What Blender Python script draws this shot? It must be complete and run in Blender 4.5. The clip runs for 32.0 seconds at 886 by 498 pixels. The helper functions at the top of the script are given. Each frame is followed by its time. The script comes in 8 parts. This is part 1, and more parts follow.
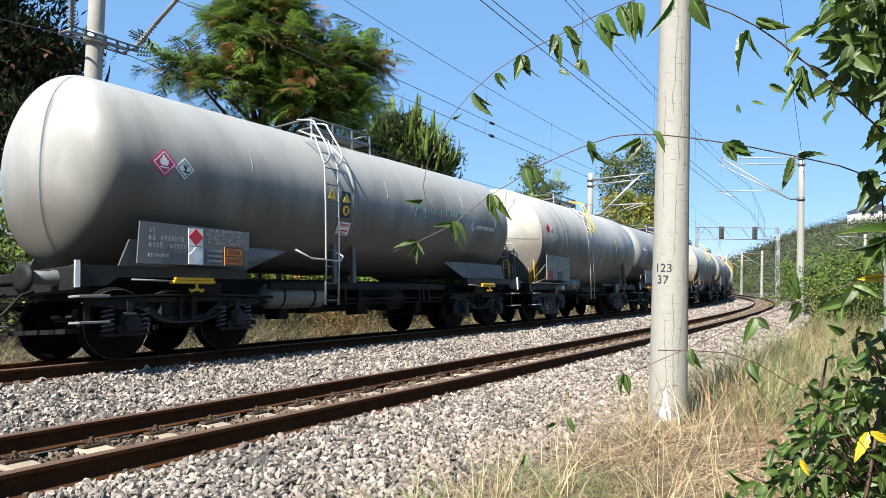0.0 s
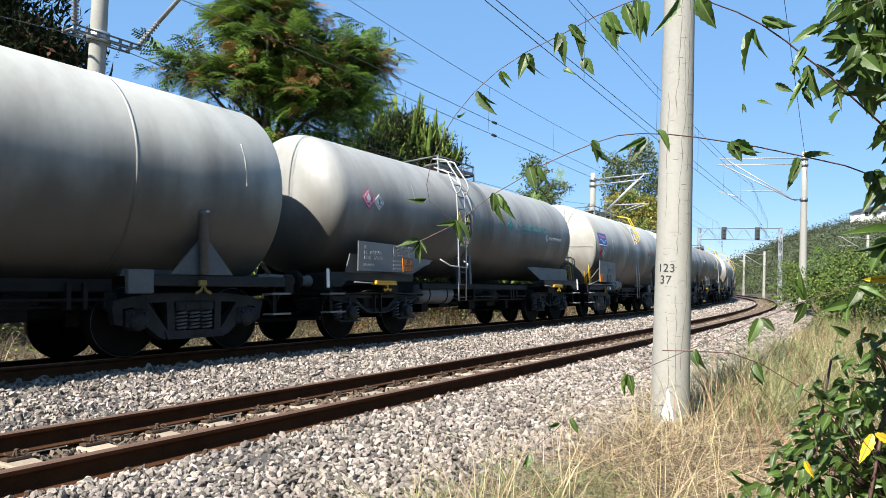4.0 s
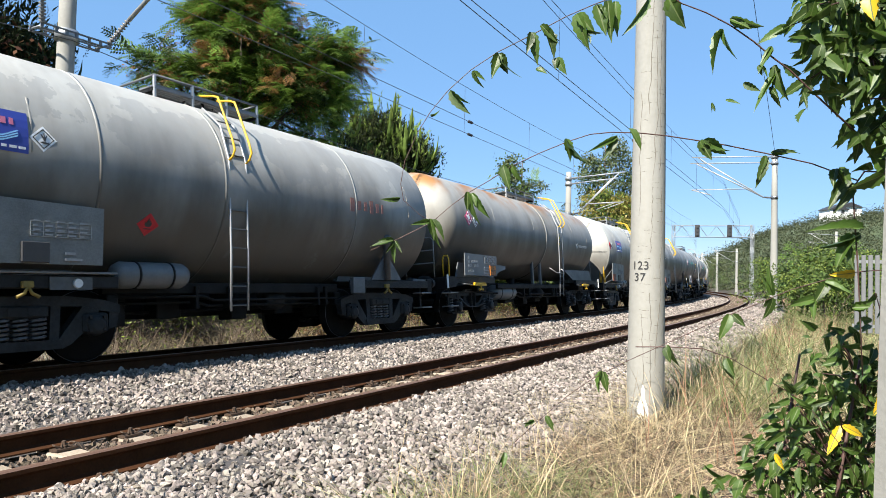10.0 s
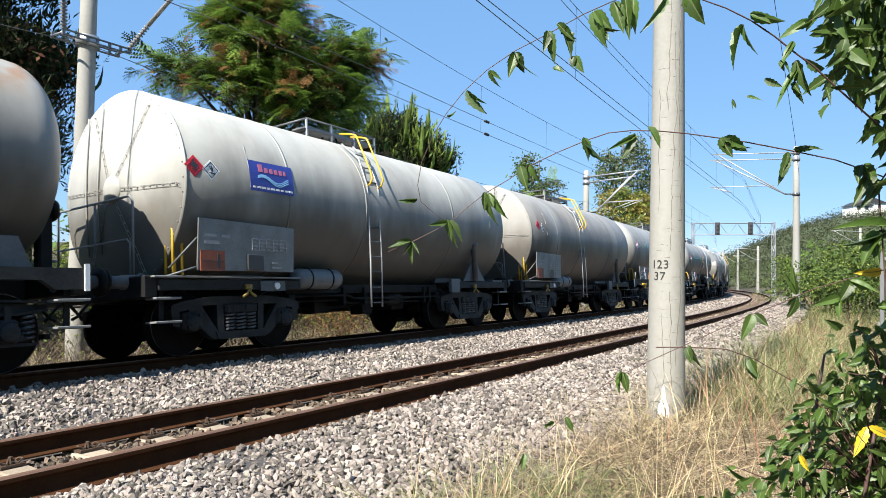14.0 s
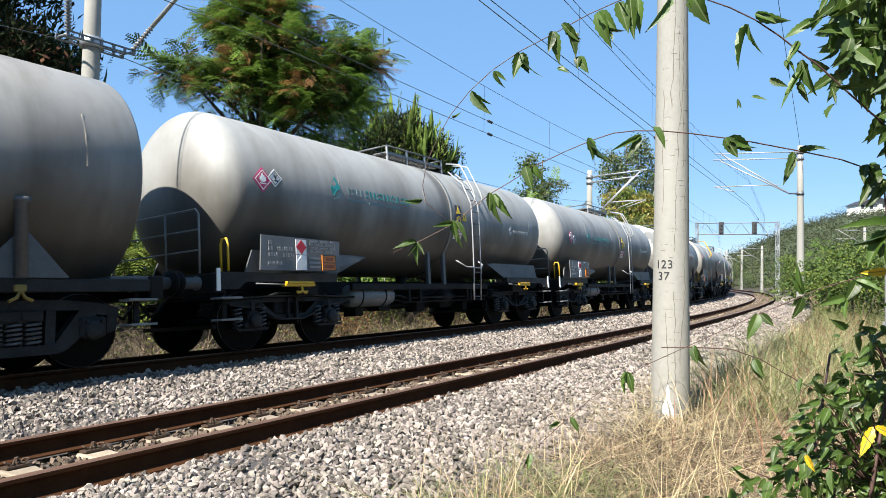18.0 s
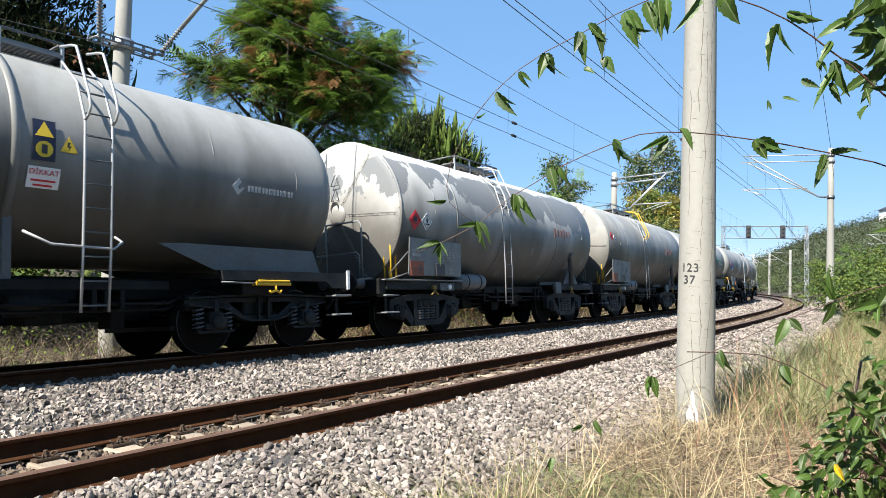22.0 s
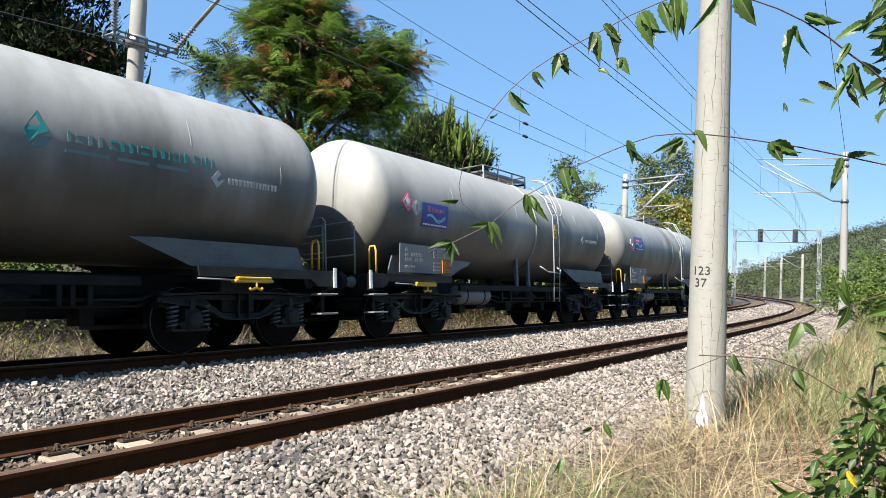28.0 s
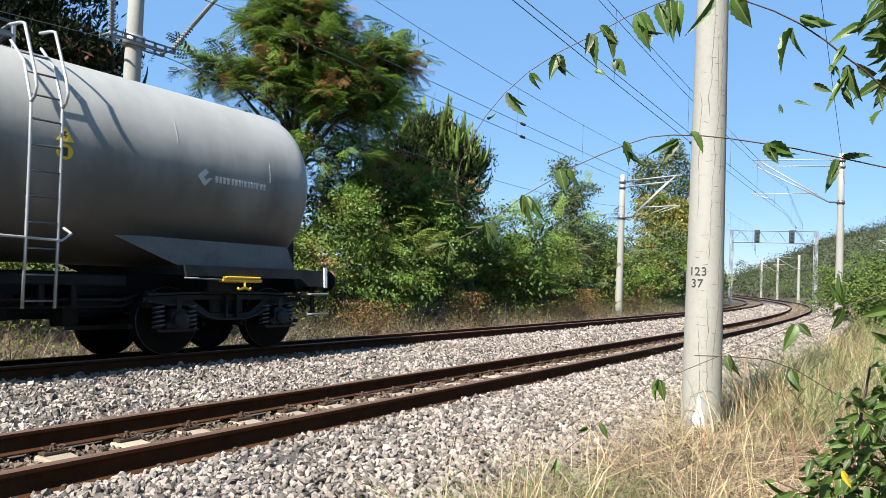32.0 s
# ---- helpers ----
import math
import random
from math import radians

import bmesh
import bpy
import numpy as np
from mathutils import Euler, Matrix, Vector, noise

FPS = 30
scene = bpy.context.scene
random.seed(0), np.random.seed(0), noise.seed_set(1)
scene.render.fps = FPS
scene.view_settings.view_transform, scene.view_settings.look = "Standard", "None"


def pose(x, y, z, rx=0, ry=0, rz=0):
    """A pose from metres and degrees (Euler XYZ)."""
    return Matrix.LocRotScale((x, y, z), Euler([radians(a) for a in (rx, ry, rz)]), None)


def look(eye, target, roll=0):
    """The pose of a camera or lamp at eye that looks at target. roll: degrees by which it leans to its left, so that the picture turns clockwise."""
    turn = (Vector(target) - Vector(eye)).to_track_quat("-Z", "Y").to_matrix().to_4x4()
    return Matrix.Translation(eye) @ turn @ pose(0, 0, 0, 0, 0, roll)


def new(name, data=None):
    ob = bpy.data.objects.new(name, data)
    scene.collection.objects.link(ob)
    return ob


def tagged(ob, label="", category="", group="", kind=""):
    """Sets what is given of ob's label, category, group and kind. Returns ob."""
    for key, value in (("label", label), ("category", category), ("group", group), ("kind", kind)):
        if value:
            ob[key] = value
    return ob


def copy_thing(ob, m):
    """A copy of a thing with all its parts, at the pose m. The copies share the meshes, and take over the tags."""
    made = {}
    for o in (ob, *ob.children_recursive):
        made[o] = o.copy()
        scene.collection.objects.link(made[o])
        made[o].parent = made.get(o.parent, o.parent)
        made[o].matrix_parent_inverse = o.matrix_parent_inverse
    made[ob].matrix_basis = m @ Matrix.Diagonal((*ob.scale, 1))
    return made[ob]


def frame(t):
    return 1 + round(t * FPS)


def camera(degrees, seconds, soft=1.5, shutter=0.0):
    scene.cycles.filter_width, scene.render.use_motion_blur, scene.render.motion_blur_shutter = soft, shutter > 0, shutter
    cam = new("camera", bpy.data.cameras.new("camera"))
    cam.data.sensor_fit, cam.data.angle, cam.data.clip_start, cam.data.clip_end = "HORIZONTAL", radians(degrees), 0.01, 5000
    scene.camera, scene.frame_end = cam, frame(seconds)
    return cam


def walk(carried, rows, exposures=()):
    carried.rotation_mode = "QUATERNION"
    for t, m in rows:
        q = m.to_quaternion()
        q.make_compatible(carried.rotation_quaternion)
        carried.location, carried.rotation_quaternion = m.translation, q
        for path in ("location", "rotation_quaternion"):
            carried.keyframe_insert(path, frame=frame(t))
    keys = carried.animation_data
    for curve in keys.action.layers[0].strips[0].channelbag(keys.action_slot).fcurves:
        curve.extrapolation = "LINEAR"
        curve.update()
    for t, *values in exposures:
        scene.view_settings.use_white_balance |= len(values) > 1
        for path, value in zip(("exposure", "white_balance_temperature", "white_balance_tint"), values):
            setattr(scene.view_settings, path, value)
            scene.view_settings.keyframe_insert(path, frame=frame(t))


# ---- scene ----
# ---- camera ----
cam = camera(67.8, 32.0, 0.8, 0.06)
PATH = [
    (0.0, 0.010, -0.014, 1.300, 91.96, -1.79, -2.53),
    (0.5, 0.006, -0.009, 1.299, 91.95, -2.25, -2.71),
    (1.0, 0.012, -0.008, 1.301, 91.93, -2.52, -2.56),
    (1.5, 0.013, -0.009, 1.301, 91.93, -2.33, -2.33),
    (2.0, 0.008, -0.004, 1.299, 91.94, -2.30, -2.23),
    (2.5, 0.004, -0.009, 1.300, 91.93, -2.21, -2.40),
    (3.0, 0.006, -0.007, 1.298, 91.95, -2.18, -2.16),
    (3.5, 0.005, -0.006, 1.298, 91.91, -2.13, -2.37),
    (5.5, 0.012, 0.005, 1.302, 91.91, -1.58, -2.05),
    (6.0, 0.014, 0.002, 1.299, 91.93, -1.66, -2.03),
    (6.5, 0.011, 0.000, 1.301, 91.90, -1.77, -1.98),
    (7.0, 0.016, 0.002, 1.303, 91.90, -1.89, -1.86),
    (7.5, 0.022, -0.003, 1.304, 91.89, -1.84, -2.83),
    (8.0, 0.028, -0.004, 1.302, 91.91, -1.45, -4.01),
    (8.5, 0.022, -0.005, 1.297, 91.94, -1.22, -4.98),
    (9.0, 0.016, -0.007, 1.299, 91.93, -1.04, -4.56),
    (9.5, 0.010, -0.007, 1.299, 91.91, -1.32, -4.61),
    (10.0, 0.015, -0.005, 1.297, 91.93, -1.48, -4.33),
    (10.5, 0.012, -0.004, 1.300, 91.91, -1.62, -4.26),
    (11.0, 0.009, 0.001, 1.299, 91.91, -1.07, -3.70),
    (11.5, 0.007, 0.000, 1.298, 91.92, -0.67, -3.19),
    (12.0, 0.016, 0.002, 1.301, 91.90, -0.83, -2.29),
    (12.5, 0.012, 0.005, 1.301, 91.90, -1.16, -2.53),
    (13.0, 0.011, 0.005, 1.299, 91.90, -0.87, -2.74),
    (13.5, 0.013, 0.005, 1.299, 91.90, -0.90, -2.69),
    (14.0, 0.015, 0.003, 1.301, 91.89, -1.09, -2.80),
    (14.5, 0.011, 0.004, 1.301, 91.89, -0.90, -2.52),
    (16.5, 0.012, 0.004, 1.301, 91.88, -0.88, -2.67),
    (17.0, 0.012, 0.003, 1.303, 91.89, -0.97, -2.65),
    (17.5, 0.016, 0.009, 1.306, 91.86, -1.00, -2.62),
    (18.0, 0.008, -0.000, 1.302, 91.90, -0.99, -2.52),
    (18.5, 0.005, 0.000, 1.300, 91.91, -1.08, -2.26),
    (19.0, 0.012, -0.001, 1.302, 91.92, -1.40, -2.24),
    (19.5, 0.013, -0.000, 1.304, 91.92, -1.70, -2.27),
    (20.0, 0.012, 0.007, 1.306, 91.90, -1.74, -1.89),
    (20.5, 0.004, -0.000, 1.302, 91.95, -1.28, -1.98),
    (21.0, 0.005, 0.001, 1.301, 91.93, -1.41, -1.23),
    (21.5, 0.007, 0.004, 1.302, 91.94, -1.46, -0.91),
    (22.0, 0.006, 0.004, 1.301, 91.95, -1.60, -0.57),
    (22.5, 0.005, 0.002, 1.298, 91.95, -1.95, -0.69),
    (23.0, 0.002, 0.005, 1.301, 91.94, -1.98, -0.24),
    (23.5, 0.001, 0.003, 1.302, 91.94, -1.99, -0.17),
    (24.0, 0.003, 0.004, 1.300, 91.95, -1.99, -0.29),
    (24.5, 0.002, 0.014, 1.303, 91.93, -2.02, 0.04),
    (25.0, 0.002, 0.010, 1.301, 91.94, -2.06, 0.08),
    (25.5, 0.001, 0.009, 1.299, 91.95, -2.11, 0.10),
    (27.5, -0.003, 0.013, 1.299, 91.94, -2.15, 0.54),
    (28.0, -0.001, 0.007, 1.300, 91.92, -2.31, 0.24),
    (28.5, 0.002, 0.019, 1.303, 91.92, -2.43, 0.08),
    (29.0, 0.001, 0.004, 1.300, 91.93, -2.42, 0.21),
    (29.5, -0.002, 0.002, 1.299, 91.94, -2.39, 0.03),
    (30.0, -0.002, 0.005, 1.297, 91.94, -2.42, 0.17),
    (30.5, 0.003, 0.014, 1.301, 91.93, -2.39, -0.10),
    (31.0, -0.001, -0.000, 1.299, 91.95, -2.38, -0.07),
    (31.5, -0.001, -0.003, 1.300, 91.95, -2.40, 0.01),
    (32.0, 0.000, 0.000, 1.300, 91.95, -2.40, 0.00),
]

walk(cam, [(r[0], pose(*r[1:])) for r in PATH], [(0.0, 1.56), (32.0, 1.56)])

# ---- light ----
SUN_AZ, SUN_EL = 231.5, 47.0


def make_light():
    w = bpy.data.worlds.new("sky")
    scene.world = w
    w.use_nodes = True
    nt = w.node_tree
    sky = nt.nodes.new("ShaderNodeTexSky")
    sky.sky_type, sky.sun_disc = "NISHITA", False
    sky.sun_elevation = radians(SUN_EL)
    sky.sun_rotation = radians(90 - SUN_AZ)
    sky.air_density, sky.dust_density, sky.ozone_density, sky.altitude = 1.0, 0.0, 4.0, 50
    bg = nt.nodes["Background"]
    bg.inputs[1].default_value = 0.053
    # a clear, even blue: the sky model evened out towards one blue
    even = nt.nodes.new("ShaderNodeMix")
    even.data_type = "RGBA"
    even.inputs[0].default_value = 0.6
    even.inputs[7].default_value = (1.75, 3.8, 7.0, 1)
    nt.links.new(sky.outputs[0], even.inputs[6]), nt.links.new(even.outputs[2], bg.inputs[0])
    sun = new("sun", bpy.data.lights.new("sun", "SUN"))
    sun.data.energy, sun.data.angle, sun.data.color = 4.75, radians(0.53), (1.0, 0.95, 0.85)
    d = Vector((math.cos(radians(SUN_AZ)) * math.cos(radians(SUN_EL)), math.sin(radians(SUN_AZ)) * math.cos(radians(SUN_EL)), math.sin(radians(SUN_EL))))
    sun.matrix_world = look(d * 60, (0, 0, 0))


make_light()


# ---- materials ----
def material(name, base, rough=0.6, metal=0.0, var=0.0, scale=4.0, dark=None, bump=0.0, bump_scale=60.0, streak=None, island=0.0, objvar=0.0, spec=0.5, trans=0.0):
    """A node material: base colour mixed to a second one by noise at two scales, optional per-island, per-object variation, streaks and fine relief."""
    m = bpy.data.materials.new(name)
    m.use_nodes = True
    nt = m.node_tree
    n, l = nt.nodes, nt.links
    b = n["Principled BSDF"]
    b.inputs["Roughness"].default_value, b.inputs["Metallic"].default_value = rough, metal
    b.inputs["Specular IOR Level"].default_value = spec
    tc = n.new("ShaderNodeTexCoord")
    col = n.new("ShaderNodeMix")
    col.data_type = "RGBA"
    dark = dark or tuple(c * 0.55 for c in base)
    col.inputs[6].default_value, col.inputs[7].default_value = (*base, 1), (*dark, 1)
    fac = None
    if var > 0:
        a, c = n.new("ShaderNodeTexNoise"), n.new("ShaderNodeTexNoise")
        a.inputs["Scale"].default_value, c.inputs["Scale"].default_value = scale, scale * 9
        a.inputs["Detail"].default_value, c.inputs["Detail"].default_value = 5, 4
        mp = n.new("ShaderNodeMapping")
        if streak:
            mp.inputs["Scale"].default_value = streak
        l.new(tc.outputs["Object"], mp.inputs[0])
        l.new(mp.outputs[0], a.inputs[0]), l.new(tc.outputs["Object"], c.inputs[0])
        mx = n.new("ShaderNodeMath")
        mx.operation = "MULTIPLY_ADD"
        mx.inputs[1].default_value = 0.45
        l.new(c.outputs[0], mx.inputs[0])
        sc = n.new("ShaderNodeMath")
        sc.operation = "MULTIPLY"
        sc.inputs[1].default_value = 0.55
        l.new(a.outputs[0], sc.inputs[0]), l.new(sc.outputs[0], mx.inputs[2])
        rp = n.new("ShaderNodeMapRange")
        rp.inputs[1].default_value, rp.inputs[2].default_value, rp.inputs[4].default_value = 0.38, 0.66, var
        l.new(mx.outputs[0], rp.inputs[0])
        fac = rp.outputs[0]
        l.new(fac, col.inputs[0])
        rr = n.new("ShaderNodeMapRange")
        rr.inputs[3].default_value, rr.inputs[4].default_value = max(0.05, rough - 0.12), min(1, rough + 0.12)
        l.new(a.outputs[0], rr.inputs[0]), l.new(rr.outputs[0], b.inputs["Roughness"])
    else:
        col.inputs[0].default_value = 0
    out = col.outputs[2]
    for amount, kind in ((island, "ShaderNodeNewGeometry"), (objvar, "ShaderNodeObjectInfo")):
        if amount:
            src = n.new(kind)
            h = n.new("ShaderNodeHueSaturation")
            r = n.new("ShaderNodeMapRange")
            r.inputs[3].default_value, r.inputs[4].default_value = 1 - amount, 1 + amount
            l.new(src.outputs["Random Per Island" if kind.endswith("Geometry") else "Random"], r.inputs[0])
            l.new(r.outputs[0], h.inputs["Value"]), l.new(out, h.inputs["Color"])
            if kind.endswith("Geometry"):
                r2 = n.new("ShaderNodeMath")
                r2.operation = "MULTIPLY_ADD"
                r2.inputs[1].default_value, r2.inputs[2].default_value = 0.045 * min(1, amount * 2), 0.5 - 0.0225 * min(1, amount * 2)
                w = n.new("ShaderNodeTexWhiteNoise")
                w.noise_dimensions = "1D"
                l.new(src.outputs["Random Per Island"], w.inputs["W"]), l.new(w.outputs["Value"], r2.inputs[0]), l.new(r2.outputs[0], h.inputs["Hue"])
            out = h.outputs[0]
    l.new(out, b.inputs["Base Color"])
    if trans:
        t = n.new("ShaderNodeBsdfTranslucent")
        l.new(out, t.inputs[0])
        ms = n.new("ShaderNodeMixShader")
        ms.inputs[0].default_value = trans
        l.new(b.outputs[0], ms.inputs[1]), l.new(t.outputs[0], ms.inputs[2]), l.new(ms.outputs[0], n["Material Output"].inputs[0])
    if bump:
        bn, bp = n.new("ShaderNodeTexNoise"), n.new("ShaderNodeBump")
        bn.inputs["Scale"].default_value, bn.inputs["Detail"].default_value = bump_scale, 4
        bp.inputs["Strength"].default_value, bp.inputs["Distance"].default_value = min(1.0, bump), 0.02
        l.new(tc.outputs["Object"], bn.inputs[0]), l.new(bn.outputs[0], bp.inputs["Height"]), l.new(bp.outputs[0], b.inputs["Normal"])
    return m


def tank_paint(name, base, grime, rust=0.0, peel=0.0, rough=0.45, bands=(), dust_shade=0.84):
    """Old railway paint: grime streaking down from the top belt, rust running from the fittings, and bare primer where it has flaked."""
    m = material(name, base, rough, 0, 0.35, 0.8, tuple(c * 0.72 for c in base), 0.04, 30, streak=(1.4, 1.4, 0.25))
    nt = m.node_tree
    n, l = nt.nodes, nt.links
    b = n["Principled BSDF"]
    prev = b.inputs["Base Color"].links[0].from_socket
    tc = n.new("ShaderNodeTexCoord")
    rnd = n.new("ShaderNodeObjectInfo")
    shift = n.new("ShaderNodeMapping")
    sep = n.new("ShaderNodeCombineXYZ")
    k = n.new("ShaderNodeMath")
    k.operation = "MULTIPLY"
    k.inputs[1].default_value = 40
    l.new(rnd.outputs["Random"], k.inputs[0])
    for i in range(3):
        l.new(k.outputs[0], sep.inputs[i])
    l.new(tc.outputs["Object"], shift.inputs[0]), l.new(sep.outputs[0], shift.inputs["Location"])

    split = n.new("ShaderNodeSeparateXYZ")
    l.new(tc.outputs["Object"], split.inputs[0])

    def ramp(axis, a, b):
        r = n.new("ShaderNodeMapRange")
        r.interpolation_type = "SMOOTHSTEP"
        r.inputs[1].default_value, r.inputs[2].default_value = min(a, b), max(a, b)
        r.inputs[3].default_value, r.inputs[4].default_value = (0.0, 1.0) if b > a else (1.0, 0.0)
        l.new(split.outputs[axis], r.inputs[0])
        return r.outputs[0]

    def times(a, b):
        k = n.new("ShaderNodeMath")
        k.operation = "MULTIPLY"
        l.new(a, k.inputs[0]), l.new(b, k.inputs[1])
        return k.outputs[0]

    def layer(scale, stretch, lo, hi, amount, colour, prev, detail=8, rough_n=0.6, mask=None):
        mp, t, r, mix = n.new("ShaderNodeMapping"), n.new("ShaderNodeTexNoise"), n.new("ShaderNodeMapRange"), n.new("ShaderNodeMix")
        mp.inputs["Scale"].default_value = stretch
        t.inputs["Scale"].default_value, t.inputs["Detail"].default_value, t.inputs["Roughness"].default_value = scale, detail, rough_n
        r.inputs[1].default_value, r.inputs[2].default_value, r.inputs[4].default_value = lo, hi, amount
        mix.data_type = "RGBA"
        mix.inputs[7].default_value = (*colour, 1)
        l.new(shift.outputs[0], mp.inputs[0]), l.new(mp.outputs[0], t.inputs[0]), l.new(t.outputs[0], r.inputs[0])
        l.new(times(r.outputs[0], mask) if mask else r.outputs[0], mix.inputs[0]), l.new(prev, mix.inputs[6])
        return mix.outputs[2]

    prev = layer(1.1, (1.6, 0.7, 0.22), 0.46, 0.72, grime, (0.085, 0.072, 0.056), prev)
    # brown brake dust and oil film, deepened with painted belly shade, ragged upper edge
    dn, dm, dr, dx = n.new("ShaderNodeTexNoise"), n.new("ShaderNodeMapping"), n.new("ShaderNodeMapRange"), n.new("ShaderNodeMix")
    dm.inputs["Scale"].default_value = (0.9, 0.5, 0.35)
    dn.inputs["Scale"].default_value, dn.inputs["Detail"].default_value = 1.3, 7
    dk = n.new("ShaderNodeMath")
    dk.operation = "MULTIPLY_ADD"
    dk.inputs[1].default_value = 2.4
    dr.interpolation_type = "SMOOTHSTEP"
    dr.inputs[1].default_value, dr.inputs[2].default_value, dr.inputs[4].default_value = 4.5, 2.9, dust_shade
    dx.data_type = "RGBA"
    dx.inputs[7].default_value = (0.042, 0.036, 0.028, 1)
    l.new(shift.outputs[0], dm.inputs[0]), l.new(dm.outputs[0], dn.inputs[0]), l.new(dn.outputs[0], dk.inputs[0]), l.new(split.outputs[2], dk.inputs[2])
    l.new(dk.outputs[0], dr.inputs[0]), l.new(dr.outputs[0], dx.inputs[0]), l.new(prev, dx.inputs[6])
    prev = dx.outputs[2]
    for x0, wide in bands:
        # spilled product and road dirt run down beside the filling dome
        prev = layer(1.6, (2.2, 0.5, 0.3), 0.2, 0.62, 0.72, (0.045, 0.042, 0.038), prev, mask=times(ramp(0, x0 - wide, x0 - wide * 0.25), ramp(0, x0 + 0.06, x0 - 0.02)))
    if rust:
        prev = layer(1.5, (0.8, 0.8, 0.5), 0.44, 0.60, rust, (0.25, 0.115, 0.032), prev, mask=ramp(2, 3.0, 3.6) if rust > 0.3 else None)
    if peel:
        # flaked sheets along the upper half
        mp, ns, ad, rr, mix = n.new("ShaderNodeMapping"), n.new("ShaderNodeTexNoise"), n.new("ShaderNodeMath"), n.new("ShaderNodeMapRange"), n.new("ShaderNodeMix")
        mp.inputs["Scale"].default_value = (0.9, 1.0, 0.6)
        ns.inputs["Scale"].default_value, ns.inputs["Detail"].default_value, ns.inputs["Roughness"].default_value = 1.3, 12, 0.62
        ad.operation = "MULTIPLY_ADD"
        ad.inputs[1].default_value = 0.22
        rr.inputs[1].default_value, rr.inputs[2].default_value, rr.inputs[4].default_value = 0.70, 0.706, peel
        mix.data_type = "RGBA"
        mix.inputs[7].default_value = (0.15, 0.158, 0.165, 1)
        l.new(shift.outputs[0], mp.inputs[0]), l.new(mp.outputs[0], ns.inputs[0])
        rear = n.new("ShaderNodeMath")
        rear.operation = "MULTIPLY_ADD"
        rear.inputs[1].default_value = 0.09
        l.new(ramp(0, -3.2, 0.8), rear.inputs[0]), l.new(ns.outputs[0], rear.inputs[2])
        l.new(times(ramp(2, 2.35, 2.95), ramp(2, 3.62, 3.40)), ad.inputs[0]), l.new(rear.outputs[0], ad.inputs[2]), l.new(ad.outputs[0], rr.inputs[0])
        l.new(rr.outputs[0], mix.inputs[0]), l.new(prev, mix.inputs[6])
        prev = mix.outputs[2]
    l.new(prev, b.inputs["Base Color"])
    b.inputs["Specular IOR Level"].default_value = 0.3
    return m


M = {}
M["ballast"] = material("ballast_stone", (0.258, 0.221, 0.196), 0.85, 0, 0.8, 2.2, (0.078, 0.065, 0.055), 0.5, 90, island=0.68)
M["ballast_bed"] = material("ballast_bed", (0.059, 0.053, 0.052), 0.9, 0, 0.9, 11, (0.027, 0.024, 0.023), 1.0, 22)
M["ballast_dirty"] = material("rusty_ballast_stone", (0.127, 0.094, 0.068), 0.9, 0, 0.6, 9, (0.062, 0.040, 0.026), 0.5, 90, island=0.35)
M["soil"] = material("dry_soil", (0.056, 0.043, 0.026), 0.95, 0, 0.8, 1.5, (0.026, 0.021, 0.012), 0.8, 25)
M["hill"] = material("wooded_hill", (0.053, 0.071, 0.028), 0.95, 0, 0.9, 0.12, (0.025, 0.040, 0.014), 0.0)
M["rail"] = material("rail_rust", (0.055, 0.023, 0.010), 0.85, 0.0, 0.6, 6, (0.02, 0.009, 0.005), 0.25, 120, spec=0.08)
M["rail_top"] = material("rail_running_band", (0.17, 0.10, 0.07), 0.5, 0.4, 0.5, 7, (0.12, 0.06, 0.035), 0.1, 160)
M["sleeper"] = material("sleeper_concrete", (0.285, 0.235, 0.18), 0.85, 0, 0.6, 5, (0.17, 0.125, 0.085), 0.4, 70, objvar=0.15)
M["clip"] = material("rusty_clip", (0.080, 0.052, 0.035), 0.75, 0.4, 0.6, 30, (0.043, 0.024, 0.014), 0.3, 200)
M["concrete"] = material("spun_concrete", (0.262, 0.257, 0.235), 0.8, 0, 0.5, 2.2, (0.185, 0.178, 0.157), 0.15, 55, streak=(1, 1, 0.25))
M["white_paint"] = material("white_paint", (0.748, 0.748, 0.730), 0.6, 0, 0.2, 12, (0.616, 0.607, 0.581), 0.1, 60)
M["crack"] = material("crack_filler", (0.15, 0.135, 0.11), 0.9, 0, 0.4, 20)
M["black_paint"] = material("black_paint", (0.025, 0.025, 0.027), 0.55, 0, 0.3, 20, (0.06, 0.06, 0.06))
M["galv"] = material("galvanised_steel", (0.395, 0.410, 0.426), 0.42, 0.75, 0.4, 8, (0.289, 0.296, 0.312), 0.1, 80)
M["galv_white"] = material("pale_galvanised_tube", (0.351, 0.356, 0.362), 0.45, 0.3, 0.3, 8, (0.266, 0.271, 0.277), 0.1, 80)
M["galv_dull"] = material("dull_galvanised_plate", (0.17, 0.175, 0.18), 0.55, 0.3, 0.5, 8, (0.10, 0.10, 0.105), 0.1, 80)
M["owner_white"] = material("pale_owner_marking", (0.42, 0.44, 0.45), 0.6, 0, 0.4, 30, (0.3, 0.31, 0.32))
M["dull_yellow"] = material("dirty_yellow_paint", (0.26, 0.18, 0.03), 0.6, 0, 0.6, 9, (0.10, 0.075, 0.03), 0.1, 80)
M["end_joint"] = material("dirty_riveted_joint", (0.27, 0.26, 0.24), 0.7, 0, 0.5, 20, (0.16, 0.15, 0.135))
M["rail_paint"] = material("grey_railing_paint", (0.19, 0.20, 0.205), 0.5, 0, 0.5, 9, (0.06, 0.062, 0.065))
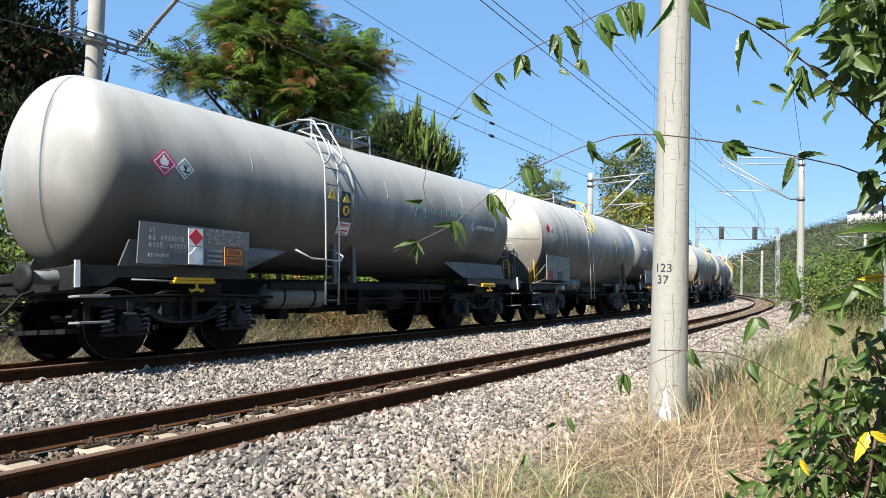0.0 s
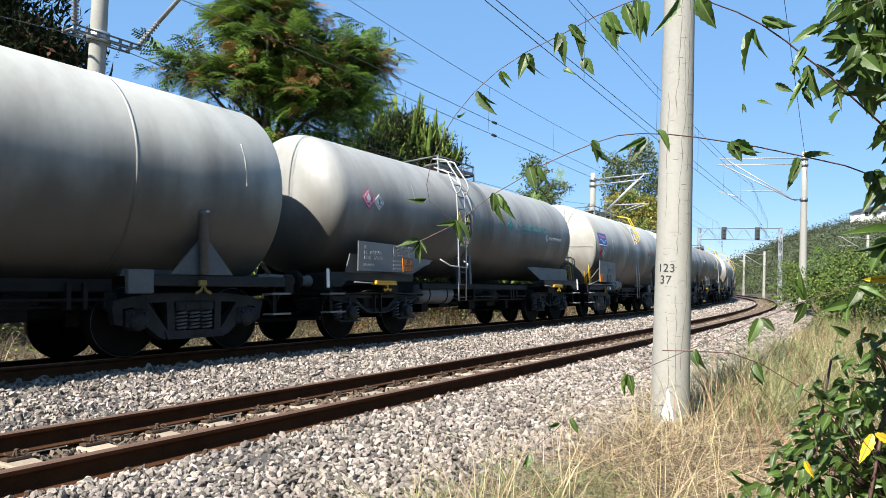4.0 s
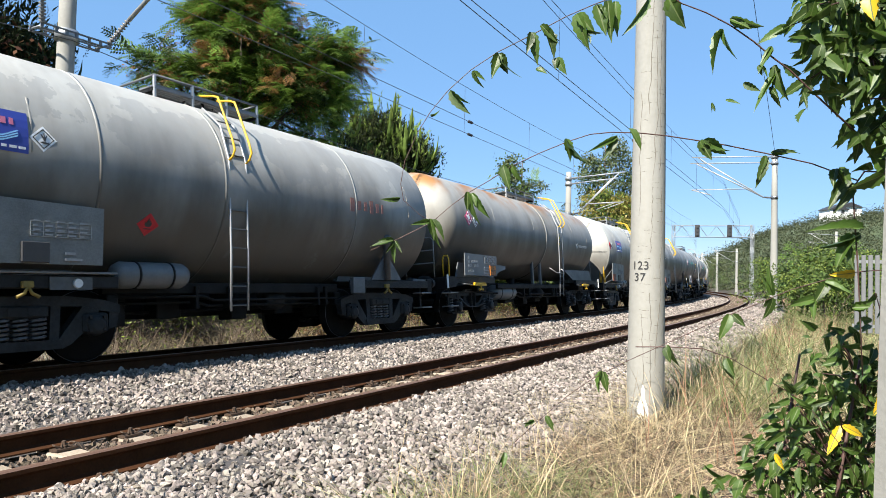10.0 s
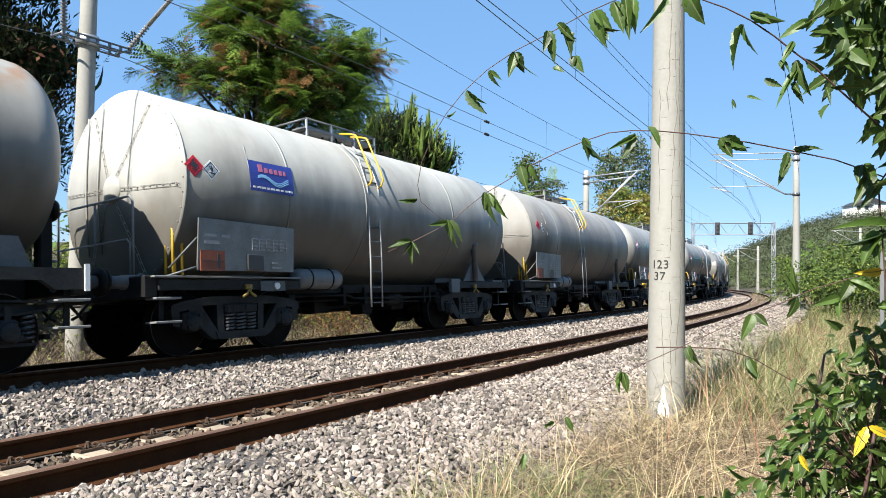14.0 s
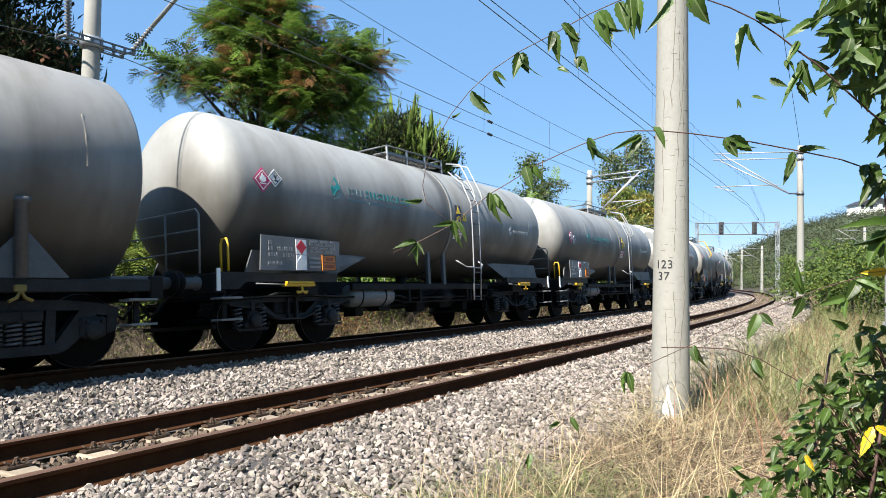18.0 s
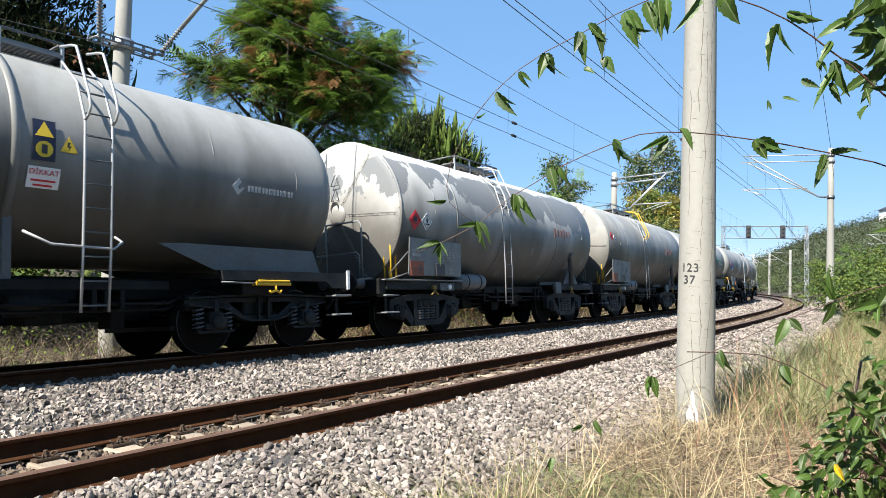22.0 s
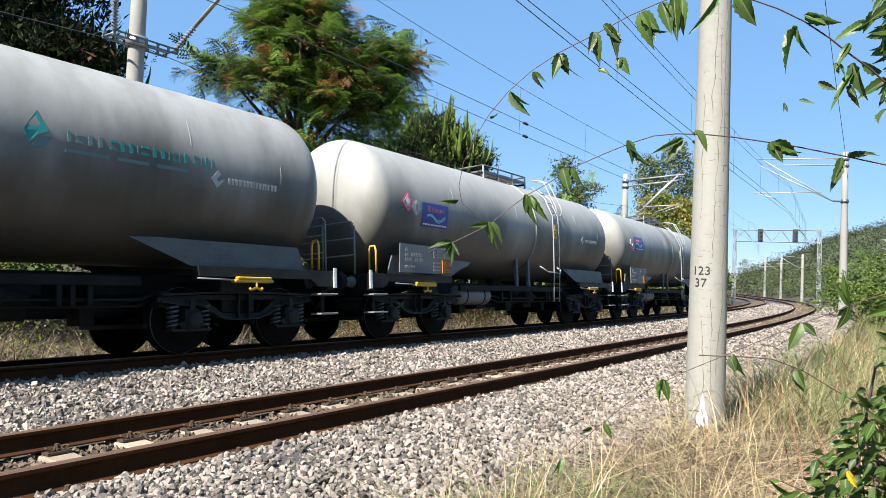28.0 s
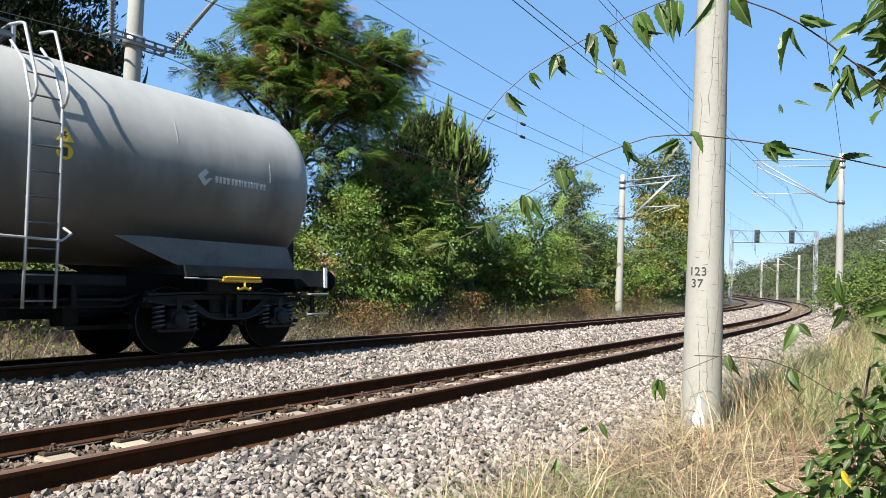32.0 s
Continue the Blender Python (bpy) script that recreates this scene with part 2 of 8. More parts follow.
M["reservoir"] = material("grey_reservoir_paint", (0.13, 0.138, 0.142), 0.5, 0, 0.5, 4, (0.075, 0.078, 0.08), 0.1, 60)
M["navy"] = material("navy_sign_paint", (0.012, 0.016, 0.045), 0.5, 0, 0.3, 10)
M["insulator"] = material("grey_insulator", (0.15, 0.145, 0.14), 0.3, 0, 0.3, 10)
M["wire"] = material("weathered_copper_wire", (0.07, 0.075, 0.08), 0.5, 0.6, 0.2, 20)
M["steel_grey"] = material("grey_frame_paint", (0.090, 0.098, 0.105), 0.5, 0, 0.55, 2.5, (0.034, 0.034, 0.034), 0.1, 60)
# shade beneath the wagons is put into the near-black underframe and wheel colours
M["steel_dark"] = material("grimy_shaded_underframe", (0.010, 0.010, 0.010), 0.65, 0.1, 0.7, 3, (0.004, 0.004, 0.003), 0.25, 60, spec=0.2)
M["bogie"] = material("bogie_frame_paint", (0.026, 0.028, 0.029), 0.6, 0.1, 0.75, 3, (0.009, 0.008, 0.008), 0.25, 70, spec=0.2)
M["spring"] = material("spring_steel", (0.10, 0.10, 0.105), 0.45, 0.5, 0.5, 9, (0.04, 0.035, 0.03), spec=0.2)
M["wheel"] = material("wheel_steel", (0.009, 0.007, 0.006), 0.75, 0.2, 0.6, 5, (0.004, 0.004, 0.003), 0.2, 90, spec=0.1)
M["tread"] = material("wheel_tread_steel", (0.45, 0.44, 0.43), 0.3, 0.95, 0.2, 9)
M["yellow"] = material("yellow_paint", (0.634, 0.387, 0.018), 0.45, 0, 0.45, 9, (0.370, 0.220, 0.018), 0.1, 80)
M["light_paint"] = material("pale_step_paint", (0.182, 0.185, 0.185), 0.5, 0, 0.5, 12, (0.099, 0.099, 0.096))
M["board"] = material("grey_board_paint", (0.111, 0.118, 0.122), 0.5, 0, 0.4, 4, (0.080, 0.085, 0.087))
M["board_old"] = material("bare_metal_board", (0.188, 0.193, 0.188), 0.5, 0.2, 0.7, 5, (0.103, 0.103, 0.099), 0.15, 60)
M["orange"] = material("orange_plate", (0.525, 0.164, 0.014), 0.5, 0, 0.2, 10)
M["rust_plate"] = material("faded_orange_plate", (0.205, 0.053, 0.022), 0.6, 0, 0.5, 12, (0.124, 0.037, 0.019))
M["red"] = material("red_placard", (0.55, 0.02, 0.035), 0.5, 0, 0.3, 12)
M["magenta"] = material("faded_red_placard", (0.48, 0.03, 0.13), 0.5, 0, 0.3, 12)
M["white"] = material("white_marking", (0.72, 0.73, 0.73), 0.6, 0, 0.3, 25, (0.5, 0.5, 0.5))
M["white_faded"] = material("faded_white_marking", (0.223, 0.234, 0.245), 0.6, 0, 0.6, 30, (0.149, 0.160, 0.165))
M["teal"] = material("teal_lettering", (0.011, 0.192, 0.192), 0.55, 0, 0.3, 20, (0.032, 0.160, 0.165))
M["teal_faded"] = material("faded_teal_marking", (0.101, 0.181, 0.192), 0.6, 0, 0.5, 20, (0.144, 0.170, 0.181))
M["blue"] = material("blue_sign_enamel", (0.028, 0.045, 0.26), 0.35, 0, 0.2, 6, (0.02, 0.03, 0.2))
M["sign_red"] = material("faded_sign_red", (0.42, 0.12, 0.2), 0.5, 0, 0.3, 10)
M["sign_cyan"] = material("sign_pale_blue", (0.25, 0.5, 0.75), 0.5, 0, 0.3, 10)
M["warn"] = material("warning_yellow", (0.686, 0.484, 0.026), 0.5, 0, 0.2, 12)
M["name_red"] = material("faded_red_lettering", (0.20, 0.07, 0.052), 0.6, 0, 0.6, 25, (0.27, 0.18, 0.16))
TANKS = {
    "clean": tank_paint("tank_paint_clean", (0.305, 0.305, 0.292), 0.18, dust_shade=0.78),
    "banded": tank_paint("tank_paint_banded", (0.305, 0.305, 0.292), 0.2, bands=((0.56, 1.1),), dust_shade=0.78),
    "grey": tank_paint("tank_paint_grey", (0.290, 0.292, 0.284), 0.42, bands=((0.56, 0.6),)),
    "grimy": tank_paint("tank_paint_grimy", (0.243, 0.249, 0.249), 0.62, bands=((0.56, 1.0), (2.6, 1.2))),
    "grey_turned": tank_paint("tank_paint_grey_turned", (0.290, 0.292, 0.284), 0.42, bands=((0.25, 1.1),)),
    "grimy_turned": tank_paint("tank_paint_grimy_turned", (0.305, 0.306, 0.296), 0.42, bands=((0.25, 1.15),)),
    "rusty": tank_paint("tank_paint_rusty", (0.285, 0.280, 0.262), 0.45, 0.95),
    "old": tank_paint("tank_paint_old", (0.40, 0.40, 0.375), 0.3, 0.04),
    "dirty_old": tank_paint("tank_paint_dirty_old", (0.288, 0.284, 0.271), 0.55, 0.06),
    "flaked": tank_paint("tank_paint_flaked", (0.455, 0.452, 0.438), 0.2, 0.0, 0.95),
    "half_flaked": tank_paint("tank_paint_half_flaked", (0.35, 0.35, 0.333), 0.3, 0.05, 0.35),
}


# ---- mesh helpers ----
class Build:
    """Collects vertices and faces of one mesh."""

    def __init__(self):
        self.v, self.f, self.smooth = [], [], []

    def add(self, verts, faces, smooth=False):
        o = len(self.v)
        self.v.extend(tuple(p) for p in verts)
        self.f.extend(tuple(i + o for i in f) for f in faces)
        self.smooth.extend([smooth] * len(faces))
        return self

    def box(self, lo, hi, m=None, bev=0.0):
        (x0, y0, z0), (x1, y1, z1) = lo, hi
        if bev:
            b = min(bev, (x1 - x0) / 3, (y1 - y0) / 3, (z1 - z0) / 3)
            vs, fs = [], []
            ring = lambda z, i: [(x0 + i + (b if i == 0 else 0), y0 + i, z), (x1 - i - (b if i == 0 else 0), y0 + i, z), (x1 - i, y0 + i + (b if i == 0 else 0), z), (x1 - i, y1 - i - (b if i == 0 else 0), z),
                                 (x1 - i - (b if i == 0 else 0), y1 - i, z), (x0 + i + (b if i == 0 else 0), y1 - i, z), (x0 + i, y1 - i - (b if i == 0 else 0), z), (x0 + i, y0 + i + (b if i == 0 else 0), z)]
            inner = lambda z: [(x0 + b * 1.6, y0 + b, z), (x1 - b * 1.6, y0 + b, z), (x1 - b, y0 + b * 1.6, z), (x1 - b, y1 - b * 1.6, z), (x1 - b * 1.6, y1 - b, z), (x0 + b * 1.6, y1 - b, z), (x0 + b, y1 - b * 1.6, z), (x0 + b, y0 + b * 1.6, z)]
            vs = inner(z0) + ring(z0 + b, 0) + ring(z1 - b, 0) + inner(z1)
            fs = [tuple(range(7, -1, -1)), tuple(range(24, 32))]
            for r in range(3):
                for i in range(8):
                    j = (i + 1) % 8
                    fs.append((r * 8 + i, r * 8 + j, r * 8 + 8 + j, r * 8 + 8 + i))
        else:
            vs = [(x, y, z) for z in (z0, z1) for y in (y0, y1) for x in (x0, x1)]
            fs = [(0, 2, 3, 1), (4, 5, 7, 6), (0, 1, 5, 4), (2, 6, 7, 3), (0, 4, 6, 2), (1, 3, 7, 5)]
        if m is not None:
            vs = [m @ Vector(p) for p in vs]
        return self.add(vs, fs)

    def tube(self, pts, r, n=8, caps=True):
        """A round bar along a line of points; r is one radius or one for each point."""
        pts = [Vector(p) for p in pts]
        rs = r if isinstance(r, (list, tuple)) else [r] * len(pts)
        vs, fs = [], []
        up = Vector((0, 0, 1))
        prev = None
        for i, p in enumerate(pts):
            d = (pts[min(i + 1, len(pts) - 1)] - pts[max(i - 1, 0)]).normalized()
            if prev is None:
                a = d.cross(up if abs(d.z) < 0.95 else Vector((1, 0, 0))).normalized()
            else:
                a = (prev - d * prev.dot(d)).normalized()
            prev = a
            b = d.cross(a)
            for k in range(n):
                t = 2 * math.pi * k / n
                vs.append(p + (a * math.cos(t) + b * math.sin(t)) * rs[i])
        for i in range(len(pts) - 1):
            for k in range(n):
                fs.append((i * n + k, i * n + (k + 1) % n, (i + 1) * n + (k + 1) % n, (i + 1) * n + k))
        self.add(vs, fs, n > 5)
        if caps:
            o = len(self.v) - len(vs)
            self.f += [tuple(o + k for k in range(n - 1, -1, -1)), tuple(o + (len(pts) - 1) * n + k for k in range(n))]
            self.smooth += [False, False]
        return self

    def lathe(self, prof, origin=(0, 0, 0), axis="x", n=24, smooth=True, squash=(1, 1)):
        """A turned body: prof holds (place along the axis, radius)."""
        vs, fs = [], []
        for a, r in prof:
            for k in range(n):
                t = 2 * math.pi * k / n
                c, s = r * math.cos(t) * squash[0], r * math.sin(t) * squash[1]
                p = {"x": (a, c, s), "y": (c, a, s), "z": (c, s, a)}[axis]
                vs.append((p[0] + origin[0], p[1] + origin[1], p[2] + origin[2]))
        for i in range(len(prof) - 1):
            for k in range(n):
                q = (i * n + k, i * n + (k + 1) % n, (i + 1) * n + (k + 1) % n, (i + 1) * n + k)
                fs.append(q if axis != "y" else q[::-1])
        a, b = tuple(range(n)), tuple((len(prof) - 1) * n + k for k in range(n))
        self.add(vs, fs, smooth)
        o = len(self.v) - len(vs)
        self.f += [tuple(o + i for i in a[::-1]), tuple(o + i for i in b)]
        self.smooth += [False, False]
        return self

    def prism(self, poly, lo, hi, plane="xz"):
        """A flat outline with thickness, from lo to hi across the plane."""
        n = len(poly)
        put = {"xz": lambda a, b, c: (a, c, b), "yz": lambda a, b, c: (c, a, b), "xy": lambda a, b, c: (a, b, c)}[plane]
        vs = [put(a, b, lo) for a, b in poly] + [put(a, b, hi) for a, b in poly]
        fs = [tuple(range(n)), tuple(range(2 * n - 1, n - 1, -1))] + [(i, i + n, (i + 1) % n + n, (i + 1) % n) for i in range(n)]
        return self.add(vs, fs)

    def move(self, m):
        self.v = [tuple(m @ Vector(p)) for p in self.v]
        return self

    def mesh(self, name, mat, recalc=True):
        me = bpy.data.meshes.new(name)
        me.from_pydata(self.v, [], self.f)
        me.polygons.foreach_set("use_smooth", self.smooth)
        if recalc:
            bm = bmesh.new()
            bm.from_mesh(me)
            bmesh.ops.recalc_face_normals(bm, faces=bm.faces)
            bm.to_mesh(me)
            bm.free()
        me.materials.append(mat)
        return me


def part(name, build, mat, parent=None, label="", m=None):
    """One mesh object under a thing or a part."""
    me = build.mesh(name, mat) if isinstance(build, Build) else build
    ob = new(name, me)
    if parent is not None:
        ob.parent = parent
    if m is not None:
        ob.matrix_basis = m
    if label:
        ob["label"] = label
    return ob


def big_mesh(name, verts, faces, mat, smooth=False):
    """A mesh from arrays, all faces with the same number of corners."""
    me = bpy.data.meshes.new(name)
    k = faces.shape[1]
    me.vertices.add(len(verts))
    me.vertices.foreach_set("co", np.asarray(verts, np.float32).ravel())
    me.loops.add(faces.size)
    me.loops.foreach_set("vertex_index", faces.astype(np.int32).ravel())
    me.polygons.add(len(faces))
    me.polygons.foreach_set("loop_start", np.arange(0, faces.size, k, dtype=np.int32))
    me.polygons.foreach_set("use_smooth", np.full(len(faces), smooth))
    me.update(calc_edges=True)
    me.materials.append(mat)
    return me


# ---- the line: a left-hand curve that tightens, canted, on a falling grade ----
TH0, D0, K0, K1, S1, KMAX = radians(54.033), 4.961, 0.000888, 3.926e-05, 1.52, 0.0055
GRADE, CANT, GAP = 0.00796, 5.4765, 3.975
TC = math.tan(radians(CANT))
_S = np.linspace(-60, 260, 3201)
_K = np.minimum(K0 + K1 * np.clip(_S - S1, 0, None), KMAX)
_H = np.concatenate([[0], np.cumsum((_K[1:] + _K[:-1]) / 2 * 0.1)])
_H = _H - _H[600] + TH0
_HM = (_H[1:] + _H[:-1]) / 2
_X = np.concatenate([[0], np.cumsum(np.cos(_HM) * 0.1)])
_Y = np.concatenate([[0], np.cumsum(np.sin(_HM) * 0.1)])
_X, _Y = _X - _X[600] - D0 * math.sin(TH0), _Y - _Y[600] + D0 * math.cos(TH0)


def level(s):
    return -GRADE * np.clip(s, -60, 110)


def on_line(s, u, z=0.0):
    """World place of a point s along the near track's centre, u to its left, z over its level."""
    x, y, h = np.interp(s, _S, _X), np.interp(s, _S, _Y), np.interp(s, _S, _H)
    return np.stack(np.broadcast_arrays(x - u * np.sin(h), y + u * np.cos(h), level(np.asarray(s)) + z), -1)


def heading(s):
    return float(np.interp(s, _S, _H))


def line_pose(s, u, z=0.0, cant=False):
    m = Matrix.Translation(on_line(s, u, z)) @ Matrix.Rotation(heading(s), 4, "Z")
    return m @ Matrix.Rotation(radians(-CANT), 4, "X") if cant else m


# profile across the line: u, height over the rail level
PROFILE = [(-400, 0.6), (-60, 0.4), (-25, 0.15), (-12, -0.1), (-6.5, -0.34), (-4.6, -0.25), (-3.4, -0.20), (-2.6, -0.205), (-2.0, -0.17), (-1.45, -0.10), (-0.95, -0.07), (-0.80, -0.115), (-0.6, -0.175), (0, -0.24),
           (0.6, -0.295), (0.80, -0.29), (0.95, -0.24), (1.4, -0.20), (2.0, -0.13), (2.6, -0.085), (3.1, -0.09), (3.4, -0.13), (3.975, -0.2), (4.6, -0.27), (5.1, -0.3), (5.6, -0.42), (6.4, -0.62), (7.4, -0.6), (8.6, -0.2), (10.5, 0.6),
           (14, 1.4), (22, 2.2), (60, 3.0), (400, 4.0)]
_PU, _PZ = np.array([p[0] for p in PROFILE]), np.array([p[1] for p in PROFILE])


def ground_z(u):
    return np.interp(u, _PU, _PZ)


# ---- ground ----
def make_ground():
    us = np.unique(np.concatenate([_PU[(_PU > -61) & (_PU < 41)], np.arange(-60, 41, 2.5), np.arange(-6, 8, 0.25)]))
    sv = np.unique(np.concatenate([np.arange(-60, 230, 3.0), np.arange(-8, 30, 0.5)]))
    S, U = np.meshgrid(sv, us, indexing="ij")
    Z = ground_z(U)
    wob = np.array([noise.noise((a * 0.6, b * 0.6, 3.1)) for a, b in zip(S.ravel(), U.ravel())]).reshape(S.shape)
    Z = Z + wob * np.where(U < -3.0, 0.07, np.where(U > 5.6, 0.2, 0.012))
    V = on_line(S.ravel(), U.ravel(), Z.ravel())
    a, b = len(sv), len(us)
    I = np.arange(a * b).reshape(a, b)
    F = np.stack([I[:-1, :-1], I[:-1, 1:], I[1:, 1:], I[1:, :-1]], -1).reshape(-1, 4)[:, ::-1]
    n0 = len(V)
    R = [0, 60, 150, 400, 1200, 4000]
    ring = [(40 + r * math.cos(t), 60 + r * math.sin(t), -2.6) for r in R[1:] for t in np.linspace(0, 2 * math.pi, 48, endpoint=False)]
    V = np.concatenate([V, ring])
    G = [(n0 + k * 48 + i, n0 + k * 48 + (i + 1) % 48, n0 + (k + 1) * 48 + (i + 1) % 48, n0 + (k + 1) * 48 + i) for k in range(4) for i in range(48)]
    me = big_mesh("ground", V, np.concatenate([F, np.array(G)[:, ::-1]]), M["soil"], True)
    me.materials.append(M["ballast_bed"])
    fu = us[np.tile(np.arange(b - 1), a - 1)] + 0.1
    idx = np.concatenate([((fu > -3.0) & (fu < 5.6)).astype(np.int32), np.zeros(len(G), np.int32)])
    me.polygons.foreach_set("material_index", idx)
    return tagged(new("ground", me), "dry earth and ballast bed along a double-track railway", "ground", kind="structure")


make_ground()


# ---- track ----
RAIL = [(-0.075, -0.172), (0.075, -0.172), (0.075, -0.160), (0.02, -0.142), (0.0085, -0.125), (0.0085, -0.055), (0.02, -0.042), (0.036, -0.034), (0.036, -0.010), (0.026, 0.0), (-0.026, 0.0), (-0.036, -0.010), (-0.036, -0.034),
        (-0.02, -0.042), (-0.0085, -0.055), (-0.0085, -0.125), (-0.02, -0.142), (-0.075, -0.160)]


def make_rail(track, u, side):
    sv = np.concatenate([np.arange(-40, 60, 1.0), np.arange(60, 230, 2.0)])
    n = len(RAIL)
    V = []
    ca, sa = math.cos(radians(-CANT)), math.sin(radians(-CANT))
    for s in sv:
        # section turned by the cant about the track's centre
        for a, b in RAIL:
            o, z = side * 0.7525 + a, b
            V.append(on_line(s, u + o * ca - z * sa, o * sa + z * ca))
    I = np.arange(len(sv) * n).reshape(len(sv), n)
    F = np.stack([I[:-1], np.roll(I[:-1], -1, 1), np.roll(I[1:], -1, 1), I[1:]], -1).reshape(-1, 4)
    me = big_mesh("rail", np.array(V), F, M["rail"])
    me.materials.append(M["rail_top"])
    me.polygons.foreach_set("material_index", np.tile(np.array([1 if 8 <= k <= 10 else 0 for k in range(n)], np.int32), len(sv) - 1))
    part("rail", me, None, track)


def sleeper_mesh():
    b = Build()
    prof = [(-1.2, 0.0, 0.13), (-0.95, 0.0, 0.14), (-0.55, -0.012, 0.14), (-0.25, -0.035, 0.115), (0.25, -0.035, 0.115), (0.55, -0.012, 0.14), (0.95, 0.0, 0.14), (1.2, 0.0, 0.13)]
    vs = []
    for y, z, w in prof:
        vs += [(-w, y, z - 0.17), (-w * 0.82, y, z - 0.015), (-w * 0.74, y, z), (w * 0.74, y, z), (w * 0.82, y, z - 0.015), (w, y, z - 0.17)]
    fs = [(i * 6 + k, i * 6 + k + 1, i * 6 + k + 7, i * 6 + k + 6) for i in range(7) for k in range(5)]
    fs += [tuple(range(6)), tuple(range(47, 41, -1))]
    return b.add(vs, fs).mesh("sleeper", M["sleeper"])


def clip_mesh():
    b = Build()
    for sx in (-1, 1):
        for sy in (-1, 1):
            y0 = sy * 0.085
            b.tube([(sx * 0.03, y0, 0.02), (sx * 0.075, y0 + sy * 0.02, 0.05), (sx * 0.085, y0 + sy * 0.07, 0.045), (sx * 0.04, y0 + sy * 0.085, 0.025), (sx * 0.02, y0 + sy * 0.05, 0.045), (0.0, y0 + sy * 0.02, 0.05)], 0.0075, 5)
    for sy in (-1, 1):
        b.lathe([(0.0, 0.03), (0.03, 0.03), (0.032, 0.018), (0.065, 0.018), (0.07, 0.012)], (0, sy * 0.135, 0.005), "z", 7, False)
        b.box((-0.09, sy * 0.135 - 0.055, -0.002), (0.09, sy * 0.135 + 0.055, 0.016))
    return b.mesh("fastening", M["clip"])


def make_track(u, label):
    track = tagged(new("railway_track"), label, "track", kind="structure")
    make_rail(track, u, -1)
    make_rail(track, u, 1)
    return track


NEAR = make_track(0.0, "rusty steel rails on concrete sleepers in grey ballast")
FAR = make_track(GAP, "dark rusty rails under the passing tank train")


# ---- ballast stones ----
def stone_shapes(count, rough):
    """A few angular stone shapes on one topology."""
    rng = np.random.default_rng(5)
    if rough:
        P = np.array([(x, y, z) for z in (-1, 1) for y in (-1, 1) for x in (-1, 1)], float) * 0.62
        F = np.array([(0, 2, 3), (0, 3, 1), (4, 5, 7), (4, 7, 6), (0, 1, 5), (0, 5, 4), (2, 6, 7), (2, 7, 3), (0, 4, 6), (0, 6, 2), (1, 3, 7), (1, 7, 5)])
    else:
        g = (1 + 5 ** 0.5) / 2
        P = np.array([(-1, g, 0), (1, g, 0), (-1, -g, 0), (1, -g, 0), (0, -1, g), (0, 1, g), (0, -1, -g), (0, 1, -g), (g, 0, -1), (g, 0, 1), (-g, 0, -1), (-g, 0, 1)]) / 1.9
        F = np.array([(0, 11, 5), (0, 5, 1), (0, 1, 7), (0, 7, 10), (0, 10, 11), (1, 5, 9), (5, 11, 4), (11, 10, 2), (10, 7, 6), (7, 1, 8), (3, 9, 4), (3, 4, 2), (3, 2, 6), (3, 6, 8), (3, 8, 9), (4, 9, 5), (2, 4, 11), (6, 2, 10), (8, 6, 7), (9, 8, 1)])
    return np.stack([P + rng.normal(0, 0.24 if rough else 0.2, P.shape) for _ in range(count)]) * np.array([1.15, 0.9, 0.72]), F


def turns(rng, n):
    q = rng.normal(size=(n, 4))
    q /= np.linalg.norm(q, axis=1)[:, None]
    w, x, y, z = q.T
    return np.stack([np.stack([1 - 2 * (y * y + z * z), 2 * (x * y - z * w), 2 * (x * z + y * w)], -1), np.stack([2 * (x * y + z * w), 1 - 2 * (x * x + z * z), 2 * (y * z - x * w)], -1),
                     np.stack([2 * (x * z - y * w), 2 * (y * z + x * w), 1 - 2 * (x * x + y * y)], -1)], -2)


def scatter_stones(name, patches, mat, label, rough=False, sink=0.35, clear=False):
    """patches: s0, s1, u0, u1, spacing, size, height over the bed."""
    rng = np.random.default_rng(len(patches) * 7 + len(label))
    shapes, F = stone_shapes(16, rough)
    C, Z = [], []
    for s0, s1, u0, u1, gap, size, lift in patches:
        a, b = np.meshgrid(np.arange(s0, s1, gap), np.arange(u0, u1, gap), indexing="ij")
        a, b = a.ravel() + rng.uniform(-0.5, 0.5, a.size) * gap, b.ravel() + rng.uniform(-0.5, 0.5, a.size) * gap
        if clear:
            keep = np.abs((a + 5.3 + 0.3) % 0.6 - 0.3) > 0.125
            a, b = a[keep], b[keep]
        if u0 < -3.2:
            keep = rng.random(a.size) < np.clip((b + 4.3) / 1.3, 0, 1) ** 1.6
            a, b = a[keep], b[keep]
        r = size * np.clip(np.exp(rng.normal(0, 0.3, a.size)), 0.5, 1.5) / 2
        hump = np.array([noise.noise((p * 1.7, q * 1.7, 7.7)) for p, q in zip(a, b)]) * 0.02
        C.append(on_line(a, b, ground_z(b) + lift + hump + r * rng.uniform(-sink * 2, 0.85, a.size)))
        Z.append(r)
    C, r = np.concatenate(C), np.concatenate(Z)
    V = np.einsum("nij,nkj->nki", turns(rng, len(C)), shapes[rng.integers(0, 16, len(C))]) * r[:, None, None] + C[:, None]
    k = shapes.shape[1]
    A = (F[None] + (np.arange(len(C)) * k)[:, None, None]).reshape(-1, 3)
    return tagged(new(name, big_mesh(name, V.reshape(-1, 3), A, mat)), label, "ballast", kind="stuff")


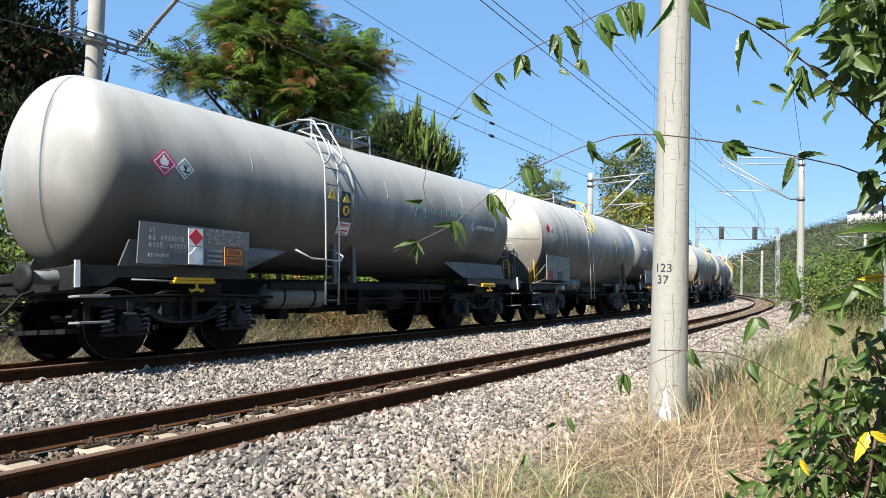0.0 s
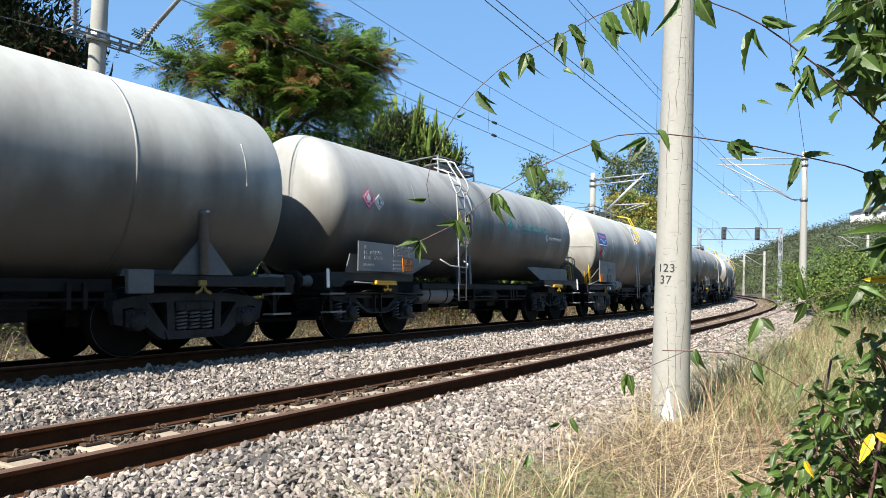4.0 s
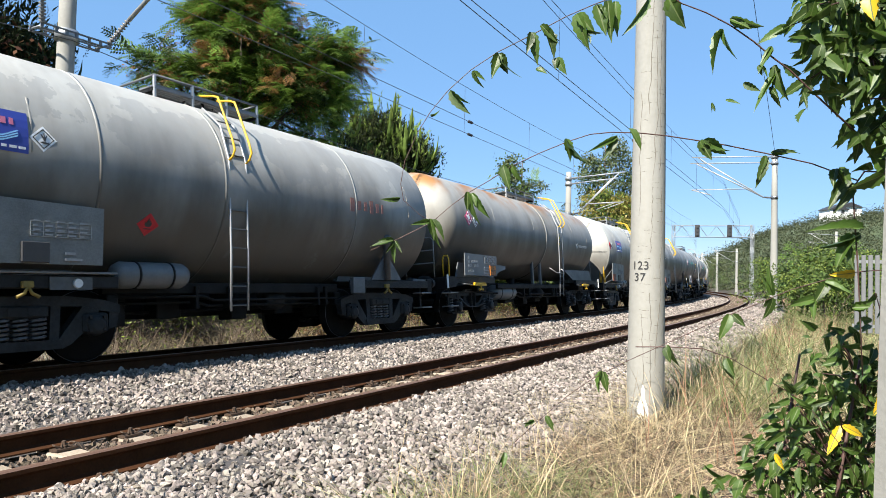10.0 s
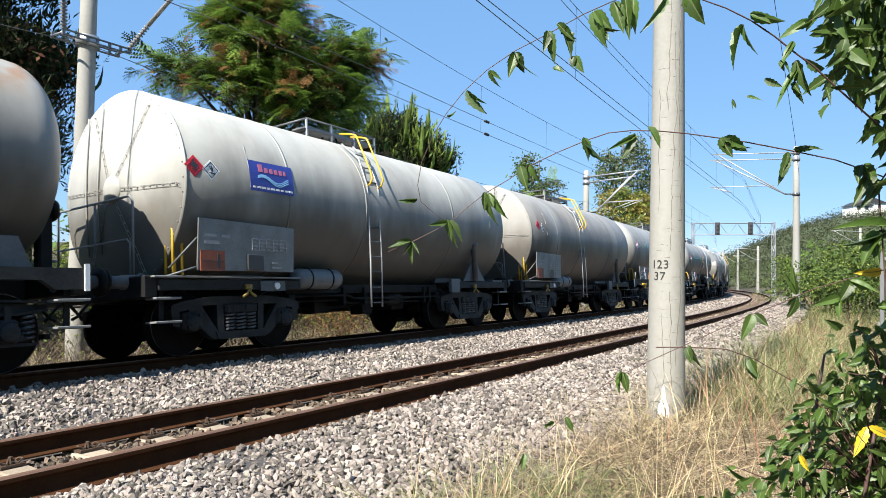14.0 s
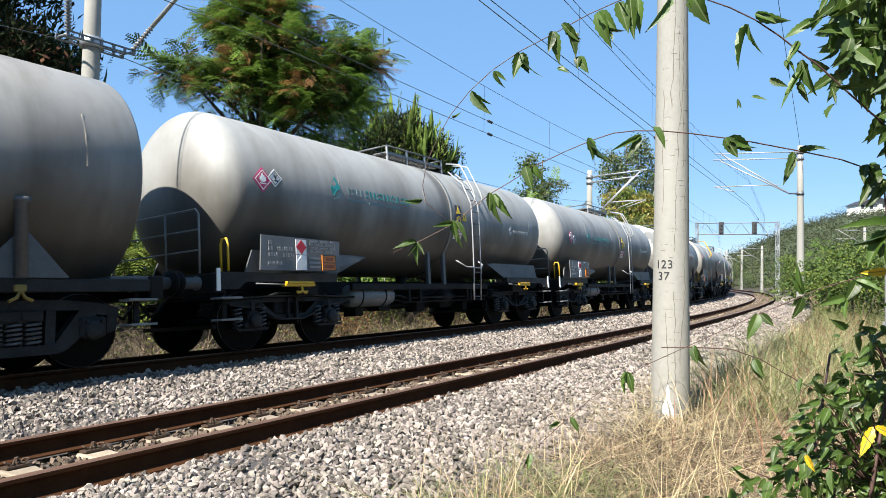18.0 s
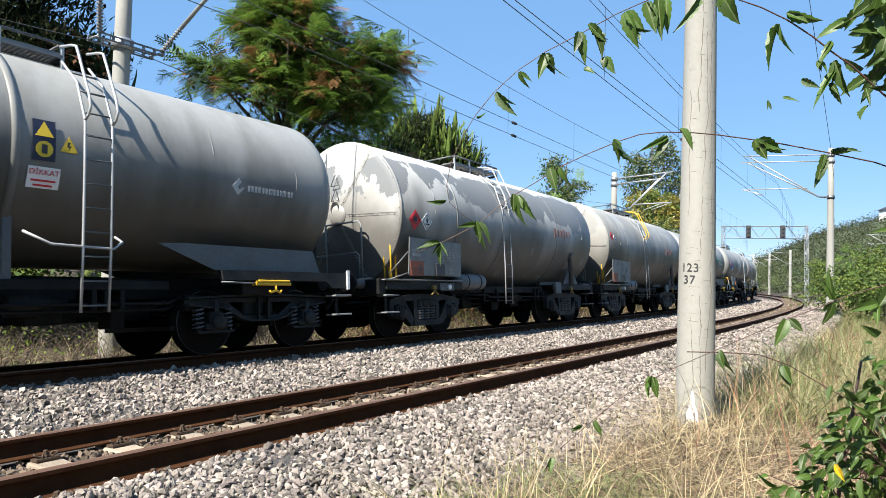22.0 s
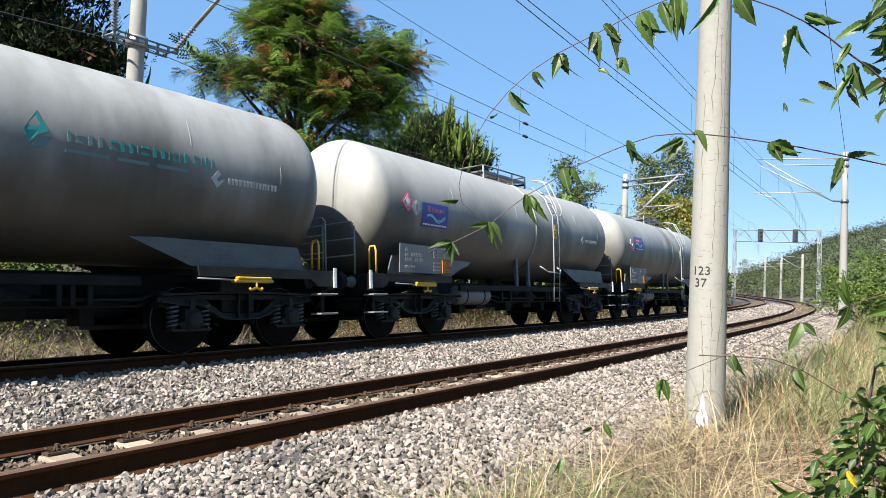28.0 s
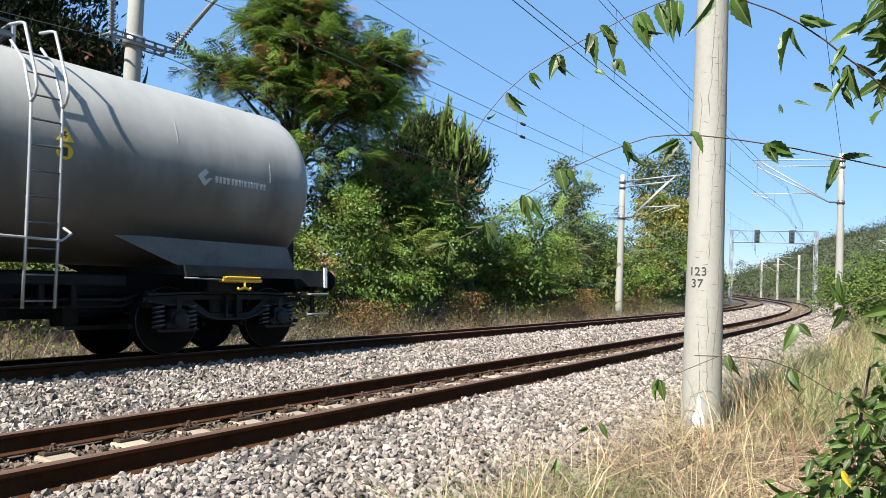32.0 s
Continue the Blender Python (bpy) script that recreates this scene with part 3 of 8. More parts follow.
scatter_stones("ballast", [(-0.8, 9, -2.9, -0.85, 0.034, 0.045, 0.004), (-0.5, 6, -4.2, -2.9, 0.042, 0.047, 0.0), (9, 16, -2.9, -0.86, 0.042, 0.05, 0.0)], M["ballast"],
               "loose pale grey and pinkish crushed ballast stones beside the rails", False)
scatter_stones("ballast", [(0.2, 15, 0.9, 3.1, 0.040, 0.05, 0.0), (16, 42, -3.0, -0.93, 0.07, 0.075, 0.0), (-7, -0.8, -3.6, -0.86, 0.075, 0.08, 0.0), (-7, 0.2, 0.9, 3.1, 0.075, 0.08, 0.0), (15, 42, 0.9, 3.1, 0.065, 0.068, 0.0), (42, 75, -2.6, -0.95, 0.14, 0.12, 0.0), (42, 75, 0.95, 3.0, 0.14, 0.12, 0.0)], M["ballast"], "pale crushed ballast stretching along the curve", True)
scatter_stones("ballast", [(-7, -1.2, -0.68, 0.70, 0.08, 0.075, 0.012), (-1.2, 22, -0.68, 0.70, 0.048, 0.052, 0.012), (22, 50, -0.68, 0.70, 0.075, 0.065, 0.012), (50, 90, -0.68, 0.70, 0.15, 0.1, 0.01)], M["ballast_dirty"], "rust-stained ballast stones between the rails", True, 0.6, True)
scatter_stones("ballast", [(0, 25, 3.35, 4.6, 0.09, 0.06, 0.0), (25, 90, 3.35, 4.6, 0.15, 0.09, 0.0)], M["ballast_dirty"], "rust-stained ballast under the train", True, 0.6)


# ---- tank wagons: x runs to the rear, y to the far side, z up from the rails ----
def wheelset(parent, x):
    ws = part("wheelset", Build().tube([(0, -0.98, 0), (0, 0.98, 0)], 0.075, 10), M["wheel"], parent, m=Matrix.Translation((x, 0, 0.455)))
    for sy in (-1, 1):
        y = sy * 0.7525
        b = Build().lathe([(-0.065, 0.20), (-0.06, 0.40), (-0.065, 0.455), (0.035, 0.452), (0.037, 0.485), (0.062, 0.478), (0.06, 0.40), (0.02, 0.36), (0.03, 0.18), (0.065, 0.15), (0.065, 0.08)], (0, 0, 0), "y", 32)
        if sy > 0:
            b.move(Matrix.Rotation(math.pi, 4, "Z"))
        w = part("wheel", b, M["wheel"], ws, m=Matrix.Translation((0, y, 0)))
        part("rim_edge", Build().tube([(0.446 * math.cos(k * math.pi / 20), sy * 0.066, 0.446 * math.sin(k * math.pi / 20)) for k in range(41)], 0.005, 4, False), M["spring"], w)
    return ws


def coil(b, x, y, z0, z1, r=0.06, n=5, wire=0.014):
    pts = []
    for i in range(n * 10 + 1):
        t = 2 * math.pi * i / 10
        pts.append((x + r * math.cos(t), y + r * math.sin(t), z0 + (z1 - z0) * i / (n * 10)))
    b.tube(pts, wire, 5)


def bogie_modern(wagon, xc):
    """Welded two-axle bogie with sagging side beams and paired coil springs at each axle box."""
    bg = part("bogie", Build().box((-0.28, -0.95, 0.52), (0.28, 0.95, 0.80), bev=0.03).box((-0.95, -0.12, 0.55), (0.95, 0.12, 0.68), bev=0.02), M["bogie"], wagon, m=Matrix.Translation((xc, 0, 0)))
    for sy in (-1, 1):
        y = sy * 1.0
        b = Build()
        for k in (-1, 1):
            b.prism([(k * x, z) for x, z in ((1.30, 0.76), (0.60, 0.79), (0.60, 0.70), (0.74, 0.66), (0.98, 0.66), (1.30, 0.70))], y - 0.012, y + 0.012)
            b.prism([(k * x, z) for x, z in ((0.74, 0.72), (0.60, 0.72), (0.34, 0.54), (0.0, 0.52), (0.0, 0.44), (0.22, 0.45), (0.42, 0.50), (0.74, 0.66))], y - 0.012, y + 0.012)
        b.prism([(-0.62, 0.79), (0.62, 0.79), (0.62, 0.725), (-0.62, 0.725)], y - 0.012, y + 0.012)
        top = [(-1.28, 0.775), (-0.55, 0.805), (0.55, 0.805), (1.28, 0.775)]
        low = [(-1.28, 0.69), (-0.98, 0.645), (-0.72, 0.645), (-0.42, 0.485), (-0.22, 0.435), (0.22, 0.435), (0.42, 0.485), (0.72, 0.645), (0.98, 0.645), (1.28, 0.69)]
        for line in (top, low):
            vs = [(x, y + s * 0.085, z + dz) for x, z in line for s, dz in ((-1, 0), (1, 0), (1, 0.025), (-1, 0.025))]
            fs = [(i * 4 + k, i * 4 + (k + 1) % 4, i * 4 + 4 + (k + 1) % 4, i * 4 + 4 + k) for i in range(len(line) - 1) for k in range(4)]
            b.add(vs, fs + [(0, 1, 2, 3), tuple(len(vs) - 4 + k for k in range(4))])
        for x in (-0.09, 0.09):
            b.box((x - 0.012, y - 0.07, 0.46), (x + 0.012, y + 0.07, 0.79))
        b.prism([(-0.52, 0.80), (-0.30, 0.88), (0.30, 0.88), (0.52, 0.80), (0.44, 0.80), (0.26, 0.855), (-0.26, 0.855), (-0.44, 0.80)], y - 0.05, y + 0.05)
        part("side_frame", b, M["bogie"], bg)
        for xw in (-0.85, 0.85):
            h = Build().box((xw - 0.17, y - 0.10, 0.34), (xw + 0.17, y + 0.10, 0.44), bev=0.02).box((xw - 0.11, y + sy * 0.02 - 0.10, 0.33), (xw + 0.11, y + sy * 0.02 + 0.10, 0.60), bev=0.03)
            h.lathe([(-0.02, 0.105), (0.02, 0.11), (0.045, 0.10), (0.05, 0.05)] if sy > 0 else [(-0.05, 0.05), (-0.045, 0.10), (-0.02, 0.11), (0.02, 0.105)], (xw, y + sy * 0.13, 0.455), "y", 14)
            h.prism([(xw - 0.31, 0.335), (xw + 0.31, 0.335), (xw + 0.27, 0.30), (xw - 0.27, 0.30)], y - 0.09, y + 0.09)
            h.box((xw - 0.035, y + sy * 0.085 - 0.012, 0.56), (xw + 0.035, y + sy * 0.085 + 0.012, 0.74))
            part("axle_box", h, M["bogie"], bg)
            for dx in (-0.235, 0.235):
                c = Build()
                coil(c, xw + dx, y, 0.345, 0.645, 0.068, 5, 0.017)
                part("coil_spring", c, M["spring"], bg)
    for xw in (-0.85, 0.85):
        for dx in (-0.53, 0.53):
            part("brake_beam", Build().box((xw + dx - 0.03, -0.85, 0.36), (xw + dx + 0.03, 0.85, 0.42)), M["steel_dark"], bg)
    sets = [wheelset(wagon, xc + xw) for xw in (-0.85, 0.85)]
    return sets


def bogie_cast(wagon, xc):
    """Cast three-piece bogie: bridge-shaped side frames with a nest of springs between two windows."""
    bg = part("bogie", Build().box((-0.22, -1.0, 0.50), (0.22, 1.0, 0.76), bev=0.04), M["bogie"], wagon, m=Matrix.Translation((xc, 0, 0)))
    for sy in (-1, 1):
        y = sy * 1.03
        b = Build()
        for k in (-1, 1):
            b.prism([(k * x, z) for x, z in ((0.0, 0.82), (0.5, 0.82), (0.95, 0.77), (1.18, 0.71), (1.19, 0.60), (0.95, 0.63), (0.72, 0.69), (0.0, 0.71))], y - 0.075, y + 0.075)
            b.prism([(k * x, z) for x, z in ((0.92, 0.66), (0.71, 0.70), (0.39, 0.27), (0.46, 0.20), (0.56, 0.24), (0.86, 0.50))], y - 0.07, y + 0.07)
            b.prism([(k * x, z) for x, z in ((0.44, 0.73), (0.33, 0.73), (0.31, 0.26), (0.42, 0.26))], y - 0.068, y + 0.068)
            b.prism([(k * x, z) for x, z in ((1.19, 0.66), (1.05, 0.66), (1.04, 0.40), (1.15, 0.43))], y - 0.06, y + 0.06)
        b.prism([(-0.47, 0.31), (0.47, 0.31), (0.43, 0.20), (-0.43, 0.20)], y - 0.09, y + 0.09)
        part("side_frame", b, M["bogie"], bg)
        c = Build()
        for x in (-0.2, 0.0, 0.2):
            coil(c, x, y - sy * -0.01, 0.31, 0.56, 0.085, 5, 0.02)
        part("spring_nest", c, M["spring"], bg)
        part("bolster_end", Build().box((-0.30, y - 0.10, 0.56), (0.30, y + 0.10, 0.72), bev=0.03).box((-0.16, y + sy * 0.06 - 0.05, 0.60), (-0.06, y + sy * 0.06 + 0.05, 0.68)).box((0.06, y + sy * 0.06 - 0.05, 0.60), (0.16, y + sy * 0.06 + 0.05, 0.68)), M["bogie"], bg)
        for xw in (-0.86, 0.86):
            h = Build().lathe([(-0.16, 0.13), (0.10, 0.13), (0.13, 0.11), (0.15, 0.06)] if sy > 0 else [(-0.15, 0.06), (-0.13, 0.11), (-0.10, 0.13), (0.16, 0.13)], (xw, y, 0.455), "y", 16)
            h.box((xw - 0.16, y - 0.11, 0.36), (xw + 0.16, y + 0.11, 0.61), bev=0.03)
            for bx, bz in ((-0.09, 0.40), (0.09, 0.40), (-0.09, 0.55), (0.09, 0.55)):
                h.box((xw + bx - 0.018, y + sy * 0.125 - 0.02, bz - 0.018), (xw + bx + 0.018, y + sy * 0.125 + 0.02, bz + 0.018))
            part("axle_box", h, M["bogie"], bg)
    return [wheelset(wagon, xc + xw) for xw in (-0.86, 0.86)]


def buffers(wagon, half):
    for sx in (-1, 1):
        for sy in (-1, 1):
            y = sy * 0.87
            b = Build().lathe([(half - 0.62, 0.13), (half - 0.60, 0.105), (half - 0.36, 0.10), (half - 0.34, 0.085), (half - 0.06, 0.085)], (0, y, 1.03), "x", 16)
            bf = part("buffer", b if sx > 0 else b.move(Matrix.Scale(-1, 4, (1, 0, 0))), M["steel_grey"], wagon)
            p = Build().lathe([(half - 0.065, 0.10), (half - 0.055, 0.205), (half - 0.03, 0.21), (half - 0.005, 0.12)], (0, y, 1.03), "x", 20, squash=(1.08, 0.85))
            part("buffer_plate", p if sx > 0 else p.move(Matrix.Scale(-1, 4, (1, 0, 0))), M["steel_dark"], bf)
        hook = Build().box((sx * (half - 0.45) - 0.05, -0.05, 0.96), (sx * (half - 0.45) + 0.05, 0.05, 1.08)).tube([(sx * (half - 0.5), 0, 1.02), (sx * (half - 0.15), 0, 1.0), (sx * (half - 0.02), 0, 0.96), (sx * (half - 0.12), 0, 0.9)], 0.035, 6)
        for sy in (-1, 1):
            hook.tube([(sx * (half - 0.55), sy * 0.35, 0.95), (sx * (half - 0.25), sy * 0.38, 0.85), (sx * (half - 0.05), sy * 0.38, 0.62), (sx * (half + 0.0), sy * 0.33, 0.58)], 0.02, 6)
        part("draw_gear", hook, M["steel_dark"], wagon)


def rail_bar(line, r=0.017):
    return Build().tube(line, r, 8)


def ladder(wagon, x, w, foot, top, y_low, curve, mat, rung_mat=None, gap=0.28):
    """A side ladder whose stiles follow the tank and hook over the top."""
    ld = new("ladder")
    ld.parent = wagon
    for dx in (-w / 2, w / 2):
        part("stile", Build().tube([(x + dx, y, z) for y, z in curve], 0.016, 8), mat, ld)
    zs = np.arange(foot + 0.08, top, gap)
    cy = np.array([p[0] for p in curve])
    cz = np.array([p[1] for p in curve])
    o = np.argsort(cz)
    for z in zs:
        y = float(np.interp(z, cz[o], cy[o]))
        part("rung", Build().tube([(x - w / 2, y, z), (x + w / 2, y, z)], 0.012, 6), rung_mat or mat, ld)
    return ld


def ladder_hoops(ld, x, w, kz, mat, side=-1):
    """Grab hoops that rise from the ladder's bend and turn in to the roof walkway."""
    for dx in (-w / 2, w / 2):
        pts = [(-1.45, kz), (-1.53, kz + 0.04), (-1.58, kz + 0.14), (-1.53, kz + 0.3), (-1.28, 3.68), (-1.23, 3.78), (-1.13, 3.82), (-0.84, 3.88)]
        part("grab_hoop", Build().tube([(x + dx, -side * y, z) for y, z in pts], 0.017, 8), mat, ld)


def on_tank(zc, R, z, lift=0.006):
    """The near-side y of the shell at height z, and the tilt there."""
    a = math.asin(max(-1, min(1, (z - zc) / R)))
    return -(R + lift) * math.cos(a), a


def decal(wagon, name, x, z, zc, R, poly, mat, label="", lift=0.006, turn=0.0, parent=None):
    """A flat marking bent onto the shell: outline in metres round (x, z) along the surface."""
    a0 = math.asin((z - zc) / R)
    vs = []
    for px, pz in poly:
        c, s = math.cos(turn), math.sin(turn)
        qx, qz = px * c - pz * s, px * s + pz * c
        a = a0 + qz / R
        vs.append((x + qx, -(R + lift) * math.cos(a), zc + (R + lift) * math.sin(a)))
    n = len(vs)
    b = Build()
    vin = [(p[0], p[1] * (1 - 0.004 / R), zc + (p[2] - zc) * (1 - 0.004 / R)) for p in vs]
    b.add(vs + vin, [tuple(range(n)), tuple(range(2 * n - 1, n - 1, -1))] + [(i, i + n, (i + 1) % n + n, (i + 1) % n) for i in range(n)])
    return part(name, b, mat, parent or wagon, label)


def rect(w, h, x=0.0, z=0.0):
    """An outline with extra corners up the sides, so that it can bend."""
    k = max(1, int(h / 0.08))
    return [(x - w / 2, z - h / 2 + h * i / k) for i in range(k + 1)] + [(x + w / 2, z + h / 2 - h * i / k) for i in range(k + 1)]


def diamond(r):
    return [(-r, 0), (-r / 2, r / 2), (0, r), (r / 2, r / 2), (r, 0), (r / 2, -r / 2), (0, -r), (-r / 2, -r / 2)]


def text_on(name, words, size, mat, parent, m, label=""):
    """Lettering in the built-in font, as a mesh."""
    cu = bpy.data.curves.new(name, "FONT")
    cu.body, cu.size, cu.align_x, cu.align_y, cu.extrude = words, size, "CENTER", "CENTER", 0.0015
    tmp = bpy.data.objects.new(name, cu)
    me = bpy.data.meshes.new_from_object(tmp)
    bpy.data.objects.remove(tmp)
    me.materials.clear()
    me.materials.append(mat)
    return part(name, me, None, parent, label, m)


SIDE = Matrix.Rotation(radians(90), 4, "X")  # lettering that faces the near side


def tank_profile(x0, x1, R, kind):
    if kind == "modern":
        prof, d = [], 0.56
        for i in range(13):
            t = math.pi / 2 * i / 12
            prof.append((x0 + d - d * math.cos(t) ** 0.85 if i < 12 else x0 + d, max(0.02, R * math.sin(t) ** 0.8)))
    else:
        prof = [(x0 - 0.17, 0.02), (x0 - 0.165, 0.16), (x0 - 0.12, 0.5), (x0 - 0.045, R - 0.16), (x0 - 0.02, R - 0.06), (x0, R - 0.015), (x0 + 0.03, R)]
    return prof + [(x0 + (x1 - x0) * k / 6, R) for k in range(1, 6)] + [(x1 + x0 - a, r) for a, r in prof[::-1]]


def walkway(wagon, x0, x1, z, yh, rails, mat, kind):
    """Roof gangway of open grating with a handrail, round the filling dome."""
    wk = new("roof_walkway")
    wk.parent = wagon
    for sy in (-1, 1):
        g = Build()
        y0, y1 = (yh - 0.36, yh) if sy > 0 else (-yh, -yh + 0.36)
        for y in np.arange(y0, y1 + 0.001, 0.04):
            g.box((x0, y - 0.006, z - 0.03), (x1, y + 0.006, z))
        for x in np.arange(x0, x1 + 0.001, 0.06):
            g.box((x - 0.01, y0, z - 0.028), (x + 0.01, y1, z - 0.004))
        for y in (y0, y1):
            g.box((x0, y - 0.02, z - 0.07), (x1, y + 0.02, z - 0.03))
        part("grating", g, M["galv_dull"], wk)
        n = 4
        for i in range(n):
            x = x0 + (x1 - x0) * i / (n - 1)
            part("post", Build().box((x - 0.02, sy * yh - 0.02, z - 0.32), (x + 0.02, sy * yh + 0.02, z + rails), bev=0.004), M["galv_white"], wk)
        part("handrail", rail_bar([(x0 - 0.02, sy * yh, z + rails), (x1 + 0.02, sy * yh, z + rails)], 0.02), mat, wk)
    for x in (x0, x1):
        part("end_rail", rail_bar([(x, -yh, z + rails), (x, yh, z + rails)], 0.02), mat, wk)
        part("cross_beam", Build().box((x - 0.025, -yh, z - 0.10), (x + 0.025, yh, z - 0.05)), M["steel_dark"], wk)
    xm = (x0 + x1) / 2
    dm = part("manhole", Build().lathe([(z - 0.42, 0.34), (z - 0.12, 0.34), (z - 0.12, 0.40), (z - 0.06, 0.40), (z - 0.03, 0.30), (z + 0.02, 0.05)], (xm, 0, 0), "z", 24), mat, wk)
    for k in range(8):
        t = k * math.pi / 4
        part("bolt", Build().lathe([(z - 0.13, 0.025), (z - 0.02, 0.025)], (xm + 0.38 * math.cos(t), 0.38 * math.sin(t), 0), "z", 6, False), M["steel_dark"], dm)
    part("valve", Build().lathe([(z - 0.35, 0.09), (z - 0.02, 0.09), (z, 0.05), (z + 0.08, 0.05)], (xm + 0.75, 0.05, 0), "z", 12), M["steel_dark"], wk)
    return wk


def end_platform(wagon, half, zf, mat, yellow=True, rear=False, full=True):
    """Railings and hand-holds at the platform end, leading or trailing."""
    k = -1 if rear else 1
    x0 = k * (-half + (0.36 if full else 0.62))
    z1 = zf + (0.93 if full else 1.14)
    far, mid, near = (1.18, -0.2, -0.98) if full else (1.18, 0.19, -0.72)
    rg = new("end_railing")
    rg.parent = wagon
    bend = 0.07
    part("frame", rail_bar([(x0, far, zf), (x0, far, z1 - bend), (x0, far - bend, z1), (x0, near + bend, z1), (x0, near, z1 - bend), (x0, near, zf)]), mat, rg)
    part("post", rail_bar([(x0, mid, zf), (x0, mid, z1)]), mat, rg)
    if full:
        for f in (0.36, 0.68):
            part("mid_rail", rail_bar([(x0, far, zf + (z1 - zf) * f), (x0, near, zf + (z1 - zf) * f)], 0.013), mat, rg)
    else:
        zm = zf + 0.55
        part("mid_rail", rail_bar([(x0, far, zm), (x0, near + 0.14, zm), (x0, near + 0.07, zm - 0.06), (x0, near + 0.07, zf)], 0.014), mat, rg)
    if yellow:
        x1 = x0 + k * (0.34 if full else 0.28)
        for dx in ((0.0,) if full else (0.0, 0.14)):
            h = 0.72 if not full else 0.50
            part("hand_hold", rail_bar([(x1 + k * dx, -1.02, zf + 0.02), (x1 + k * dx, -1.02, zf + h - 0.08), (x1 + k * dx, -1.05, zf + h), (x1 + k * dx, -1.15, zf + h), (x1 + k * dx, -1.18, zf + h - 0.08), (x1 + k * dx, -1.18, zf + 0.02)], 0.018), M["yellow"], wagon, "yellow hand-hold")


def foot_steps(wagon, x, sy, mat):
    st = new("foot_step")
    st.parent = wagon
    for z in (0.78, 0.47):
        part("tread", Build().box((x - 0.19, sy * 1.22 - 0.12, z), (x + 0.19, sy * 1.22 + 0.12, z + 0.03), bev=0.006), mat, st)
    part("hanger", Build().box((x - 0.035, sy * 1.16 - 0.012, 0.48), (x + 0.035, sy * 1.16 + 0.012, 0.95)), M["steel_dark"], st)


LM, LO = 12.34, 10.92  # length over buffers
RM, ZM, RO, ZO = 1.31, 2.54, 1.48, 2.42  # shell radius and height of its axis


def under_gear(w, half):
    """Brake rigging along the middle: levers, pull rods, boxes and hanging hoses."""
    # near-black blocks added to close the gap below the frame
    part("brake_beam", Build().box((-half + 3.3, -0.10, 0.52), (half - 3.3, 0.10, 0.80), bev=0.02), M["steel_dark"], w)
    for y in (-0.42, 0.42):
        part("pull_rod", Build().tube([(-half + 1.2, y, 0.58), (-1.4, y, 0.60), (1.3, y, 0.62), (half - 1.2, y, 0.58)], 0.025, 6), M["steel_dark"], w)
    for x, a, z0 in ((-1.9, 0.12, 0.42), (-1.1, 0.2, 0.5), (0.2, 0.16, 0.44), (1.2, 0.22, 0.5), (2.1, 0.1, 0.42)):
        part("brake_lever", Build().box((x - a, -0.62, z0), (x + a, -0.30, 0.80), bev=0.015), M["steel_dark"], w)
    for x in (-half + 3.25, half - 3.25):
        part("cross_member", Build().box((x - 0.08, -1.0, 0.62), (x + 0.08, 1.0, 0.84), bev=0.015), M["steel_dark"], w)


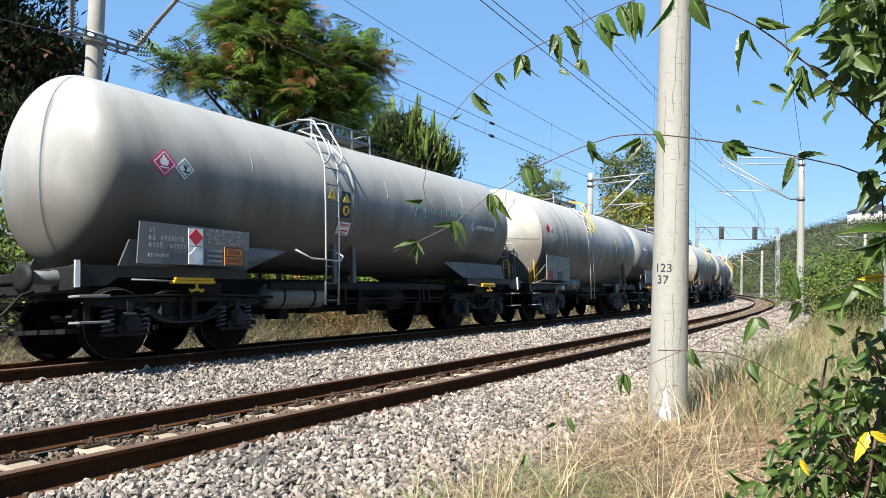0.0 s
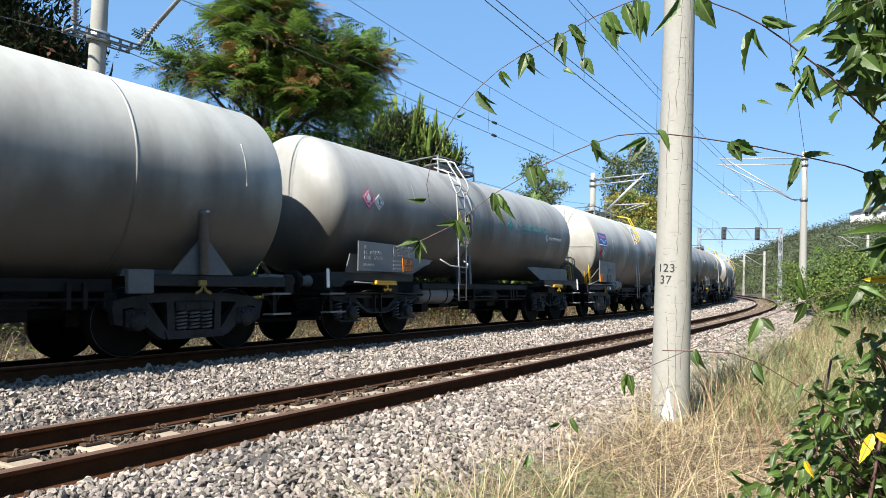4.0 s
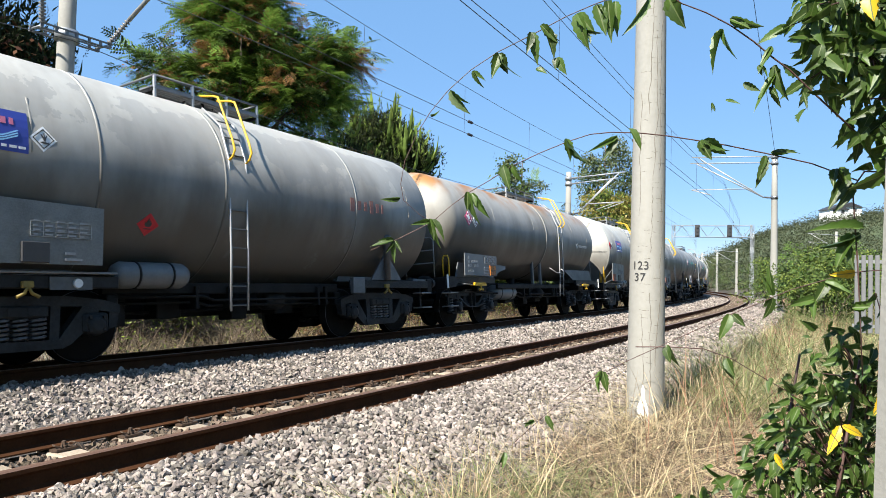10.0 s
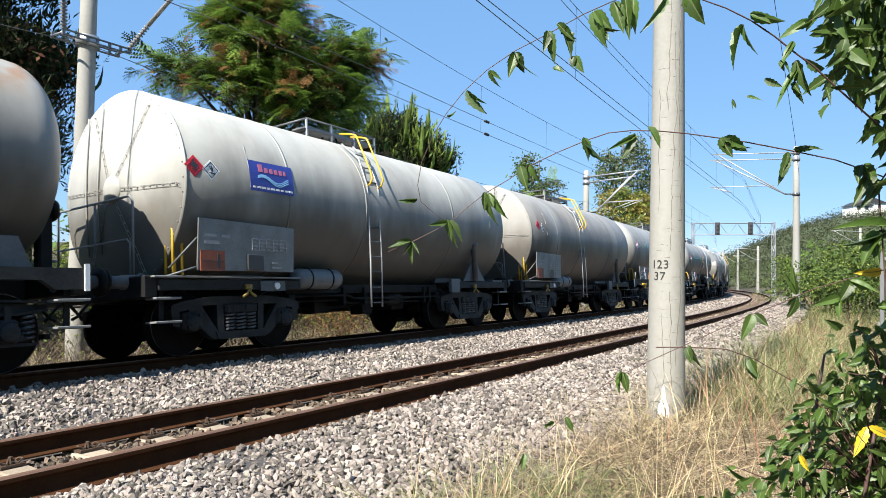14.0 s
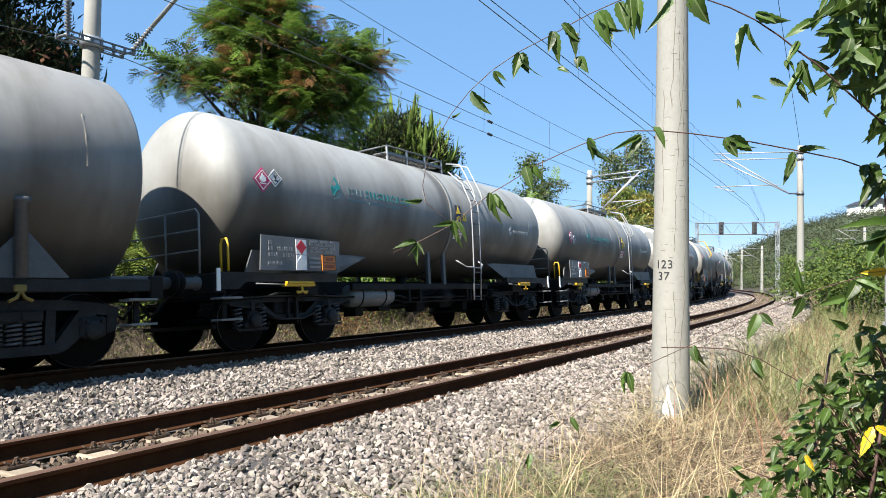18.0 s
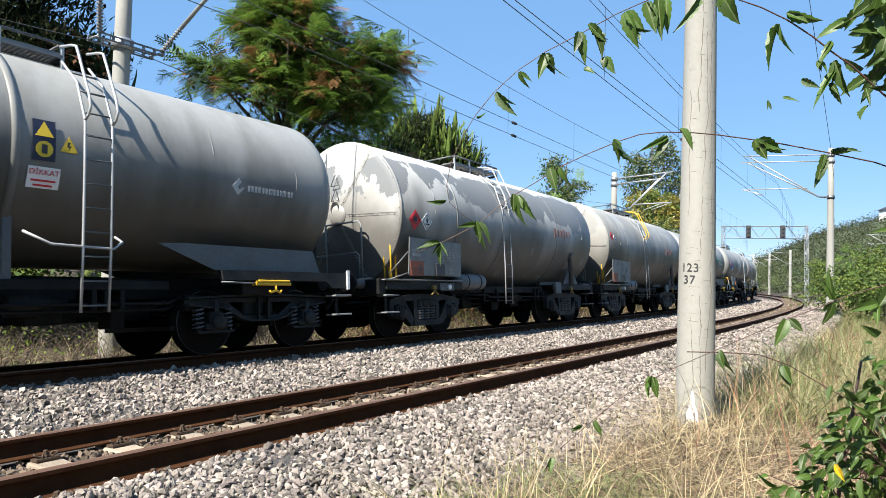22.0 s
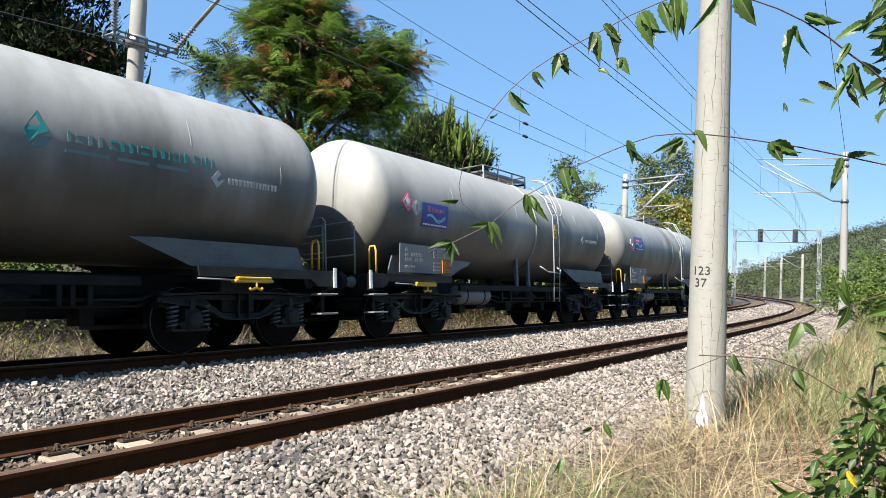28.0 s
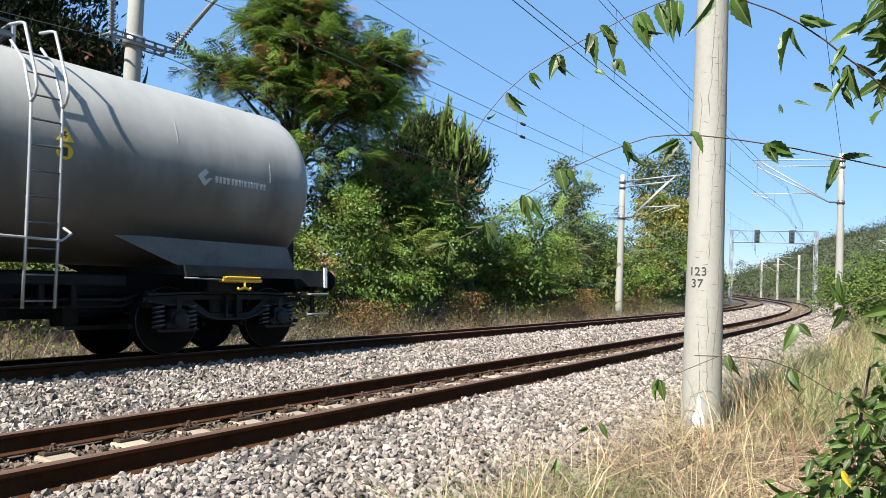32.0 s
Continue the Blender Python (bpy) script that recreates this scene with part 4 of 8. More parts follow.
def wagon_modern(paint, turned=False):
    """Long tank wagon with rounded ends, saddle skirts and welded bogies."""
    L, R, zc = LM, RM, ZM
    lad, belt, walk_ends, posts = (-1.52, -0.76, (-1.10, 0.58), (-1.0, -0.48)) if turned else (1.42, 0.60, (-0.75, 1.38), (0.02, 0.64))
    kz = 3.0 if turned else 2.84
    half = L / 2
    w = new("tank_wagon")
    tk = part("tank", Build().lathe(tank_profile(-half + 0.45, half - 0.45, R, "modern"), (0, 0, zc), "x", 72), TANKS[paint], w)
    for x, a0, a1 in ((-3.1, 6, 22), (belt - 1.0 if not turned else belt + 1.0, 4, 20), (3.1, 10, 26), (4.6, -4, 8)):
        arc = [radians(a0 + (a1 - a0) * k / 5) for k in range(6)]
        part("weld_seam", Build().tube([(x, -R * math.cos(a), zc + R * math.sin(a)) for a in arc], 0.005, 5), TANKS[paint], w)
    for x in (belt,):
        part("belt", Build().lathe([(x - 0.045, R - 0.02), (x - 0.045, R + 0.014), (x + 0.045, R + 0.014), (x + 0.045, R - 0.02)], (0, 0, zc), "x", 72), TANKS[paint], w)
    # frame
    f = Build().box((-half + 0.6, -0.2, 0.80), (half - 0.6, 0.2, 1.12), bev=0.02)
    for sx in (-1, 1):
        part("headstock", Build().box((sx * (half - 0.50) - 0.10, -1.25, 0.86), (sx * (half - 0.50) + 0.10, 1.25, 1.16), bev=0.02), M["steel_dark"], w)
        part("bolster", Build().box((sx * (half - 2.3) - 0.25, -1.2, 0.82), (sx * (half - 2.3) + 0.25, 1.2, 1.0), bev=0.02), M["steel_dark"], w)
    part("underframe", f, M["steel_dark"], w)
    for sx in (-1, 1):
        for sy in (-1, 1):
            y = sy * 1.22
            a, b = sx * (half - 0.75), sx * (half - 4.15)
            sill = [(sx * (half - 0.42), 1.17), (sx * (half - 2.95), 1.17), (sx * (half - 2.92), 1.03), (sx * (half - 0.95), 1.03), (sx * (half - 0.8), 0.92), (sx * (half - 0.42), 0.92)]
            part("sole_bar", Build().prism(sill, y - 0.05, y + 0.05), M["bogie"], w)
            ys = sy * 1.17
            skirt = [(sx * (half - 1.15), 1.52), (sx * (half - 3.5), 1.52), (sx * (half - 3.85), 1.50), (sx * (half - 3.0), 1.17), (sx * (half - 1.0), 1.17)]
            part("saddle_skirt", Build().prism(skirt, ys - 0.012, ys + 0.012), M["steel_grey"], w)
    for sy in (-1, 1):
        part("side_rail", Build().box((-half + 3.6, sy * 1.0 - 0.04, 0.90), (half - 3.6, sy * 1.0 + 0.04, 1.02), bev=0.01), M["steel_dark"], w)
        for x in posts:
            part("support_post", Build().box((x - 0.05, sy * 0.98 - 0.04, 1.0), (x + 0.05, sy * 0.98 + 0.04, 1.75), bev=0.01), M["steel_grey"], w)
    buffers(w, half)
    sets = []
    for sx in (-1, 1):
        sets += bogie_modern(w, sx * (half - 2.06))
    # brake gear below the tank
    part("air_reservoir", Build().lathe([(-2.55, 0.02), (-2.5, 0.16), (-2.4, 0.21), (-1.25, 0.21), (-1.15, 0.16), (-1.1, 0.02)], (0, -0.78, 0.80), "x", 20), M["reservoir"], w)
    for x in (-2.2, -1.5):
        part("strap", Build().lathe([(x - 0.02, 0.2), (x - 0.02, 0.218), (x + 0.02, 0.218), (x + 0.02, 0.2)], (0, -0.78, 0.80), "x", 20), M["steel_dark"], w)
    for y, z in ((-0.95, 0.78), (-0.88, 0.70), (-0.6, 0.74)):
        part("brake_pipe", Build().tube([(-2.9, y, z), (-1.0, y, z), (-0.8, y, z - 0.05), (2.6, y, z - 0.05), (2.9, y + 0.1, z + 0.05)], 0.022, 6), M["steel_dark"], w)
    cyl = Build().lathe([(0.7, 0.1), (0.75, 0.16), (1.05, 0.16), (1.12, 0.09), (1.4, 0.05)], (0, -0.75, 0.76), "x", 16)
    part("brake_cylinder", cyl, M["bogie"], w)
    under_gear(w, half)
    for x in (-0.75, -0.35, 1.6, 1.75, 1.95):
        part("bracket", Build().box((x - 0.03, -1.02, 0.66), (x + 0.03, -0.6, 0.98), bev=0.008), M["steel_dark"], w)
    part("outlet_valve", Build().lathe([(0.62, 0.08), (0.78, 0.11), (0.95, 0.09), (1.25, 0.14)], (0.1, -0.2, 0), "z", 14), M["bogie"], w)
    # long lever rods and yellow changeover handles
    for sx in (-1, 1):
        x = sx * (half - 2.04) - 0.02
        h = part("changeover_lever", Build().box((x - 0.33, -1.32, 0.955), (x + 0.33, -1.20, 1.0), bev=0.01).box((x - 0.30, -1.33, 1.0), (x + 0.30, -1.25, 1.035), bev=0.01), M["yellow"], w, "yellow brake changeover lever")
        part("lever_hook", Build().tube([(x + 0.02, -1.31, 0.96), (x + 0.02, -1.32, 0.88), (x + 0.1, -1.32, 0.85), (x + 0.12, -1.32, 0.88)], 0.02, 6).tube([(x + 0.02, -1.32, 0.88), (x - 0.08, -1.32, 0.85), (x - 0.1, -1.32, 0.88)], 0.02, 6), M["yellow"], h)
        part("pull_rod", rail_bar([(x - 0.9, -1.28, 1.0), (x - 0.3, -1.28, 0.985)], 0.012), M["light_paint"], h)
    end_platform(w, half, 1.17, M["rail_paint"], True, turned)
    for sx in (-1, 1):
        for sy in (-1, 1):
            foot_steps(w, sx * (half - 0.62), sy, M["light_paint"])
            part("end_mark", Build().box((sx * (half - 0.44) - 0.03, sy * 1.28 - 0.01, 0.90), (sx * (half - 0.44) + 0.03, sy * 1.28 + 0.01, 1.22)), M["white_paint"], w, "white end marking strip")
    # brake hand-wheel post at the rear
    if not turned:
        part("hand_brake_post", Build().box((half - 0.66, -0.62, 1.15), (half - 0.5, -0.46, 2.0), bev=0.02).lathe([(half - 0.52, 0.13), (half - 0.48, 0.15), (half - 0.44, 0.13)], (0, -0.54, 1.95), "x", 16), M["steel_dark"], w)
    # ladders and roof gear
    for side in (-1, 1):
        ld = ladder(w, lad, 0.32, 0.62, 3.62, side * 1.36, [(-side * y, z) for y, z in ((-1.38, 0.62), (-1.42, 1.3), (-1.45, 2.3), (-1.45, kz), (-1.25, kz + 0.5), (-0.88, 3.68))], M["galv_white"], M["steel_grey"])
        ladder_hoops(w, lad, 0.32, kz, M["galv_white"], side)
    part("ladder_stay", rail_bar([(lad - 0.75, -1.32, 1.52), (lad - 0.5, -1.42, 1.38), (lad + 0.2, -1.42, 1.36), (lad + 0.32, -1.38, 1.45), (lad + 0.27, -1.3, 1.52)], 0.016), M["galv_white"], w)
    walkway(w, *walk_ends, 3.93 if turned else 3.89, 0.62, 0.16 if turned else 0.12, M["steel_grey"], "modern")
    # lettering board and fixed plates
    bd = new("lettering_board")
    bd.parent = w
    bx0, bx1 = -half + 1.18, -half + 2.88
    tilt = lambda z: -1.37 + (z - 1.18) * 0.02
    vs = [(bx0 - 0.05, tilt(1.2), 1.2), (bx1, tilt(1.2), 1.2), (bx1 + 0.05, tilt(1.72), 1.72), (bx0, tilt(1.74), 1.74)]
    part("board", Build().add(vs + [(x, y + 0.02, z) for x, y, z in vs], [(0, 1, 2, 3), (7, 6, 5, 4), (0, 4, 5, 1), (1, 5, 6, 2), (2, 6, 7, 3), (3, 7, 4, 0)]), M["board"], bd)
    part("board_brace", Build().prism([(bx1, 1.28), (bx1 + 0.6, 1.40), (bx1 + 0.6, 1.46), (bx1, 1.48)], -1.34, -1.30), M["board"], bd)
    for xa, z, n, wd, hg in ((0.12, 1.60, 2, 0.045, 0.065), (0.12, 1.505, 2, 0.05, 0.07), (0.29, 1.505, 7, 0.05, 0.07), (0.12, 1.41, 4, 0.05, 0.07), (0.42, 1.41, 5, 0.05, 0.07), (0.10, 1.285, 8, 0.038, 0.05)):
        for c in range(n):
            part("number_bar", Build().box((bx0 + xa + c * wd, -1.382, z), (bx0 + xa + c * wd + wd * 0.62, -1.376, z + hg * (0.85 + 0.15 * (c % 2)))), M["white_faded"], bd)
    grid = Build()
    for r in range(4):
        z = 1.50 + r * 0.055
        grid.box((bx0 + 1.0, -1.382, z), (bx0 + 1.6, -1.377, z + 0.008))
    for c in range(6):
        x = bx0 + 1.0 + c * 0.12
        grid.box((x, -1.382, 1.50), (x + 0.008, -1.377, 1.673))
    for r in range(4):
        for c in range(5):
            grid.box((bx0 + 1.02 + c * 0.12, -1.382, 1.515 + r * 0.055), (bx0 + 1.02 + c * 0.12 + 0.05 + 0.04 * ((r + c) % 2), -1.377, 1.54 + r * 0.055))
    for r in range(3):
        part("text_bar", Build().box((bx0 + 0.98, -1.382, 1.25 + r * 0.07), (bx0 + 1.24, -1.377, 1.285 + r * 0.07)), M["white_faded"], bd)
    part("load_table", grid, M["white_faded"], bd, "faded white load table")
    return w, sets


def wagon_old(paint):
    """Older tank wagon with shallow conical ends, an end platform and cast bogies."""
    L, R, zc = LO, RO, ZO
    half = L / 2
    w = new("tank_wagon")
    x0, x1 = -half + 0.92, half - 0.79
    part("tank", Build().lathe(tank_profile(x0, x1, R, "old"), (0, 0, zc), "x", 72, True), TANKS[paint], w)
    part("end_seam", Build().lathe([(x0 - 0.012, R - 0.03), (x0 - 0.005, R + 0.006), (x0 + 0.012, R + 0.006), (x0 + 0.02, R - 0.02)], (0, 0, zc), "x", 72), TANKS[paint], w)
    cone = lambda r: x0 - 0.17 + 0.125 * min(1.0, max(0.0, (r - 0.16) / (R - 0.32))) ** 0.9 - 0.006
    for k in range(6):
        t = radians(4 + k * 60)
        strip, rivets = Build(), Build()
        for r0, r1 in ((0.22, 0.6), (0.6, 1.0), (1.0, R - 0.08)):
            for a in (-0.022, 0.022):
                strip.tube([(cone(r0), r0 * math.cos(t) - a * math.sin(t), zc + r0 * math.sin(t) + a * math.cos(t)), (cone(r1), r1 * math.cos(t) - a * math.sin(t), zc + r1 * math.sin(t) + a * math.cos(t))], 0.004, 4)
        for r in np.arange(0.3, R - 0.08, 0.13):
            rivets.lathe([(cone(r) - 0.016, 0.006), (cone(r) - 0.008, 0.009), (cone(r) + 0.01, 0.010)], (0, r * math.cos(t), zc + r * math.sin(t)), "x", 6)
        sm = part("end_seam", strip, M["end_joint"], w)
        part("rivet_row", rivets, M["end_joint"], sm)
    rim = Build()
    for k in range(44):
        t = 2 * math.pi * k / 44
        rim.lathe([(x0 - 0.030, 0.004), (x0 - 0.024, 0.008), (x0 + 0.0, 0.009)], (0, (R - 0.05) * math.cos(t), zc + (R - 0.05) * math.sin(t)), "x", 6)
    part("rivet_row", rim, M["end_joint"], w)
    part("end_boss", Build().lathe([(x0 - 0.205, 0.03), (x0 - 0.20, 0.14), (x0 - 0.17, 0.21), (x0 - 0.15, 0.22)], (0, 0, zc), "x", 24), TANKS[paint], w)
    for y in (0.36, 0.74):
        part("end_conduit", Build().tube([(cone(math.hypot(y, z)) - 0.012, y, zc + z) for z in (-0.9, -0.5, 0.0, 0.5, 0.9, math.sqrt((R - 0.05) ** 2 - y * y))], 0.012, 6), TANKS[paint], w)
    for x in (x0 + 1.9, x0 + 3.8, x1 - 2.4):
        part("belt", Build().lathe([(x - 0.02, R - 0.02), (x - 0.02, R + 0.005), (x + 0.02, R + 0.005), (x + 0.02, R - 0.02)], (0, 0, zc), "x", 72), TANKS[paint], w)
    for x, z in ((x0 + 1.1, 2.75), (x1 - 0.7, 2.7)):
        part("weld_strip", Build().tube([(x, *on_tank_yz(zc, R, z - 0.35)), (x, *on_tank_yz(zc, R, z)), (x, *on_tank_yz(zc, R, z + 0.3))], 0.012, 5), TANKS[paint], w)
    f = Build().box((-half + 0.6, -0.22, 0.78), (half - 0.6, 0.22, 1.06), bev=0.02)
    for sx in (-1, 1):
        part("headstock", Build().box((sx * (half - 0.50) - 0.10, -1.28, 0.80), (sx * (half - 0.50) + 0.10, 1.28, 1.10), bev=0.02), M["steel_dark"], w)
    part("underframe", f, M["steel_dark"], w)
    for sy in (-1, 1):
        y = sy * 1.26
        part("sole_bar", Build().box((-half + 0.6, y - 0.04, 0.90), (-half + 3.15, y + 0.04, 1.05), bev=0.01), M["bogie"], w)
        part("sole_bar", Build().box((half - 3.2, y - 0.04, 0.90), (half - 0.6, y + 0.04, 1.05), bev=0.01), M["bogie"], w)
        part("side_rail", Build().box((-half + 3.15, sy * 0.9 - 0.05, 0.84), (half - 3.2, sy * 0.9 + 0.05, 1.0), bev=0.01), M["steel_dark"], w)
        part("floor_edge", Build().box((-half + 0.5, y - 0.10, 1.065), (-half + 3.1, y + 0.06, 1.09), bev=0.004), M["light_paint"], w)
        for x in (-half + 2.3, half - 2.4):
            part("saddle", Build().prism([(x - 0.6, 1.06), (x + 0.6, 1.06), (x + 0.42, 1.45), (x - 0.42, 1.45)], sy * 0.72 - 0.05, sy * 0.72 + 0.05), M["steel_grey"], w)
        part("tank_post", Build().lathe([(1.06, 0.065), (1.86, 0.065), (1.88, 0.10), (1.93, 0.10)], (half - 2.15, sy * 1.36, 0), "z", 12).prism([(half - 2.62, 1.06), (half - 1.62, 1.06), (half - 2.1, 1.62)], sy * 1.3 - 0.012, sy * 1.3 + 0.012), M["steel_grey"], w)
    part("platform", Build().box((-half + 0.42, -1.25, 1.05), (-half + 1.0, 1.25, 1.09), bev=0.006), M["steel_grey"], w)
    part("platform", Build().box((half - 1.1, -1.25, 1.05), (half - 0.42, 1.25, 1.09), bev=0.006), M["steel_grey"], w)
    buffers(w, half)
    sets = []
    for sx in (-1, 1):
        sets += bogie_cast(w, sx * (half - 2.1))
    part("air_reservoir", Build().lathe([(-2.32, 0.02), (-2.28, 0.13), (-2.2, 0.175), (-1.3, 0.175), (-1.22, 0.13), (-1.18, 0.02)], (0, -1.12, 1.08), "x", 20), M["reservoir"], w)
    for x in (-2.0, -1.5):
        part("strap", Build().lathe([(x - 0.015, 0.16), (x - 0.015, 0.184), (x + 0.015, 0.184), (x + 0.015, 0.16)], (0, -1.12, 1.08), "x", 20), M["steel_dark"], w)
    for y, z in ((-0.98, 0.80), (-0.85, 0.72)):
        part("brake_pipe", Build().tube([(-2.2, y, z), (-0.8, y, z), (-0.6, y, z - 0.06), (2.2, y, z - 0.06)], 0.022, 6), M["steel_dark"], w)
    part("brake_cylinder", Build().lathe([(0.6, 0.1), (0.65, 0.17), (1.0, 0.17), (1.06, 0.08), (1.5, 0.04)], (0, -0.7, 0.74), "x", 16), M["bogie"], w)
    under_gear(w, half)
    for x in (-0.9, -0.3, 1.7, 1.9):
        part("bracket", Build().box((x - 0.03, -1.0, 0.62), (x + 0.03, -0.55, 0.95), bev=0.008), M["steel_dark"], w)
    part("label_box", Build().box((half - 3.25, -1.38, 0.80), (half - 2.9, -1.30, 1.10), bev=0.01), M["steel_grey"], w)
    for sx in (-1, 1):
        x = sx * (half - 2.1) - 0.05
        h = part("changeover_lever", Build().box((x - 0.06, -1.36, 0.90), (x + 0.06, -1.30, 0.98), bev=0.01).tube([(x - 0.12, -1.35, 0.80), (x - 0.04, -1.35, 0.84), (x, -1.35, 0.92), (x + 0.04, -1.35, 0.84), (x + 0.12, -1.35, 0.80)], 0.02, 6), M["dull_yellow"], w, "dirty yellow brake changeover lever")
    part("changeover_plate", Build().box((-half + 2.3, -1.315, 0.88), (-half + 2.8, -1.302, 1.03)), M["steel_grey"], w)
    part("changeover_disc", Build().lathe([(-1.345, 0.05), (-1.315, 0.06)], (-half + 2.62, 0, 0.955), "y", 16), M["white"], w)
    end_platform(w, half, 1.09, M["rail_paint"], full=False)
    for sx in (-1, 1):
        for sy in (-1, 1):
            foot_steps(w, sx * (half - 0.72), sy, M["light_paint"])
    for side in (-1, 1):
        ladder(w, -0.5, 0.32, 0.56, 3.62, side * 1.4, [(-side * y, z) for y, z in ((-1.42, 0.56), (-1.45, 1.4), (-1.45, 2.78), (-1.27, 3.34), (-0.88, 3.68))], M["galv_white"], M["steel_grey"])
    return w, sets


def on_tank_yz(zc, R, z):
    a = math.asin((z - zc) / R)
    return -R * math.cos(a), zc + R * math.sin(a)


def old_top(w, mat):
    """Roof ladder hoops, walkway and board of the older wagon."""
    ladder_hoops(w, -0.5, 0.32, 2.78, mat)
    ladder_hoops(w, -0.5, 0.32, 2.78, mat, 1)
    walkway(w, -1.25, 0.75, 3.98, 0.56, 0.14, M["steel_grey"], "old")


def old_board(w, plate):
    half = LO / 2
    bd = new("lettering_board")
    bd.parent = w
    x0, x1 = -half + 1.07, -half + 2.83
    tilt = lambda z: -1.47 - (z - 1.1) * 0.06
    vs = [(x0 - 0.01, tilt(1.16), 1.16), (x1, tilt(1.16), 1.16), (x1, tilt(1.84), 1.84), (x0, tilt(1.87), 1.87)]
    part("board", Build().add(vs + [(x, y + 0.018, z) for x, y, z in vs], [(0, 1, 2, 3), (7, 6, 5, 4), (0, 4, 5, 1), (1, 5, 6, 2), (2, 6, 7, 3), (3, 7, 4, 0)]), M["board_old"], bd)
    part("brace", rail_bar([(x0 - 0.02, -1.46, 1.2), (x0 - 0.35, -1.25, 1.08)], 0.014).tube([(x0, -1.47, 1.6), (x0 - 0.25, -1.2, 1.2)], 0.014, 6), M["steel_grey"], bd)
    part("code_plate", Build().box((x0 + 0.03, -1.50, 1.15), (x0 + 0.43, -1.484, 1.43)), M["rust_plate"] if plate else M["orange"], bd, "faded orange hazard plate")
    part("code_bar", Build().box((x0 + 0.30, -1.505, 1.19), (x0 + 0.34, -1.499, 1.38)).box((x0 + 0.05, -1.505, 1.28), (x0 + 0.41, -1.499, 1.29)), M["black_paint"], bd)
    part("label_holder", Build().box((x0 + 0.83, -1.515, 1.17), (x0 + 1.13, -1.487, 1.40), bev=0.008), M["black_paint"], bd, "black label holder")
    g = Build()
    for r in range(4):
        g.box((x0 + 0.92, -1.508, 1.46 + r * 0.055), (x0 + 1.6, -1.500, 1.467 + r * 0.055))
        for c in range(5):
            g.box((x0 + 0.95 + c * 0.13, -1.508, 1.475 + r * 0.05), (x0 + 1.0 + c * 0.13 + 0.03 * ((r + c) % 2), -1.500, 1.495 + r * 0.05))
    for c in range(6):
        g.box((x0 + 0.92 + c * 0.136, -1.508, 1.46), (x0 + 0.926 + c * 0.136, -1.500, 1.625))
    g.box((x0 + 0.1, -1.506, 1.62), (x0 + 0.3, -1.496, 1.66)).box((x0 + 0.38, -1.506, 1.62), (x0 + 0.52, -1.496, 1.66)).box((x0 + 0.1, -1.504, 1.52), (x0 + 0.34, -1.494, 1.57)).box((x0 + 1.3, -1.503, 1.2), (x0 + 1.5, -1.49, 1.23)).box((x0 + 1.3, -1.503, 1.27), (x0 + 1.42, -1.49, 1.3))
    part("load_table", g, M["white_faded"], bd, "faded white load table")


def placard(w, x, z, zc, R, mat, r=0.19, sign="flame"):
    p = decal(w, "hazard_placard", x, z, zc, R, diamond(r), mat)
    dark = mat is M["white"]
    ink = M["black_paint"] if dark or mat is M["red"] else M["white"]
    edge = r * 0.80
    for k in range(4):
        c, s = (1, 1, -1, -1)[k], (1, -1, -1, 1)[k]
        line = [(c * edge, 0.0), (c * edge / 2, s * edge / 2), (0.0, s * edge), (0.0, s * (edge - 0.014)), (c * (edge - 0.014) / 2, s * (edge - 0.014) / 2), (c * (edge - 0.014), 0.0)]
        decal(w, "border_line", x, z, zc, R, line, ink if sign != "flame" else (M["white"] if mat is M["magenta"] else M["red"]), parent=p, lift=0.011)
    f = r / 0.2
    if sign == "flame":
        decal(w, "flame_mark", x, z + 0.02 * f, zc, R, [(a * f, b * f) for a, b in ((-0.035, -0.055), (-0.065, -0.02), (-0.06, 0.03), (-0.04, 0.01), (-0.03, 0.05), (-0.005, 0.095), (0.008, 0.045), (0.03, 0.06), (0.035, 0.015), (0.06, 0.03), (0.06, -0.025), (0.035, -0.055))], ink, parent=p, lift=0.011)
        decal(w, "base_bar", x, z - 0.06 * f, zc, R, rect(0.12 * f, 0.016 * f), ink, parent=p, lift=0.011)
    else:
        decal(w, "tree_mark", x + 0.015, z + 0.01, zc, R, [(a * f, b * f) for a, b in ((-0.012, -0.05), (-0.06, 0.05), (-0.045, 0.055), (-0.012, 0.0), (-0.02, 0.075), (-0.005, 0.075), (0.005, 0.01), (0.03, 0.05), (0.04, 0.045), (0.015, -0.01), (0.012, -0.05))], M["black_paint"], parent=p, lift=0.011)
        decal(w, "fish_mark", x + 0.01, z - 0.06 * f, zc, R, [(-0.07 * f, 0.0), (-0.02 * f, 0.02 * f), (0.04 * f, 0.005), (0.06 * f, 0.018 * f), (0.06 * f, -0.012 * f), (0.0, -0.018 * f)], M["black_paint"], parent=p, lift=0.011)
    return p


